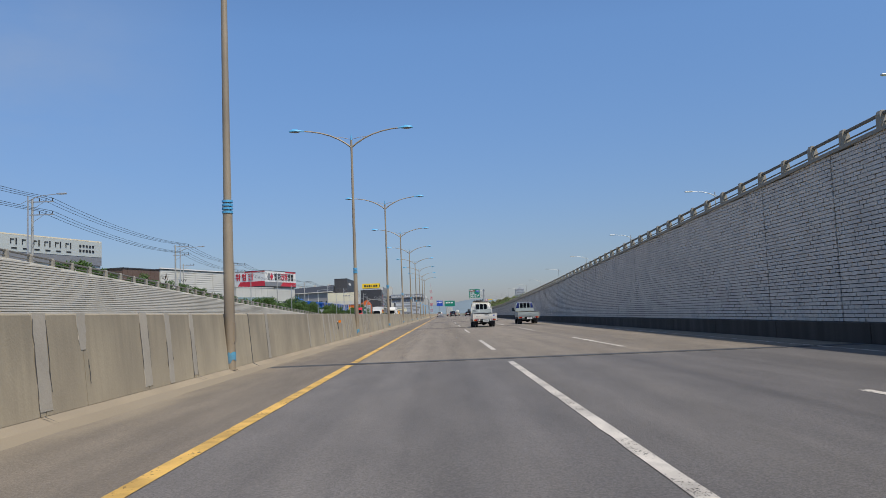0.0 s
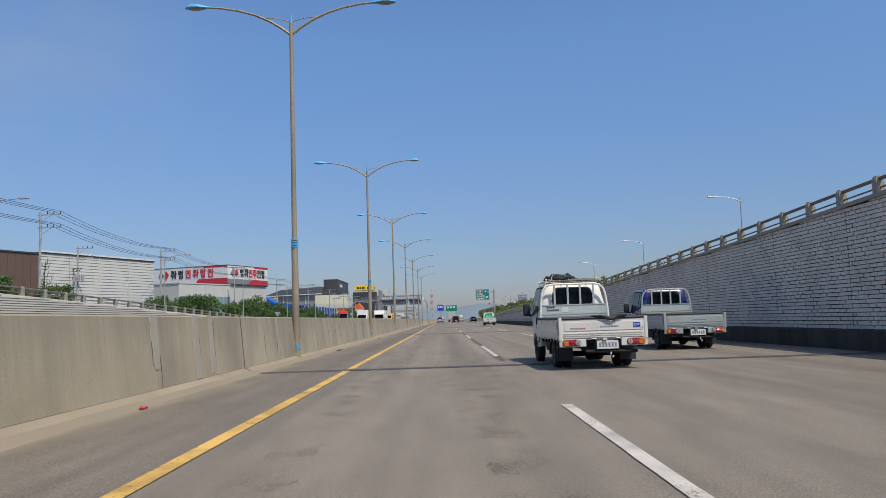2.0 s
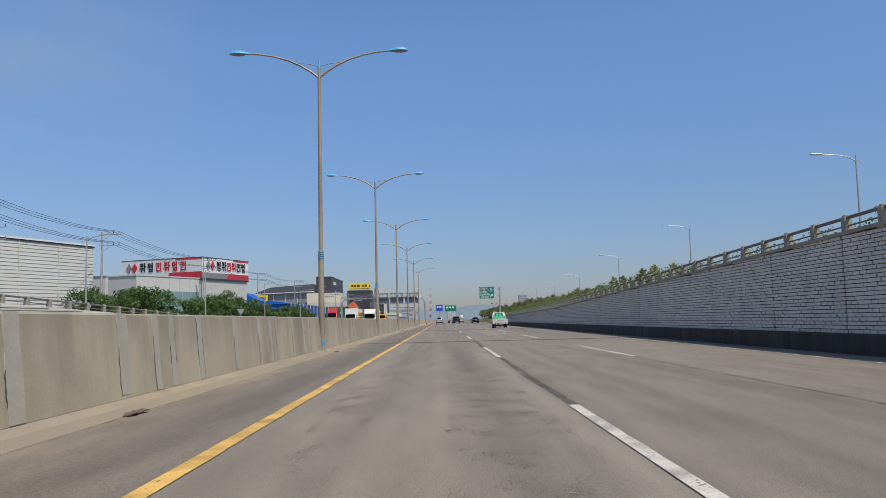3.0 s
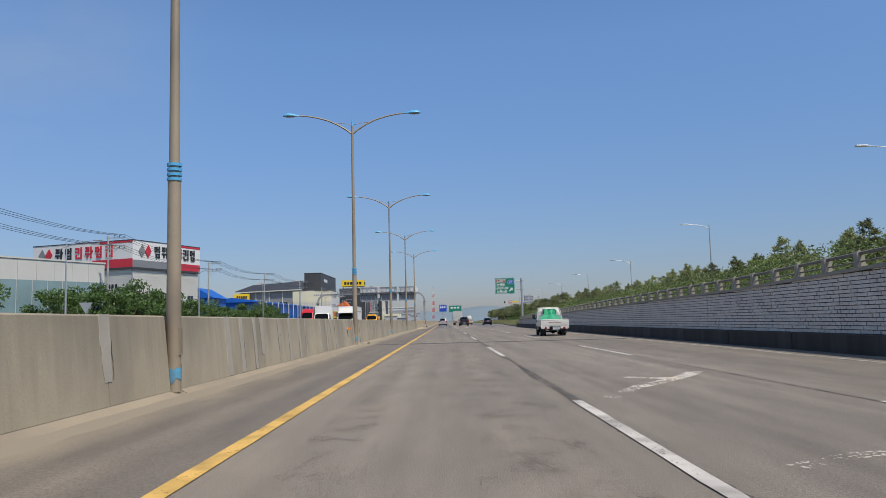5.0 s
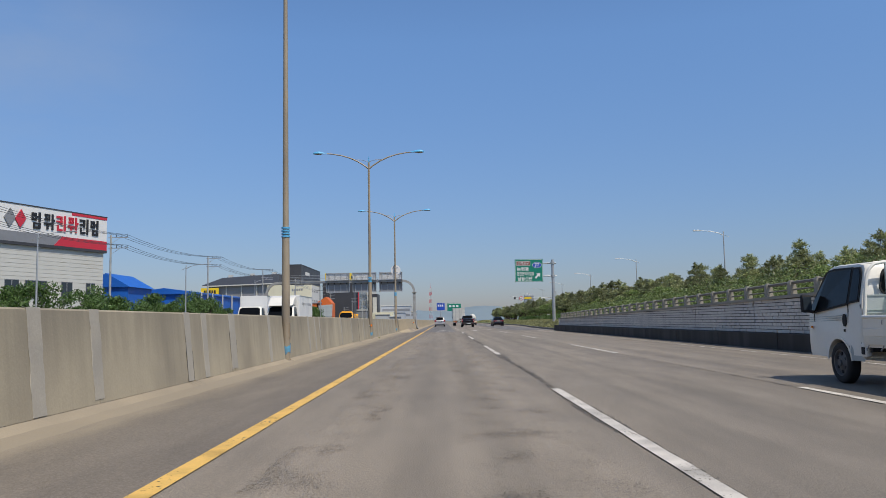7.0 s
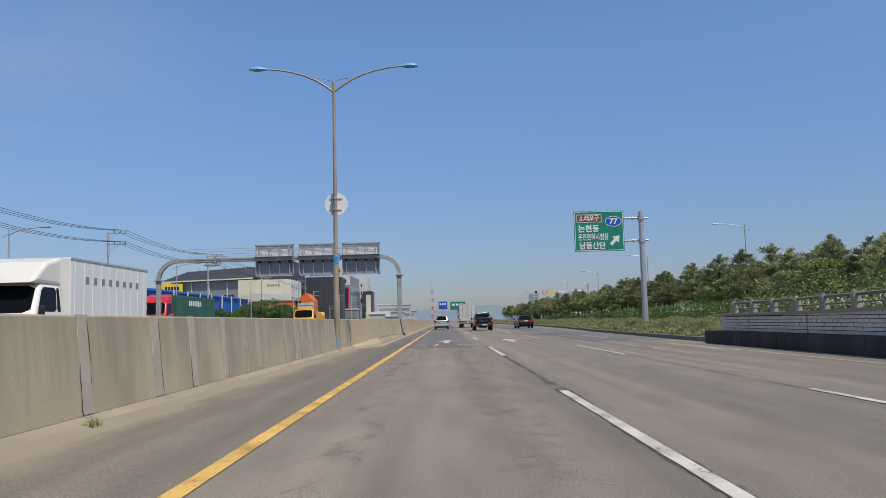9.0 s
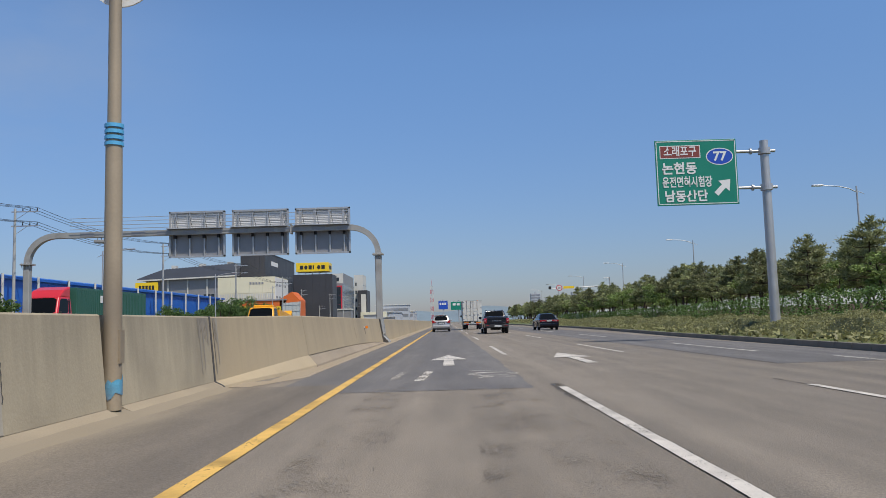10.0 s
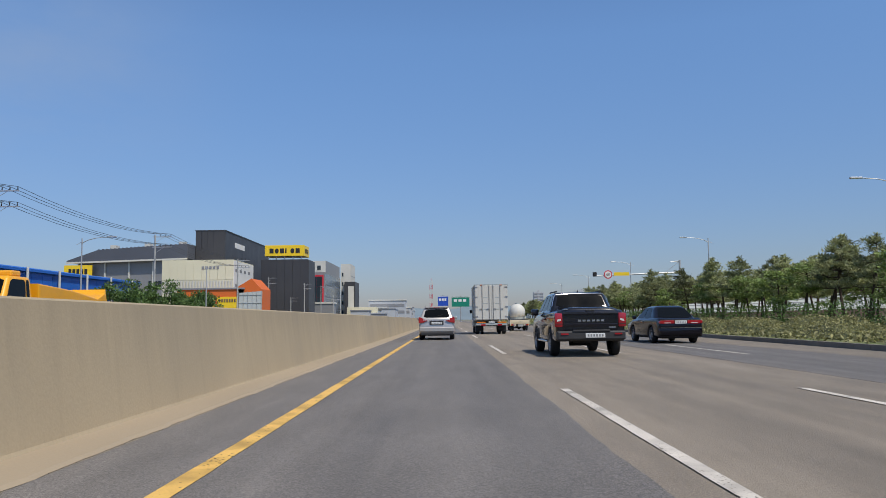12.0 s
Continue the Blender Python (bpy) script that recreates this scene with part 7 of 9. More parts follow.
def greenhouse(ob, name, yb0, yb1, zb, wb, yr0, yr1, zr, wr, paint, bevel=0.06, side=((0.06, 0.46), (0.5, 0.94)), rear=(0.1, 0.9, 0.12, 0.9), front=True, glass=GLASS):
    bm = bmesh.new()
    b = [bm.verts.new(p) for p in ((-wb, yb0, zb), (wb, yb0, zb), (wb, yb1, zb), (-wb, yb1, zb))]
    mid = [bm.verts.new(p) for p in ((-wr, yr0, zr), (wr, yr0, zr), (wr, yr1, zr), (-wr, yr1, zr))]
    bm.faces.new(b[::-1])
    bm.faces.new(mid)
    for i in range(4):
        bm.faces.new((b[i], b[(i + 1) % 4], mid[(i + 1) % 4], mid[i]))
    bmesh.ops.bevel(bm, geom=[e for e in bm.edges if any(v in mid for v in e.verts)], offset=bevel, segments=4, affect="EDGES", profile=0.5)
    g = part(name, bm, paint, ob, "", True)
    c = [(-wb, yb0, zb), (wb, yb0, zb), (wb, yb1, zb), (-wb, yb1, zb)]
    d = [(-wr, yr0, zr), (wr, yr0, zr), (wr, yr1, zr), (-wr, yr1, zr)]
    part("rear_window", slab(c[0], c[1], d[1], d[0], *rear), glass, g)
    for u0, u1 in side:
        part("side_window", slab(c[3], c[0], d[0], d[3], 1 - u1, 1 - u0, 0.1, 0.88), glass, g)
        part("side_window", slab(c[1], c[2], d[2], d[1], u0, u1, 0.1, 0.88), glass, g)
    if front:
        part("windscreen", slab(c[2], c[3], d[3], d[2], 0.06, 0.94, 0.06, 0.92), glass, g)
    return g

def plate(ob, x, y, z, w=0.52, h=0.12, face=-1):
    p = part("number_plate", B(x - w / 2, x + w / 2, y - 0.012, y + 0.004, z - h / 2, z + h / 2, bevel=0.003), PLATE, ob, "white number plate with plain dark bars")
    for i in range(6):
        u = x - w * 0.4 + i * w * 0.145
        part("plate_bar", B(u, u + w * 0.085, y - 0.016, y - 0.012, z - h * 0.26, z + h * 0.26), GREYP, p)

def mirrors(ob, x, y, z, m, s=1.0):
    for d in (-1, 1):
        part("mirror", B(d * x - 0.1 * s, d * x + 0.1 * s, y - 0.05, y + 0.06, z - 0.07 * s, z + 0.1 * s, bevel=0.048), m, ob, "", True)

def sport_utility():
    ob = root("suv", "silver family estate wagon driving ahead in the inner lane", "car", pose(-0.54, 281.25, 0))
    ws = ((0.98, 0.36), (3.68, 0.36))
    top = [(4.66, 0.3), (4.68, 0.6), (4.6, 0.86), (4.3, 0.98), (3.5, 1.06), (0.16, 1.12), (0.06, 1.06), (0.02, 0.8), (0.0, 0.62), (0.0, 0.42), (0.06, 0.3)]
    body = part("body", tapered(PR(with_arches(0.3, ws, 0.1, 4.6) + top[:-1], -0.94, 0.94, axis="x", bevel=0.08), 0, 4.68, 0.07), SILVER, ob, "", True)
    g = greenhouse(ob, "cabin", 0.1, 3.55, 1.08, 0.88, 0.42, 2.7, 1.7, 0.66, SILVER, 0.08, ((0.08, 0.32), (0.35, 0.62), (0.65, 0.92)), (0.1, 0.9, 0.12, 0.8))
    part("spoiler", B(-0.6, 0.6, 0.3, 0.6, 1.66, 1.72, bevel=0.02), SILVER, ob)
    for s in (-1, 1):
        part("roof_rail", R((s * 0.6, 0.7, 1.75), (s * 0.6, 2.6, 1.75), 0.02), CHROME, ob)
        part("tail_light", PR([(s * 0.48, 1.0), (s * 0.7, 0.9), (s * 0.93, 0.88), (s * 0.94, 1.1), (s * 0.9, 1.2), (s * 0.7, 1.12)], -0.03, 0.16, axis="y", bevel=0.012), REDL, ob)
        part("lamp_clear", B(min(s * 0.56, s * 0.7), max(s * 0.56, s * 0.7), -0.034, 0, 1.02, 1.06), CLEARL, ob)
        part("reflector", B(min(s * 0.66, s * 0.86), max(s * 0.66, s * 0.86), -0.03, 0.02, 0.52, 0.58, bevel=0.01), REDL, ob)
        part("exhaust", R((s * 0.5, -0.02, 0.27), (s * 0.5, 0.2, 0.27), 0.035), CHROME, ob)
    part("bumper", B(-0.9, 0.9, -0.05, 0.12, 0.42, 0.66, bevel=0.04), SILVER, ob)
    part("lower_bumper", B(-0.84, 0.84, -0.04, 0.14, 0.26, 0.42, bevel=0.03), PLASTIC, ob)
    part("plate_recess", B(-0.36, 0.36, -0.012, 0.03, 0.78, 0.98, bevel=0.01), PLASTIC, ob)
    part("trim", B(-0.38, 0.38, -0.03, 0.0, 0.98, 1.02, bevel=0.005), CHROME, ob)
    plate(ob, 0, -0.016, 0.87)
    part("wiper", R((-0.05, 0.14, 1.22), (0.35, 0.2, 1.3), 0.01), DARK, ob)
    part("brake_light", B(-0.16, 0.16, 0.29, 0.31, 1.67, 1.69), REDL, ob)
    # black underbody box, added also to put shade into the open wheel arches
    part("underbody", B(-0.72, 0.72, 0.15, 4.4, 0.22, 0.5), DARK, ob)
    mirrors(ob, 1.02, 3.0, 1.12, SILVER)
    for x in (-0.81, 0.81):
        for y, r in ws:
            wheel(ob, x, y, r, 0.23)
    return ob
sport_utility()

def pickup():
    ob = root("pickup", "black double-cab pickup with a domed bed lid in the second lane", "car", pose(3.83, 261.65, 0, 0, 0, 0.6))
    ws = ((1.08, 0.38), (4.15, 0.38))
    top = [(5.1, 0.36), (5.12, 0.7), (5.05, 1.0), (4.3, 1.14), (3.9, 1.18), (0.12, 1.26), (0.03, 1.2), (0.0, 0.9), (0.0, 0.62)]
    part("body", tapered(PR(with_arches(0.42, ws, 0.06, 5.0) + top, -0.955, 0.955, axis="x", bevel=0.07), 0, 5.12, 0.03, 0.7), BLACKP, ob, "", True)
    greenhouse(ob, "cabin", 1.3, 4.15, 1.2, 0.9, 1.62, 3.15, 1.79, 0.7, BLACKP, 0.1, ((0.06, 0.3), (0.34, 0.64), (0.68, 0.94)), (0.07, 0.93, 0.3, 0.88))
    bm = bmesh.new()
    g = []
    for y, zc, hw in ((0.02, 1.2, 0.86), (0.03, 1.27, 0.875), (0.07, 1.315, 0.88), (0.14, 1.335, 0.88), (0.2, 1.325, 0.88), (0.6, 1.36, 0.87), (1.0, 1.395, 0.86), (1.4, 1.42, 0.85)):
        g.append([bm.verts.new((u * hw, y + 0.05 * abs(u) ** 4, 1.16 + (zc - 1.16) * (1 - abs(u) ** 7))) for u in [-1 + 2 * k / 16 for k in range(17)]])
    for p, q in zip(g, g[1:]):
        for k in range(16):
            bm.faces.new((p[k], p[k + 1], q[k + 1], q[k]))
    lid = part("bed_cover", bm, BLACKP, ob, "glossy black domed bed lid", True)
    part("lid_handle", B(-0.12, 0.12, -0.005, 0.03, 1.235, 1.265, bevel=0.008), PLASTIC, lid)
    part("lid_badge", B(-0.72, -0.6, 0.012, 0.03, 1.27, 1.29), CHROME, lid)
    for q in (-1, 1):
        part("window_trim", tube(bmesh.new(), [(q * 0.83, 1.38, 1.38), (q * 0.75, 1.52, 1.66), (q * 0.67, 1.58, 1.735), (0, 1.59, 1.75)], 0.01, 6), CHROME, ob, "", True)
    t = part("tailgate", B(-0.74, 0.74, -0.025, 0.03, 0.72, 1.22, bevel=0.02), BLACKP, ob)
    part("tailgate_lip", B(-0.74, 0.74, -0.04, 0.02, 1.13, 1.19, bevel=0.018), BLACKP, t)
    part("tailgate_crease", PR([(-0.025, 0.9), (-0.045, 0.88), (-0.025, 0.8)], -0.72, 0.72, axis="x"), BLACKP, t)
    for i in range(6):
        part("letter_block", B(-0.34 + 0.125 * i, -0.26 + 0.125 * i, -0.032, -0.02, 0.95, 1.0), CHROME, t)
    part("letter_block", B(0.5, 0.68, -0.032, -0.02, 0.78, 0.81), CHROME, t)
    for s in (-1, 1):
        part("tail_light", B(min(s * 0.75, s * 0.965), max(s * 0.75, s * 0.965), -0.03, 0.2, 0.8, 1.18, bevel=0.035), REDL, ob, "", True)
        part("lamp_clear", PR([(s * 0.79, 0.98), (s * 0.91, 0.95), (s * 0.9, 1.01), (s * 0.8, 1.03)], -0.036, 0, axis="y"), CLEARL, ob)
        part("lamp_gap", B(min(s * 0.77, s * 0.95), max(s * 0.77, s * 0.95), -0.034, 0, 0.88, 0.9), DARK, ob)
        part("bumper_reflector", B(min(s * 0.62, s * 0.82), max(s * 0.62, s * 0.82), -0.14, -0.1, 0.6, 0.64), REDL, ob)
        part("roof_rail", R((s * 0.64, 1.7, 1.82), (s * 0.64, 3.0, 1.82), 0.022), PLASTIC, ob)
        part("side_step", B(min(s * 0.82, s * 0.98), max(s * 0.82, s * 0.98), 1.6, 3.6, 0.36, 0.42, bevel=0.02), CHROME, ob)
        part("door_handle", B(min(s * 0.94, s * 0.975), max(s * 0.94, s * 0.975), 2.0, 2.2, 1.0, 1.04), BLACKP, ob)
    b = part("bumper", B(-0.92, 0.92, -0.12, 0.1, 0.46, 0.7, bevel=0.04), PLASTIC, ob)
    part("bumper_step", B(-0.5, 0.5, -0.14, 0.0, 0.68, 0.73, bevel=0.01), PLASTIC, b)
    plate(ob, 0.1, -0.126, 0.58)
    part("diff", R((-0.4, 1.08, 0.36), (0.4, 1.08, 0.36), 0.09), DARK, ob)
    part("silencer", R((0.15, 0.3, 0.36), (0.15, 1.0, 0.36), 0.1), DARK, ob)
    part("spare_wheel", R((-0.05, 0.62, 0.36), (-0.05, 0.62, 0.5), 0.33, n=24), TYRE, ob)
    # underbody doubles as painted shade behind the wheels
    part("underbody", B(-0.7, 0.7, 0.15, 4.8, 0.42, 0.6), DARK, ob)
    part("antenna", R((0, 1.9, 1.78), (0, 1.8, 1.87), 0.02, 0.006), BLACKP, ob)
    mirrors(ob, 1.06, 3.5, 1.22, BLACKP, 1.2)
    for x in (-0.84, 0.84):
        for y, r in ws:
            wheel(ob, x, y, r, 0.26, RIM, 6)
    return ob
pickup()

def sedan():
    ob = root("sedan", "dark navy executive saloon in the outer lane", "car", pose(9.15, 271.35, 0, 0, 0, 1.5))
    ws = ((1.05, 0.33), (3.8, 0.33))
    top = [(4.86, 0.28), (4.9, 0.55), (4.8, 0.76), (3.85, 0.95), (1.0, 1.0), (0.4, 1.0), (0.16, 0.98), (0.06, 0.92), (0.01, 0.78), (0.0, 0.66), (0.03, 0.5)]
    part("body", tapered(PR(with_arches(0.26, ws, 0.08, 4.8) + top, -0.925, 0.925, axis="x", bevel=0.09), 0, 4.9, 0.09, 0.55), NAVY, ob, "", True)
    greenhouse(ob, "cabin", 0.5, 3.9, 0.95, 0.84, 1.42, 2.7, 1.5, 0.6, NAVY, 0.2, ((0.24, 0.52), (0.55, 0.84)), (0.07, 0.93, 0.12, 0.86))
    for s in (-1, 1):
        part("tail_light", PR([(s * 0.26, 0.79), (s * 0.6, 0.77), (s * 0.84, 0.79), (s * 0.86, 0.85), (s * 0.82, 0.9), (s * 0.5, 0.91), (s * 0.26, 0.91)], -0.012, 0.16, axis="y", bevel=0.012), REDL, ob)
        part("lamp_clear", B(min(s * 0.4, s * 0.66), max(s * 0.4, s * 0.66), -0.018, 0.0, 0.8, 0.825), CLEARL, ob)
        part("door_handle", B(min(s * 0.92, s * 0.94), max(s * 0.92, s * 0.94), 2.2, 2.38, 0.84, 0.88), CHROME, ob)
    part("boot_trim", B(-0.8, 0.8, -0.006, 0.06, 0.915, 0.93), CHROME, ob)
    plate(ob, 0, -0.014, 0.84, 0.46, 0.12)
    part("bumper", tapered(B(-0.9, 0.9, -0.05, 0.3, 0.32, 0.64, bevel=0.08), -0.05, 4.9, 0.07), NAVY, ob, "", True)
    part("bumper_trim", B(-0.8, 0.8, -0.056, 0.0, 0.61, 0.625), CHROME, ob)
    # underbody, its black also serving as arch shade
    part("underbody", B(-0.7, 0.7, 0.15, 4.6, 0.2, 0.45), DARK, ob)
    mirrors(ob, 0.98, 3.2, 1.02, NAVY, 0.9)
    for x in (-0.8, 0.8):
        for y, r in ws:
            wheel(ob, x, y, r, 0.22, RIM, 7)
    return ob
sedan()

def cab(ob, y0, y1, zb, zbelt, zr, w, paint, wheel_y, wheel_r, front_slope=0.62):
    body = part("cab", PR(with_arches(zb, ((wheel_y, wheel_r),), y0, y1 - 0.1, 0.07) + [(y1, zb + 0.15), (y1 + 0.02, zbelt - 0.2), (y1 - 0.06, zbelt), (y0, zbelt)], -w, w, axis="x", bevel=0.09), paint, ob, "", True)
    g = greenhouse(ob, "cab_top", y0, y1 - 0.07, zbelt - 0.02, w - 0.01, y0 + 0.05, y1 - front_slope, zr, w - 0.13, paint, 0.13, ((0.12, 0.24), (0.27, 0.9)), (0.2, 0.8, 0.36, 0.84))
    for s in (-1, 1):
        part("door_seam", PR([(y0 + 0.42, zb + 0.12), (y0 + 0.43, zb + 0.12), (y0 + 0.43, zbelt), (y0 + 0.42, zbelt)], s * w - 0.004, s * w + 0.003, axis="x"), DARK, body)
        part("door_handle", B(min(s * w, s * (w + 0.02)), max(s * w, s * (w + 0.02)), y0 + 0.48, y0 + 0.6, zbelt - 0.26, zbelt - 0.08, bevel=0.05), DARK, body, "black oval door handle")
        part("indicator", B(min(s * w, s * (w + 0.015)), max(s * w, s * (w + 0.015)), y1 - 0.3, y1 - 0.2, zbelt - 0.3, zbelt - 0.25, bevel=0.005), ORANGEL, body)
        part("side_stripe", B(min(s * w, s * (w + 0.004)), max(s * w, s * (w + 0.004)), y0 + 0.75, y1 - 0.12, zbelt - 0.22, zbelt - 0.19), GREYP, body)
        part("mirror_arm", R((s * (w - 0.05), y1 - 0.35, zbelt + 0.05), (s * (w + 0.09), y1 - 0.25, zbelt + 0.1), 0.016), DARK, body)
        mi = part("mirror", B(s * (w + 0.11) - 0.09, s * (w + 0.11) + 0.09, y1 - 0.3, y1 - 0.2, zbelt - 0.04, zbelt + 0.24, bevel=0.045), DARK, body, "", True)
        part("mirror_glass", B(s * (w + 0.11) - 0.07, s * (w + 0.11) + 0.07, y1 - 0.304, y1 - 0.3, zbelt + 0.03, zbelt + 0.19), GLASS, mi)
    part("bumper", B(-w, w, y1 - 0.08, y1 + 0.06, zb, zb + 0.2, bevel=0.03), PLASTIC, body)
    return body

def cab_half(z, y=3.5):
    """Half width of the small cab: upright to the waist, leaning in above it and towards the nose."""
    return 0.825 - 0.02 * max(0, 0.7 - z) - 0.155 * (max(0.0, z - 1.12) / 0.76) ** 1.25 - 0.115 * max(0.0, (y - 4.0) / 1.05) ** 2

def flank(poly, s, off, thick=0.012):
    """A plate cut to a (y, z) outline that follows the cab's flank."""
    bm = bmesh.new()
    a = [bm.verts.new((s * (cab_half(z, y) + off), y, z)) for y, z in poly]
    b = [bm.verts.new((s * (cab_half(z, y) + off - thick), y, z)) for y, z in poly]
    bm.faces.new(a), bm.faces.new(b[::-1])
    for i in range(len(poly)):
        j = (i + 1) % len(poly)
        bm.faces.new((a[i], a[j], b[j], b[i]))
    bmesh.ops.recalc_face_normals(bm, faces=bm.faces)
    return bm

def small_cab(ob, paint, yw, rw, second_door=False):
    """One-box cab over the front axle; local y forward."""
    prof = with_arches(0.4, ((yw, rw),), 2.97, 4.98, 0.06) + [(5.05, 0.46), (5.08, 0.62), (5.07, 0.95), (5.0, 1.1), (4.9, 1.2), (4.36, 1.8), (4.22, 1.875), (4.0, 1.9), (3.25, 1.89), (3.1, 1.86), (3.05, 1.8), (2.99, 1.3), (2.97, 1.1)]
    bm = bmesh.new()
    rings = []
    for u in (-1.0, -0.985, -0.93, -0.8, 0.8, 0.93, 0.985, 1.0):
        e = {1.0: 0.07, 0.985: 0.028, 0.93: 0.006, 0.8: 0.0}[abs(u)]
        cy, cz = 4.0, 1.1
        rings.append([bm.verts.new((u * cab_half(z, y), y + (cy - y) * e * (1 if z > 0.5 or y > 4.9 else 0) * 0.9, z + (cz - z) * e * (1 if z > 1.2 else 0))) for y, z in prof])
    k = len(prof)
    for a, b in zip(rings, rings[1:]):
        for i in range(k):
            bm.faces.new((a[i], a[(i + 1) % k], b[(i + 1) % k], b[i]))
    bm.faces.new(rings[0]), bm.faces.new(rings[-1][::-1])
    bmesh.ops.recalc_face_normals(bm, faces=bm.faces)
    body = part("cab", bm, paint, ob, "", True)
    for s in (-1, 1):
        door = [(3.45, 1.27), (4.6, 1.15), (4.84, 1.16), (4.8, 1.24), (4.34, 1.72), (4.22, 1.79), (4.05, 1.81), (3.45, 1.8)]
        quarter = [(3.12, 1.31), (3.37, 1.285), (3.37, 1.79), (3.22, 1.79), (3.15, 1.7)]
        for poly, nm in ((door, "door_window"), (quarter, "quarter_window")):
            cy, cz = sum(p[0] for p in poly) / len(poly), sum(p[1] for p in poly) / len(poly)
            part("window_rubber", flank([(y + (0.035 if y > cy else -0.035), z + (0.03 if z > cz else -0.03)) for y, z in poly], s, 0.004), DARK, body)
            part(nm, flank(poly, s, 0.009), GLASS, body)
        for y in (3.41, 4.66):
            part("door_seam", flank([(y, 0.5 if y < 4 else 0.98), (y + 0.012, 0.5 if y < 4 else 0.98), (y + 0.012, 1.24), (y, 1.24)], s, 0.003), DARK, body)
        if second_door:
            part("door_seam", flank([(3.03, 0.5), (3.04, 0.5), (3.04, 1.24), (3.03, 1.24)], s, 0.003), DARK, body)
        for z in (1.0, 1.035, 1.07):
            part("pinstripe", flank([(3.6, z), (4.95, z - 0.03), (4.95, z - 0.022), (3.6, z + 0.008)], s, 0.003), GREYB, body)
        part("door_handle", flank([(3.5 + 0.055 * math.cos(a), 1.0 + 0.1 * math.sin(a)) for a in [2 * math.pi * i / 14 for i in range(14)]], s, 0.014, 0.02), DARK, body, "black oval door handle")
        part("key_lock", flank([(3.5, 0.82), (3.54, 0.82), (3.54, 0.86), (3.5, 0.86)], s, 0.008), DARK, body)
        part("indicator", flank([(4.74, 0.86), (4.83, 0.86), (4.84, 0.9), (4.75, 0.9)], s, 0.014, 0.02), ORANGEL, body)
        part("arch_lip", flank([(yw + (rw + q) * math.cos(a), rw + (rw + q) * math.sin(a)) for q, rng in ((0.085, range(11)), (0.055, range(10, -1, -1))) for a in [0.12 + 2.9 * i / 10 for i in rng]], s, 0.012, 0.02), paint, body)
        part("mud_splash", flank([(yw - 0.45, 0.44), (yw - 0.36, 0.44), (yw - 0.38, 0.62), (yw - 0.44, 0.56)], s, 0.003), GREYB, body)
        part("sill", flank([(2.98, 0.38), (yw - rw - 0.08, 0.38), (yw - rw - 0.06, 0.46), (2.98, 0.46)], s, 0.004), GREYB, body)
        x = s * 0.9
        part("mirror_arm", tube(bmesh.new(), [(s * 0.8, 4.62, 1.14), (s * 0.86, 4.66, 1.16), (x, 4.68, 1.2)], [0.03, 0.024, 0.02], 8), DARK, body, "", True)
        shell = part("mirror", B(x - 0.095, x + 0.095, 4.61, 4.72, 1.13, 1.45, bevel=0.052), DARK, body, "black rounded mirror housing", True)
        part("mirror_glass", B(x - 0.07, x + 0.07, 4.602, 4.612, 1.18, 1.4, bevel=0.004), WINDOW, shell)
    for z0, z1, h, m in ((1.38, 1.8, 0.52, DARK), (1.405, 1.775, 0.495, GLASS)):
        poly = [(-h, z0 + 0.1), (-h + 0.03, z0 + 0.03), (-h + 0.1, z0), (h - 0.1, z0), (h - 0.03, z0 + 0.03), (h, z0 + 0.1), (h - 0.05, z1 - 0.1), (h - 0.09, z1 - 0.03), (h - 0.16, z1), (-h + 0.16, z1), (-h + 0.09, z1 - 0.03), (-h + 0.05, z1 - 0.1)]
        bm = PR(poly, 0, 0.02, axis="y")
        for v in bm.verts:
            v.co.y += 2.985 + 0.11 * (v.co.z - 1.3) - (0.014 if m is DARK else 0.02)
        part("rear_window", bm, m, body)
    bm = PR([(-0.7, 1.2), (0.7, 1.2), (0.6, 1.78), (-0.6, 1.78)], 0, 0.02, axis="y")
    for v in bm.verts:
        v.co.y += 4.9 - 0.9 * (v.co.z - 1.2) + 0.01
    part("windscreen", bm, GLASS, body)
    part("roof_gutter", tube(bmesh.new(), [(-0.63, 3.14, 1.86), (-0.5, 3.1, 1.885), (0.5, 3.1, 1.885), (0.63, 3.14, 1.86)], 0.015, 6), paint, body, "", True)
    part("bumper", B(-0.66, 0.66, 4.98, 5.12, 0.4, 0.62, bevel=0.05), PLASTIC, body)
    return body

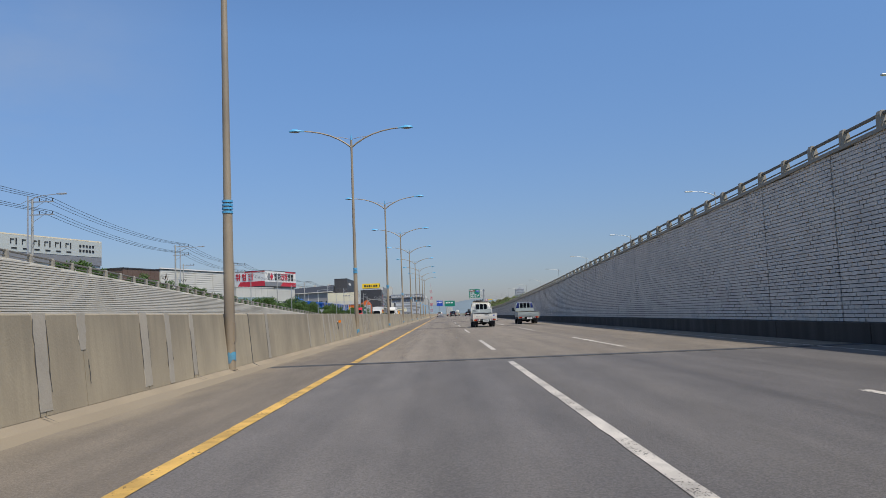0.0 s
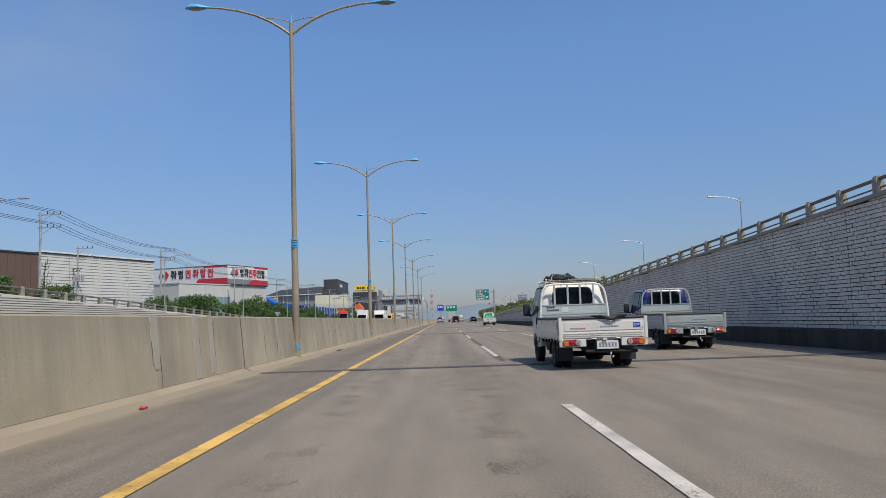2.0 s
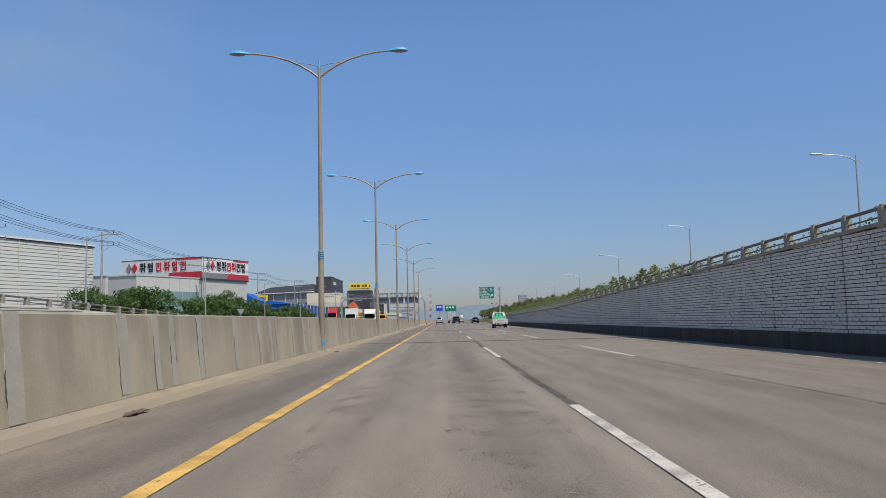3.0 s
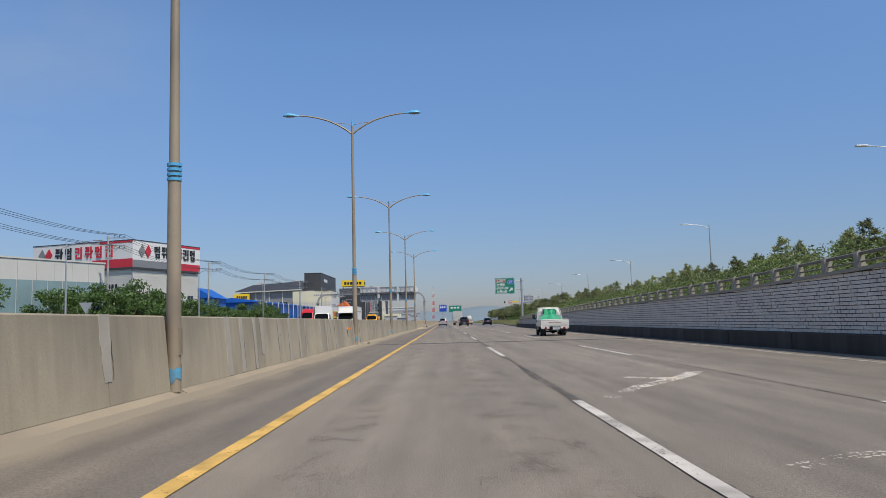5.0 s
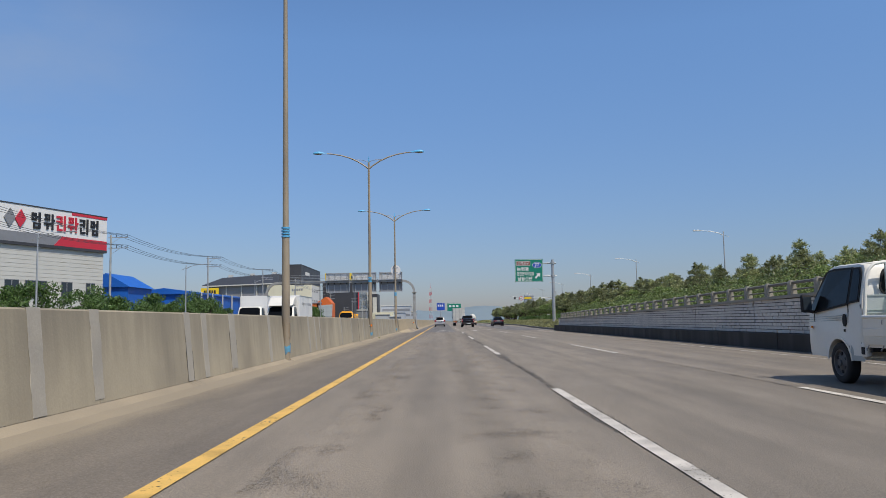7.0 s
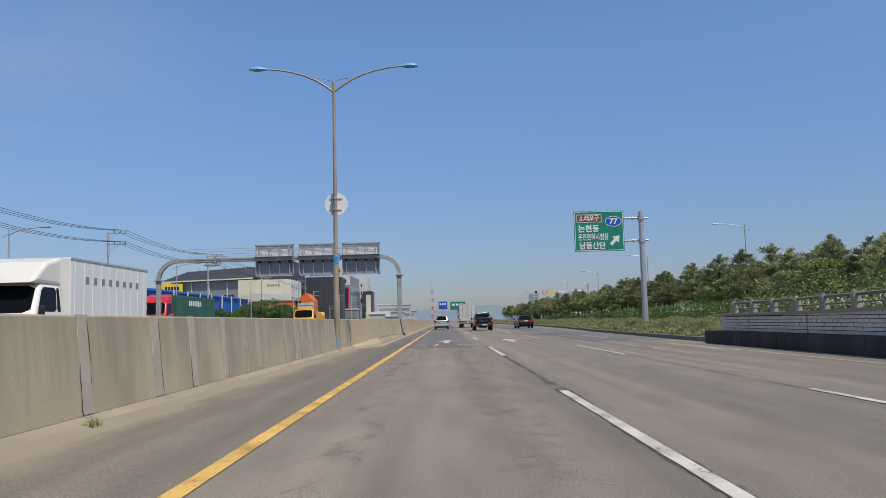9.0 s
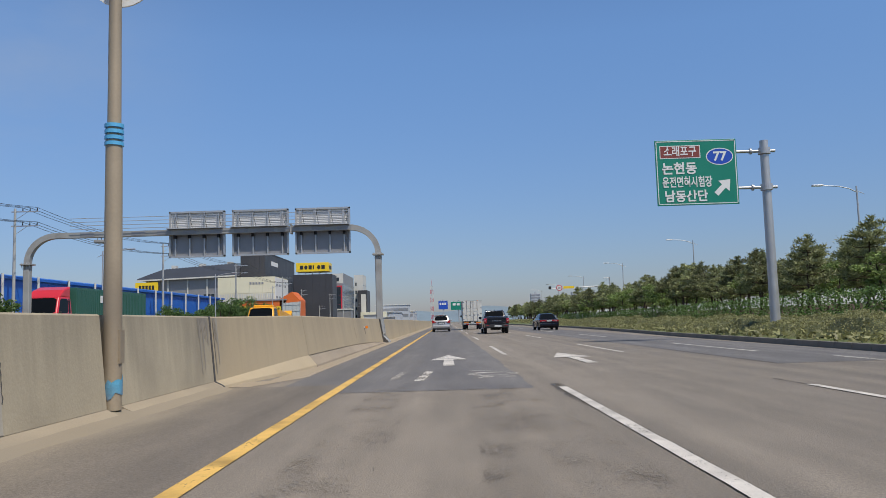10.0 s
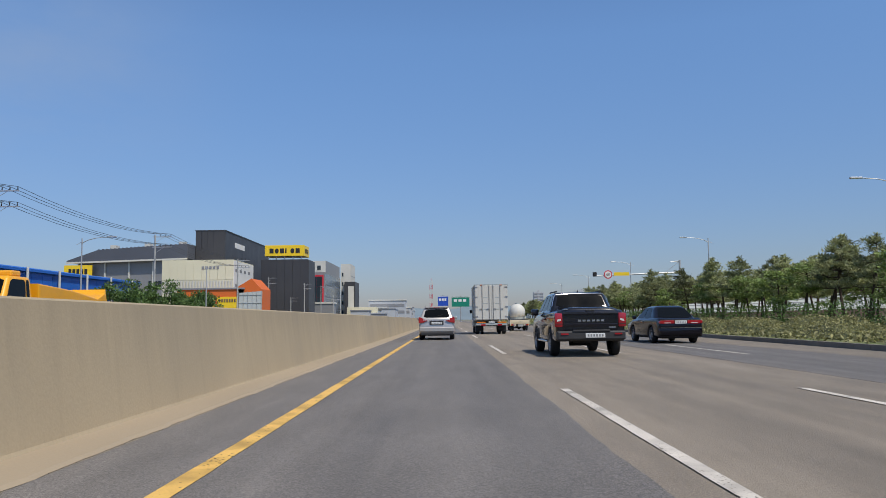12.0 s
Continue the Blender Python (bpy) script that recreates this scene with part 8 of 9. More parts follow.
def flatbed(name, label, m, paint, boards, style):
    """A small one-ton flatbed truck."""
    ob = root(name, label, "truck", m)
    BL = 2.86
    net = style == "net"
    for s in (-1, 1):
        part("chassis_rail", B(min(s * 0.3, s * 0.42), max(s * 0.3, s * 0.42), 0.12, 4.7, 0.42, 0.58), DARK, ob)
    part("axle", R((-0.7, 1.2, 0.28), (0.7, 1.2, 0.28), 0.06), DARK, ob)
    bm = bmesh.new()
    bmesh.ops.create_uvsphere(bm, u_segments=14, v_segments=10, radius=0.16, matrix=pose(0, 1.2, 0.29))
    part("differential", bm, DARK, ob, "", True)
    part("fuel_tank", B(-0.78, -0.45, 1.75, 2.5, 0.32, 0.56, bevel=0.04), DARK, ob)
    part("battery_box", B(0.45, 0.75, 1.8, 2.4, 0.32, 0.56, bevel=0.03), DARK, ob)
    part("spare_wheel", R((-0.1, 0.45, 0.36), (-0.1, 0.45, 0.5), 0.27, n=24), TYRE, ob)
    part("bed_floor", B(-0.85, 0.85, 0.02, BL, 0.6, 0.67), boards, ob)
    for i in range(7):
        part("bed_crossmember", B(-0.83, 0.83, 0.2 + 0.42 * i, 0.26 + 0.42 * i, 0.53, 0.6), DARK, ob)
    for s in (-1, 1):
        gate = part("side_gate", B(min(s * 0.855, s * 0.88), max(s * 0.855, s * 0.88), 0.08, BL, 0.64, 1.03, bevel=0.006), boards, ob)
        part("gate_swage", PR([(s * 0.88, 0.88), (s * 0.893, 0.875), (s * 0.893, 0.77), (s * 0.88, 0.765)], 0.09, BL - 0.01, axis="y"), boards, gate)
        for z in (0.655, 0.69, 0.725):
            part("ridge", B(min(s * 0.88, s * 0.895), max(s * 0.88, s * 0.895), 0.09, BL - 0.01, z, z + 0.016), boards, gate)
        part("top_cap", tube(bmesh.new(), [(s * 0.868, 0.09, 1.045), (s * 0.87, 0.7, 1.05), (s * 0.867, 1.5, 1.043), (s * 0.87, BL, 1.05)], 0.03, 8), PLASTIC if not net else boards, gate, "", True)
        for i in range(7):
            y = 0.3 + 0.4 * i
            part("hook", tube(bmesh.new(), [(s * 0.885, y, 0.64), (s * 0.9, y + 0.02, 0.585), (s * 0.89, y + 0.06, 0.56), (s * 0.88, y + 0.08, 0.585)], 0.009, 5), RIM, gate)
            if i % 2:
                part("tie_loop", tube(bmesh.new(), [(s * 0.885, y, 1.01), (s * 0.897, y + 0.005, 0.97), (s * 0.888, y + 0.01, 0.94)], 0.006, 5), RIM, gate)
        part("corner_post", B(min(s * 0.845, s * 0.915), max(s * 0.845, s * 0.915), -0.035, 0.075, 0.6, 1.06, bevel=0.014), boards, ob, "worn cream corner post")
        part("hinge_pin", R((s * 0.92, 0.035, 0.7), (s * 0.92, 0.035, 1.0), 0.018, n=8), RIM, ob)
        part("latch", tube(bmesh.new(), [(s * 0.925, 0.05, 0.98), (s * 0.935, 0.06, 0.9), (s * 0.92, 0.05, 0.8)], [0.02, 0.014, 0.018], 6), RIM, ob)
        part("mudguard", PR([(1.2 + 0.4 * math.cos(a), 0.27 + 0.36 * math.sin(a)) for a in [math.pi * i / 10 for i in range(11)]] + [(1.2 + 0.37 * math.cos(a), 0.27 + 0.33 * math.sin(a)) for a in [math.pi * (10 - i) / 10 for i in range(11)]], min(s * 0.5, s * 0.86), max(s * 0.5, s * 0.86), axis="x"), DARK, ob)
        part("mudflap", PR([(s * 0.5, 0.15), (s * 0.85, 0.15), (s * 0.84, 0.56), (s * 0.5, 0.56)], 0.72, 0.735, axis="y"), PLASTIC, ob)
        # lamp cluster: orange, red and clear lenses in a painted housing
        h = part("lamp_housing", B(min(s * 0.36, s * 0.9), max(s * 0.36, s * 0.9), -0.025, 0.08, 0.47, 0.635, bevel=0.014), boards, ob)
        part("side_peg", R((s * 0.88, 0.04, 0.47), (s * 0.97, 0.04, 0.465), 0.02, n=8), DARK, ob)
        if net:
            for x, mm in ((0.76, CLEARL), (0.6, REDL)):
                part("lens_bezel", R((s * x, -0.04, 0.51), (s * x, -0.02, 0.51), 0.078, n=20), RIM, h)
                part("lens", R((s * x, -0.055, 0.51), (s * x, -0.03, 0.51), 0.064, 0.07, n=20), mm, h)
        else:
            a, b = min(s * 0.48, s * 0.84), max(s * 0.48, s * 0.84)
            part("lens_bezel", PR(stadium(a - 0.01, b + 0.01, 0.555, 0.136), -0.035, 0.0, axis="y"), PLASTIC, h)
            part("lens", PR(stadium(a, b, 0.555, 0.118), -0.052, -0.02, axis="y", bevel=0.01), REDL, h)
            st = [p for p in stadium(a + 0.006, b - 0.006, 0.555, 0.106) if abs(p[0]) > 0.75]
            part("lens_orange", PR(st + [(s * 0.73, 0.502), (s * 0.73, 0.608)] if s < 0 else [(0.73, 0.502)] + st + [(0.73, 0.608)], -0.057, -0.03, axis="y"), ORANGEL, h, "orange indicator lens")
            for z in (0.527, 0.555, 0.583):
                part("lens_rib", R((s * 0.6, -0.052, z), (s * 0.825, -0.052, z), 0.006, n=6), REDL, h)
            cl = part("lens_clear", R((s * 0.535, -0.062, 0.555), (s * 0.535, -0.02, 0.555), 0.05, n=22), CLEARL, h, "round clear reversing lens")
            for q in (0.015, 0.034):
                part("lens_ring", tube(bmesh.new(), [(s * 0.535 + q * math.cos(t), -0.063, 0.555 + q * math.sin(t)) for t in [2 * math.pi * k / 16 for k in range(17)]], 0.004, 5), GREYP, cl)
            for k in range(3):
                t = 0.4 + math.pi * k / 3
                part("lens_facet", R((s * 0.535 - 0.045 * math.cos(t), -0.063, 0.555 - 0.045 * math.sin(t)), (s * 0.535 + 0.045 * math.cos(t), -0.063, 0.555 + 0.045 * math.sin(t)), 0.003, n=5), GREYP, cl)
    tg = part("tailgate", B(-0.845, 0.845, -0.02, 0.02, 0.64, 1.03, bevel=0.006), boards, ob)
    part("gate_swage", B(-0.8, 0.8, -0.03, -0.02, 0.79, 0.97, bevel=0.006), boards, tg)
    for z in (0.655, 0.695, 0.735):
        part("ridge", B(-0.82, 0.82, -0.034, -0.02, z, z + 0.016), boards, tg)
    part("top_cap", tube(bmesh.new(), [(-0.84, -0.004, 1.045), (-0.3, -0.006, 1.05), (0.3, -0.002, 1.042), (0.84, -0.004, 1.048)], 0.034, 8), PLASTIC if not net else boards, tg, "", True)
    for i in range(7 if not net else 9):
        if net and i == 3:
            continue
        part("letter_block", B(-0.06 + 0.055 * i, -0.02 + 0.055 * i, -0.036, -0.03, 0.86, 0.885) if not net else B(-0.4 + 0.092 * i, -0.335 + 0.092 * i, -0.036, -0.03, 0.85, 0.905), GREYP if not net else SIGNBR, tg)
    part("rubber_stop", B(-0.02, 0.06, -0.05, 0.0, 0.6, 0.64), boards, tg)
    for x in (-0.62, -0.2, 0.3, 0.66):
        part("gate_hinge", R((x - 0.05, -0.015, 0.625), (x + 0.05, -0.015, 0.625), 0.018, n=8), RIM, tg)
    plate(ob, 0.08, -0.0, 0.5, 0.44, 0.17)
    part("plate_bracket", B(-0.17, 0.33, 0.006, 0.02, 0.4, 0.6), DARK, ob)
    part("bumper_bar", tube(bmesh.new(), [(-0.36, 0.06, 0.37), (0.0, 0.04, 0.365), (0.5, 0.04, 0.36), (0.7, 0.08, 0.36)], 0.035, 8), DARK, ob, "", True)
    part("tow_hook", tube(bmesh.new(), [(0.15, 0.03, 0.35), (0.13, -0.03, 0.3), (0.17, -0.01, 0.24), (0.2, 0.03, 0.27)], 0.018, 6), GALV, ob)
    part("silencer", R((0.3, 0.7, 0.36), (0.3, 1.5, 0.36), 0.09, n=14), STEELRIM, ob)
    for s in (-1, 1):
        wheel(ob, s * 0.76, 1.2, 0.275, 0.16, STEELRIM, 6, 0.075)
        wheel(ob, s * 0.56, 1.2, 0.275, 0.16, STEELRIM, 6)
        wheel(ob, s * 0.73, 3.74, 0.325, 0.19, PLASTIC if not net else STEELRIM, 6, 0.03)
    small_cab(ob, paint, 3.74, 0.325, net)
    step = part("cab_step", B(-0.86, -0.76, 2.84, 3.0, 0.44, 0.66, bevel=0.03), boards, ob)
    part("step_hole", B(-0.87, -0.85, 2.875, 2.965, 0.49, 0.6), DARK, step)
    hb = part("headboard", PR([(-0.845, 0.66), (0.845, 0.66), (0.79, 1.38), (-0.79, 1.38)], 2.87, 2.9, axis="y"), GREYB, ob, "grey steel headboard")
    for z, h in ((1.0, 0.014), (1.1, 0.02), (1.15, 0.008), (1.365, 0.016)):
        part("rail_strip", B(-0.84 + 0.076 * (z - 0.66), 0.84 - 0.076 * (z - 0.66), 2.856, 2.87, z, z + h), GREYB, hb)
    part("hook_block", R((-0.62, 2.83, 1.0), (-0.62, 2.87, 1.0), 0.05, n=12), DARK, hb)
    pts = [(-0.85, 2.88, 0.7), (-0.8, 2.88, 1.4), (-0.765, 2.89, 1.64), (-0.72, 2.89, 1.76), (-0.64, 2.89, 1.84), (-0.5, 2.89, 1.87), (0.5, 2.89, 1.87), (0.64, 2.89, 1.84), (0.72, 2.89, 1.76), (0.765, 2.89, 1.64), (0.8, 2.88, 1.4), (0.85, 2.88, 0.7)]
    part("guard_frame", tube(bmesh.new(), pts, 0.027, 8), boards, ob, "cream tubular guard frame", True)
    for x in (-0.46, -0.14, 0.16, 0.48):
        part("guard_bar", B(x - 0.023, x + 0.023, 2.865, 2.9, 1.38, 1.86, bevel=0.006), GREYB, ob)
    for x in (-0.3, 0.3):
        part("rope_hook", tube(bmesh.new(), [(x, 2.86, 1.86), (x + 0.01, 2.84, 1.82), (x - 0.01, 2.85, 1.8)], 0.008, 5), DARK, ob)
    return ob

# white flatbed with a loaded roof rack
ft = flatbed("flatbed_truck", "white one-ton flatbed truck with a bundle roped on its cab", pose(3.29, 58.1, 0, 0, 0, 1.8) @ Matrix.Scale(0.924, 4), WHITE, WHITE, "lens")
tg = [c for c in ft.children if c.name.startswith("tailgate")][0]
for i in range(8):
    x = -0.68 + 0.04 * i
    part("wordmark", PR([(x, 0.83), (x + 0.026, 0.83), (x + 0.036, 0.856), (x + 0.01, 0.856)], -0.036, -0.03, axis="y"), REDS if i > 5 else GREYP, tg)
part("blue_sticker", B(0.62, 0.76, -0.037, -0.03, 0.84, 0.935), SIGNB, tg)
part("white_sticker", B(0.76, 0.9 - 0.07, -0.037, -0.03, 0.84, 0.935), SIGNW, tg)
words("sticker_text", "DPF", 0.07, SIGNW, tg, (0.69, -0.039, 0.888), (90, 0, 0), "", 1.0, 0.001)
bd2 = [c for c in ft.children if c.name.startswith("headboard")][0]
for j in range(2):
    for i in range(6 - 2 * j):
        part("phone_bar", B(-0.66 + 0.05 * i, -0.625 + 0.05 * i, 2.864, 2.869, 1.23 + 0.07 * j, 1.27 + 0.07 * j), INK, bd2)
part("pale_sticker", B(-0.3, -0.14, 2.862, 2.869, 1.2, 1.32), STICKER, bd2, "faded pale sticker")
rack = root("roof_bundle", "black tarpaulin bundle roped to a roof rack", "bundle", pose(3.29, 58.1, -0.02, 0, 0, 1.8) @ Matrix.Scale(0.924, 4))
for y in (3.2, 3.6, 4.0):
    part("rack_bar", R((-0.64, y, 1.96), (0.64, y, 1.96), 0.018), CREAMP, rack)
for d in (-0.62, 0.62):
    part("rack_rail", tube(bmesh.new(), [(d, 3.05, 2.03), (d, 3.1, 1.975), (d, 4.1, 1.975), (d, 4.16, 2.02)], 0.018, 6), CREAMP, rack)
    for y in (3.2, 4.0):
        part("rack_foot", R((d, y, 1.87), (d, y, 1.96), 0.02), CREAMP, rack)
bm = bmesh.new()
bmesh.ops.create_icosphere(bm, subdivisions=4, radius=1, matrix=pose(-0.2, 3.55, 2.04) @ Matrix.Diagonal((0.4, 0.42, 0.11, 1)))
for v in bm.verts:
    v.co.z = max(1.975, v.co.z + 0.07 * noise.noise(v.co * 4) + 0.04 * noise.noise(v.co * 11))
part("tarpaulin", bm, DARK, rack, "", True)
bm = bmesh.new()
bmesh.ops.create_icosphere(bm, subdivisions=3, radius=1, matrix=pose(0.25, 3.5, 2.0) @ Matrix.Diagonal((0.3, 0.35, 0.05, 1)))
for v in bm.verts:
    v.co.z = max(1.975, v.co.z + 0.04 * noise.noise(v.co * 7))
part("folded_net", bm, PLASTIC, rack, "", True)
for x0, x1 in ((-0.5, -0.2), (-0.28, 0.05), (-0.02, -0.35), (0.3, 0.1), (0.1, 0.45)):
    hi = 2.17 if abs((x0 + x1) / 2 + 0.2) < 0.3 else 2.06
    part("rope", tube(bmesh.new(), [(x0, 3.12, 1.98), (x0 * 0.7 + x1 * 0.3, 3.3, hi - 0.03), (x0 * 0.4 + x1 * 0.6, 3.65, hi), (x1, 4.0, 1.98)], 0.011, 5), GREYB, rack)
for i in range(4):
    part("pole_bundle", R((-0.55, 3.16 + 0.03 * i, 1.99 + 0.012 * i), (0.62, 3.1 + 0.03 * i, 1.985 + 0.01 * i), 0.012), STEELRIM, rack)
tp = root("tarp_roll", "dark folded tarp hanging over the tailgate", "tarp", pose(3.29, 58.1, 0, 0, 0, 1.8) @ Matrix.Scale(0.924, 4))
part("fold", tube(bmesh.new(), [(-0.25, -0.02, 1.09), (-0.05, -0.045, 1.085), (0.1, -0.06, 1.03), (0.2, -0.06, 1.0), (0.3, -0.055, 1.07), (0.5, -0.03, 1.09)], [0.008, 0.024, 0.03, 0.02, 0.03, 0.008], 7), DARK, tp, "", True)

# second small truck with green net
nt = flatbed("flatbed_truck", "white flatbed truck with green net draped behind the cab", pose(6.62, 150.1, 0, 0, 0, -0.8) @ Matrix.Scale(0.924, 4), WHITE, WHITE, "net")
verts, faces = [], []
N, M = 130, 96
for i in range(N + 1):
    for j in range(M + 1):
        u, v = i / N, j / M
        spread = 0.4 + 0.44 * max(0.0, (v - 0.42) / 0.58) ** 1.2
        x = (u * 2 - 1) * spread
        z = 1.78 - 0.72 * v + 0.02 * math.sin(9 * u + 4 * v) - 0.05 * math.sin(math.pi * u) * v
        y = 2.83 - 0.95 * v ** 1.5 - 0.04 * math.sin(14 * u)
        verts.append((x, y, z))
for i in range(N):
    for j in range(M):
        if i % 2 == 0 or j % 2 == 0:
            a = i * (M + 1) + j
            faces.append((a, a + 1, a + M + 2, a + M + 1))
me = quads("netting", verts, faces, NET)
ob = tagged(new("netting", me), "green safety net draped over the truck headboard", "net")
ob.matrix_world = pose(6.62, 150.1, 0, 0, 0, -0.8) @ Matrix.Scale(0.924, 4)

# blue-cabbed flatbed in the outer lane
bt = flatbed("flatbed_truck", "dark blue flatbed truck with a grey headboard and yellow stripe", pose(7.1, 64.6, 0) @ Matrix.Scale(0.924, 4), BLUECAB, GREYB, "lens")
part("yellow_stripe", B(-0.82, 0.82, 2.838, 2.868, 1.04, 1.075), SIGNY, [c for c in bt.children if c.name.startswith("headboard")][0])
# cream flatbed with a round tank
ct = flatbed("flatbed_truck", "cream flatbed truck carrying a pale round tank", pose(6.35, 309.0, 0) @ Matrix.Scale(0.924, 4), CREAMP, CREAMP, "lens")
tk = root("water_tank", "pale grey round tank lashed on a truck bed", "tank", pose(6.35, 310.6, 0.68))
bm = bmesh.new()
bmesh.ops.create_uvsphere(bm, u_segments=24, v_segments=16, radius=0.72, matrix=pose(0, 0.6, 0.95) @ Matrix.Diagonal((1, 1, 1.05, 1)))
part("shell", bm, OFFWHITE, tk, "", True)
part("saddle", R((0, 0.6, 0), (0, 0.6, 0.5), 0.5, 0.6, n=20), GREYB, tk)
part("hatch", R((0, 0.6, 1.68), (0, 0.6, 1.78), 0.2, n=18), GREYB, tk)

def box_lorry(name, label, m, paint, body_m, L=6.4, w=1.14, z0=0.98, z1=3.42, doors=True, cab_h=2.5):
    """A box-bodied lorry."""
    ob = root(name, label, "truck", m)
    part("chassis", B(-0.45, 0.45, 0.2, L + 1.6, 0.55, 0.85), DARK, ob)
    bx = part("cargo_box", B(-w, w, 0, L, z0, z1, bevel=0.03), body_m, ob)
    for s in (-1, 1):
        for z in (z0, z1 - 0.06):
            part("edge_rail", B(min(s * w, s * (w + 0.02)), max(s * w, s * (w + 0.02)), 0, L, z, z + 0.06), GREYB, bx)
        for i in range(10):
            part("side_rib", B(min(s * w, s * (w + 0.012)), max(s * w, s * (w + 0.012)), 0.3 + i * (L - 0.6) / 9 - 0.02, 0.3 + i * (L - 0.6) / 9 + 0.02, z0 + 0.1, z1 - 0.1), body_m, bx)
    if doors:
        for s in (-1, 1):
            d = part("rear_door", B(min(0.01 * s, s * (w - 0.04)), max(0.01 * s, s * (w - 0.04)), -0.03, 0.01, z0 + 0.04, z1 - 0.05, bevel=0.008), body_m, ob)
            for x in (0.14, 0.62):
                part("lock_rod", R((s * x, -0.06, z0), (s * x, -0.06, z1 - 0.02), 0.018, n=8), RIM, d)
                part("handle", B(min(s * x, s * (x + 0.2)), max(s * x, s * (x + 0.2)), -0.075, -0.05, z0 + 0.75, z0 + 0.79), RIM, d)
            for i in range(4):
                part("hinge", B(min(s * (w - 0.2), s * w), max(s * (w - 0.2), s * w), -0.05, 0, z0 + 0.2 + 0.68 * i, z0 + 0.27 + 0.68 * i), RIM, d)
            for i in range(3):
                part("faint_mark", B(min(s * 0.25, s * 0.55), max(s * 0.25, s * 0.55), -0.033, -0.03, 1.7 + 0.4 * i, 1.76 + 0.4 * i), GREYB, d)
            part("marker_lamp", B(min(s * 0.6, s * 0.75), max(s * 0.6, s * 0.75), -0.05, 0.0, z1 - 0.04, z1), ORANGEL, ob)
        part("top_frame", B(-w, w, -0.02, 0.05, z1 - 0.06, z1 + 0.03), GREYB, ob)
        part("rear_bumper", B(-w + 0.05, w - 0.05, -0.02, 0.1, 0.62, 0.76), GREYB, ob)
        for s in (-1, 1):
            part("lamp_board", B(min(s * 0.42, s * 1.02), max(s * 0.42, s * 1.02), -0.04, 0.0, 0.78, 0.86), ORANGEL, ob)
            part("lamp_red", B(min(s * 0.42, s * 0.72), max(s * 0.42, s * 0.72), -0.05, 0.0, 0.6, 0.7), REDL, ob)
        plate(ob, 0, -0.03, 0.84, 0.4, 0.14)
    for s in (-1, 1):
        wheel(ob, s * 0.92, 1.25, 0.42, 0.28)
        wheel(ob, s * 0.62, 1.25, 0.42, 0.2)
        wheel(ob, s * 0.92, L + 0.7, 0.42, 0.24)
        part("mudflap", B(min(s * 0.55, s * 1.05), max(s * 0.55, s * 1.05), 0.62, 0.64, 0.2, 0.7), DARK, ob)
    cab(ob, L + 0.15, L + 2.0, 0.5, 1.55, cab_h, w - 0.08, paint, L + 0.7, 0.42)
    return ob
box_lorry("box_lorry", "white box lorry with scuffed double rear doors", pose(3.1, 295.0, 0), WHITE, OFFWHITE)

# oncoming lorries on the other carriageway, noses towards -y
w1 = box_lorry("box_lorry", "white refrigerated lorry on the other carriageway", pose(-12.7, 211.6, 0, 0, 0, 180), WHITE, SIGNW, 6.2, 1.2, 0.95, 3.3, True, 2.45)
part("air_deflector", PR([(6.35, 2.4), (8.1, 2.45), (7.2, 3.1), (6.4, 3.28)], -1.0, 1.0, axis="x", bevel=0.12), WHITE, w1)
part("fridge_unit", B(-0.8, 0.8, 6.2, 6.4, 2.5, 3.2, bevel=0.06), OFFWHITE, w1)
for i in range(8):
    part("letter_block", B(-1.216, -1.2, 0.9 + 0.58 * i, 1.12 + 0.58 * i, 2.55, 2.75), GREYP, w1)
w2 = box_lorry("box_lorry", "white lorry with a yellow lettered side panel", pose(-17.0, 222.2, 0, 0, 0, 180), WHITE, SIGNW, 9.2, 1.2, 1.05, 3.6, True, 2.6)
part("yellow_panel", B(-1.225, -1.2, 0.4, 8.4, 1.4, 2.9), SIGNY, w2)
for i in range(6):
    part("letter_block", B(-1.24, -1.225, 0.9 + 1.2 * i, 1.75 + 1.2 * i, 2.15, 2.75), INK if i in (0, 1, 3) else REDS, w2)
for i in range(9):
    part("phone_bar", B(-1.24, -1.225, 0.9 + 0.8 * i, 1.4 + 0.8 * i, 1.5, 1.95), INK, w2)

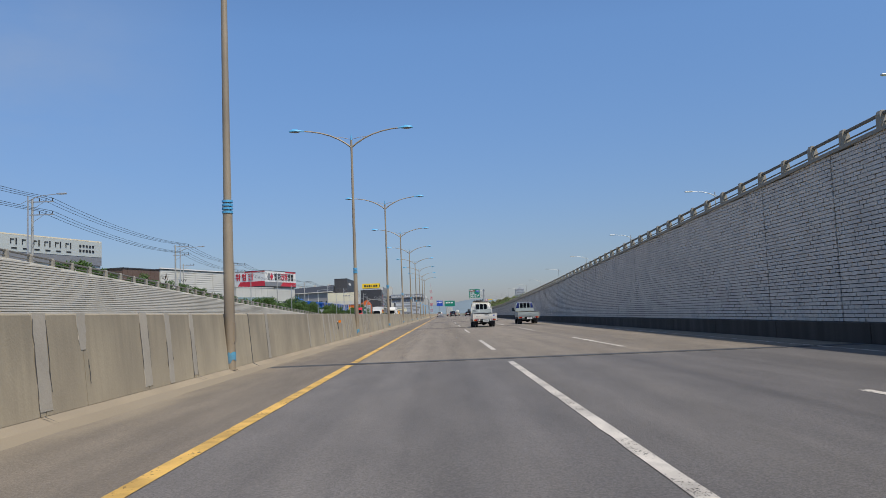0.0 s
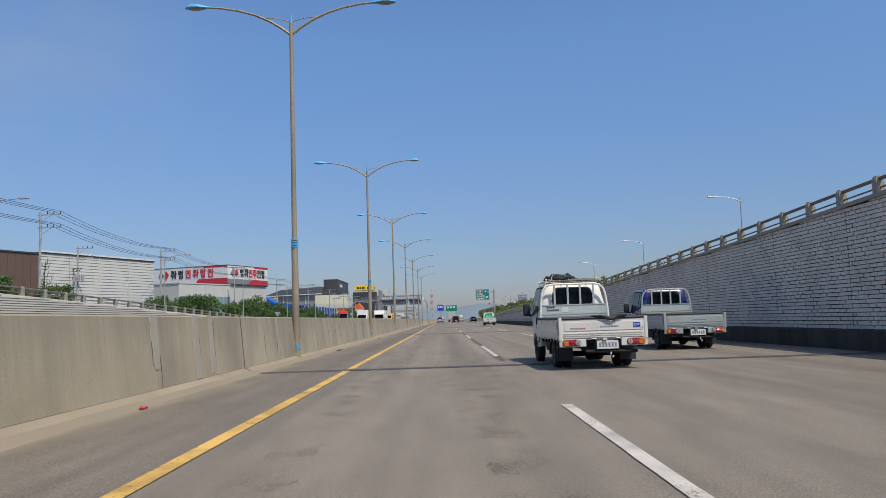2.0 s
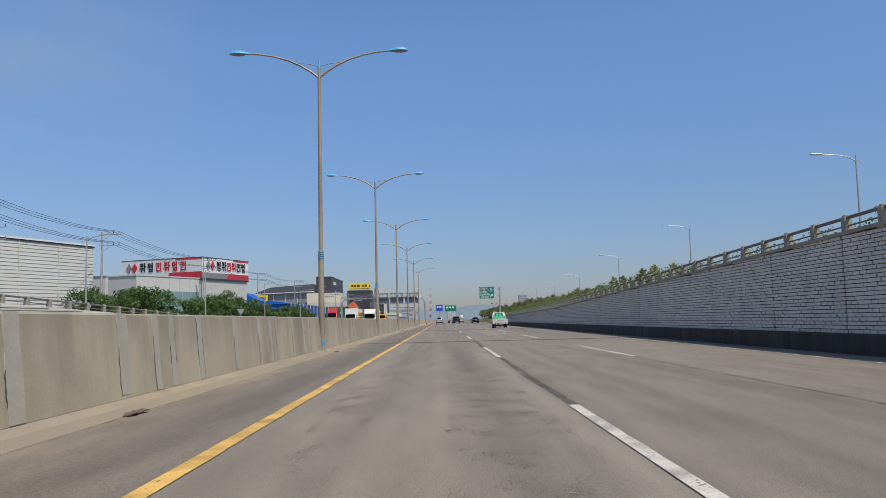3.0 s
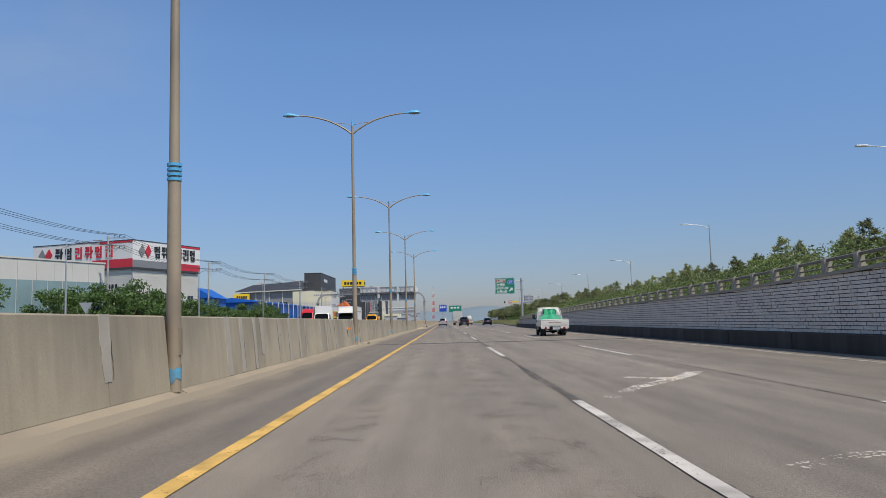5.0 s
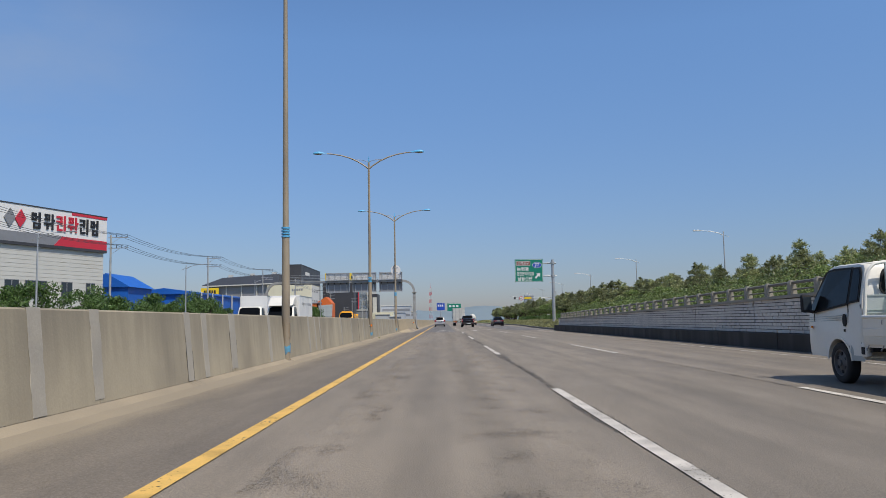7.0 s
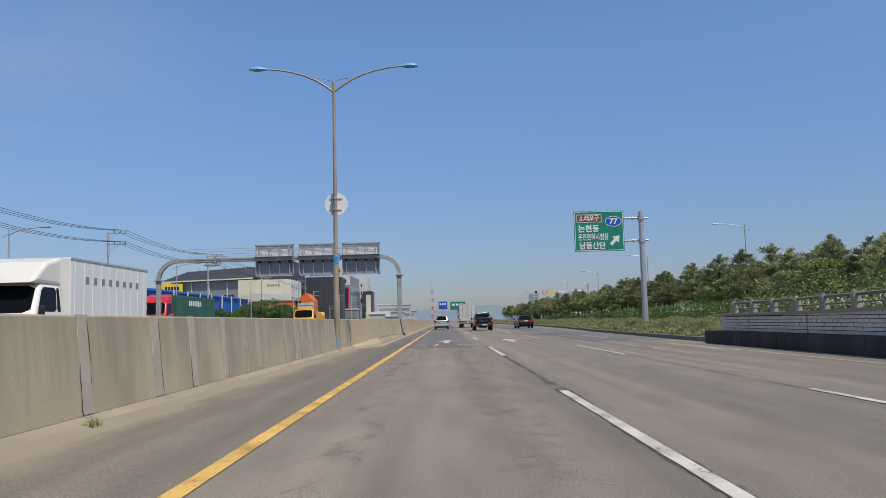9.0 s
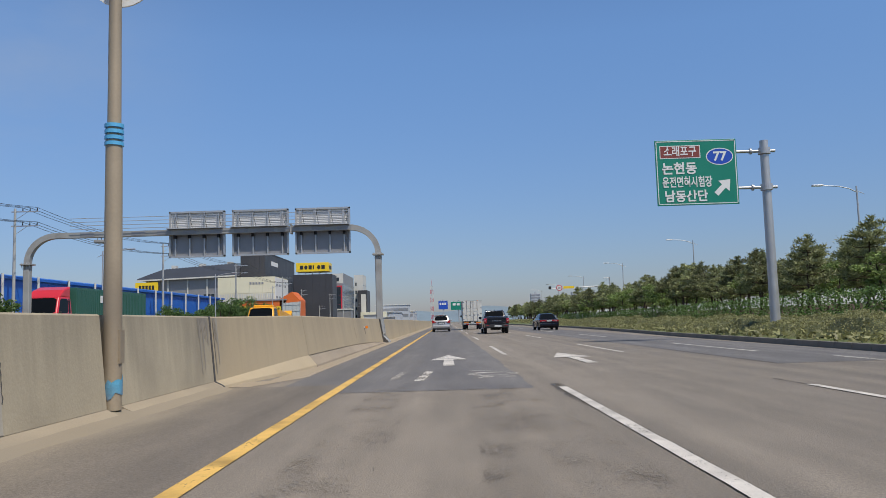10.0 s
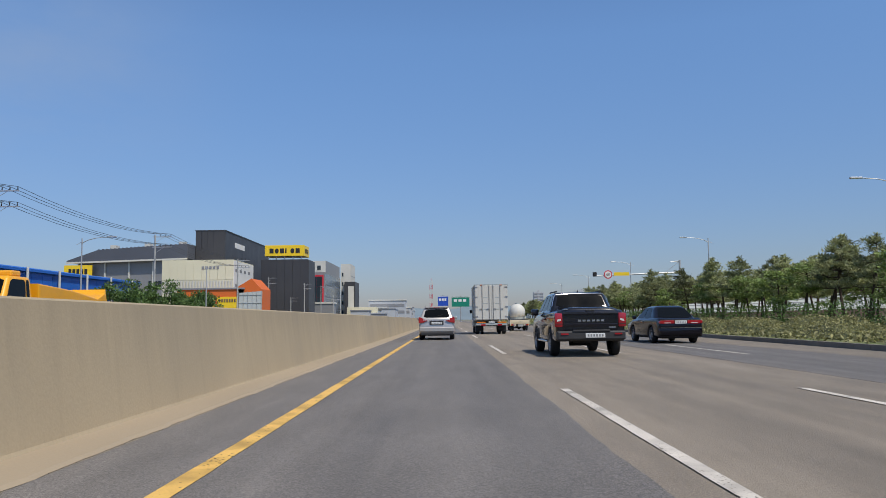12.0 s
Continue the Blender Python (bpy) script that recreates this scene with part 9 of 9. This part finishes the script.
# parked tractor unit with a green container
tq = root("container_lorry", "red tractor unit parked with a green shipping container", "truck", pose(-26.0, 266.0, 0.1, 0, 0, 180))
part("chassis", B(-0.5, 0.5, 0.2, 15, 0.7, 1.1), DARK, tq)
cbx = part("container", B(-1.22, 1.22, 0, 12.2, 1.25, 3.95, bevel=0.02), GREENC, tq)
for s in (-1, 1):
    for i in range(40):
        part("corrugation", B(min(s * 1.22, s * 1.25), max(s * 1.22, s * 1.25), 0.2 + 0.3 * i, 0.36 + 0.3 * i, 1.4, 3.8), GREENC, cbx)
for i in range(7):
    part("letter_block", B(-1.27, -1.25, 5.0 + 0.55 * i, 5.35 + 0.55 * i, 3.0, 3.5), SIGNW, cbx)
for i in range(3):
    part("end_rib", B(-1.1 + 0.8 * i, -0.7 + 0.8 * i, 12.2, 12.23, 1.4, 3.8), GREENC, cbx)
cab(tq, 12.7, 14.9, 0.6, 2.1, 3.3, 1.2, REDP, 13.6, 0.5)
part("roof_fairing", PR([(12.75, 3.2), (14.3, 3.25), (13.6, 3.75), (12.75, 3.98)], -1.05, 1.05, axis="x", bevel=0.1), REDP, tq)
for s in (-1, 1):
    for y in (1.2, 2.5, 10.8):
        wheel(tq, s * 0.98, y, 0.5, 0.3)
    wheel(tq, s * 0.98, 13.6, 0.5, 0.28)

# yellow crane lorry on the other carriageway
yc = root("crane_lorry", "yellow crane lorry on the other carriageway", "truck", pose(-15.15, 272.8, 0, 0, 0, 180))
part("chassis", B(-0.6, 0.6, 0.2, 8.4, 0.7, 1.05), DARK, yc)
part("hopper", PR([(0.0, 1.1), (5.4, 1.1), (5.5, 2.45), (3.0, 2.3), (0.9, 2.05), (0.2, 2.3), (0.0, 2.0)], -1.15, 1.15, axis="x", bevel=0.05), YELLOWT, yc)
for i in range(5):
    part("hopper_rib", PR([(0.9 + i, 1.15), (1.05 + i, 1.15), (1.25 + i, 1.8), (1.1 + i, 1.8)], -1.2, -1.15, axis="x"), YELLOWT, yc)
part("tail_fin", PR([(-0.1, 1.8), (0.5, 1.9), (0.1, 2.45)], -1.1, 1.1, axis="x"), YELLOWT, yc)
cab(yc, 5.7, 7.7, 0.55, 1.75, 2.65, 1.12, YELLOWT, 6.6, 0.45)
part("roof_beacon_bar", B(-0.8, 0.8, 6.0, 6.6, 2.64, 2.85, bevel=0.06), YELLOWT, yc)
for s in (-1, 1):
    for y in (1.0, 2.1, 6.6):
        wheel(yc, s * 0.95, y, 0.48, 0.28)

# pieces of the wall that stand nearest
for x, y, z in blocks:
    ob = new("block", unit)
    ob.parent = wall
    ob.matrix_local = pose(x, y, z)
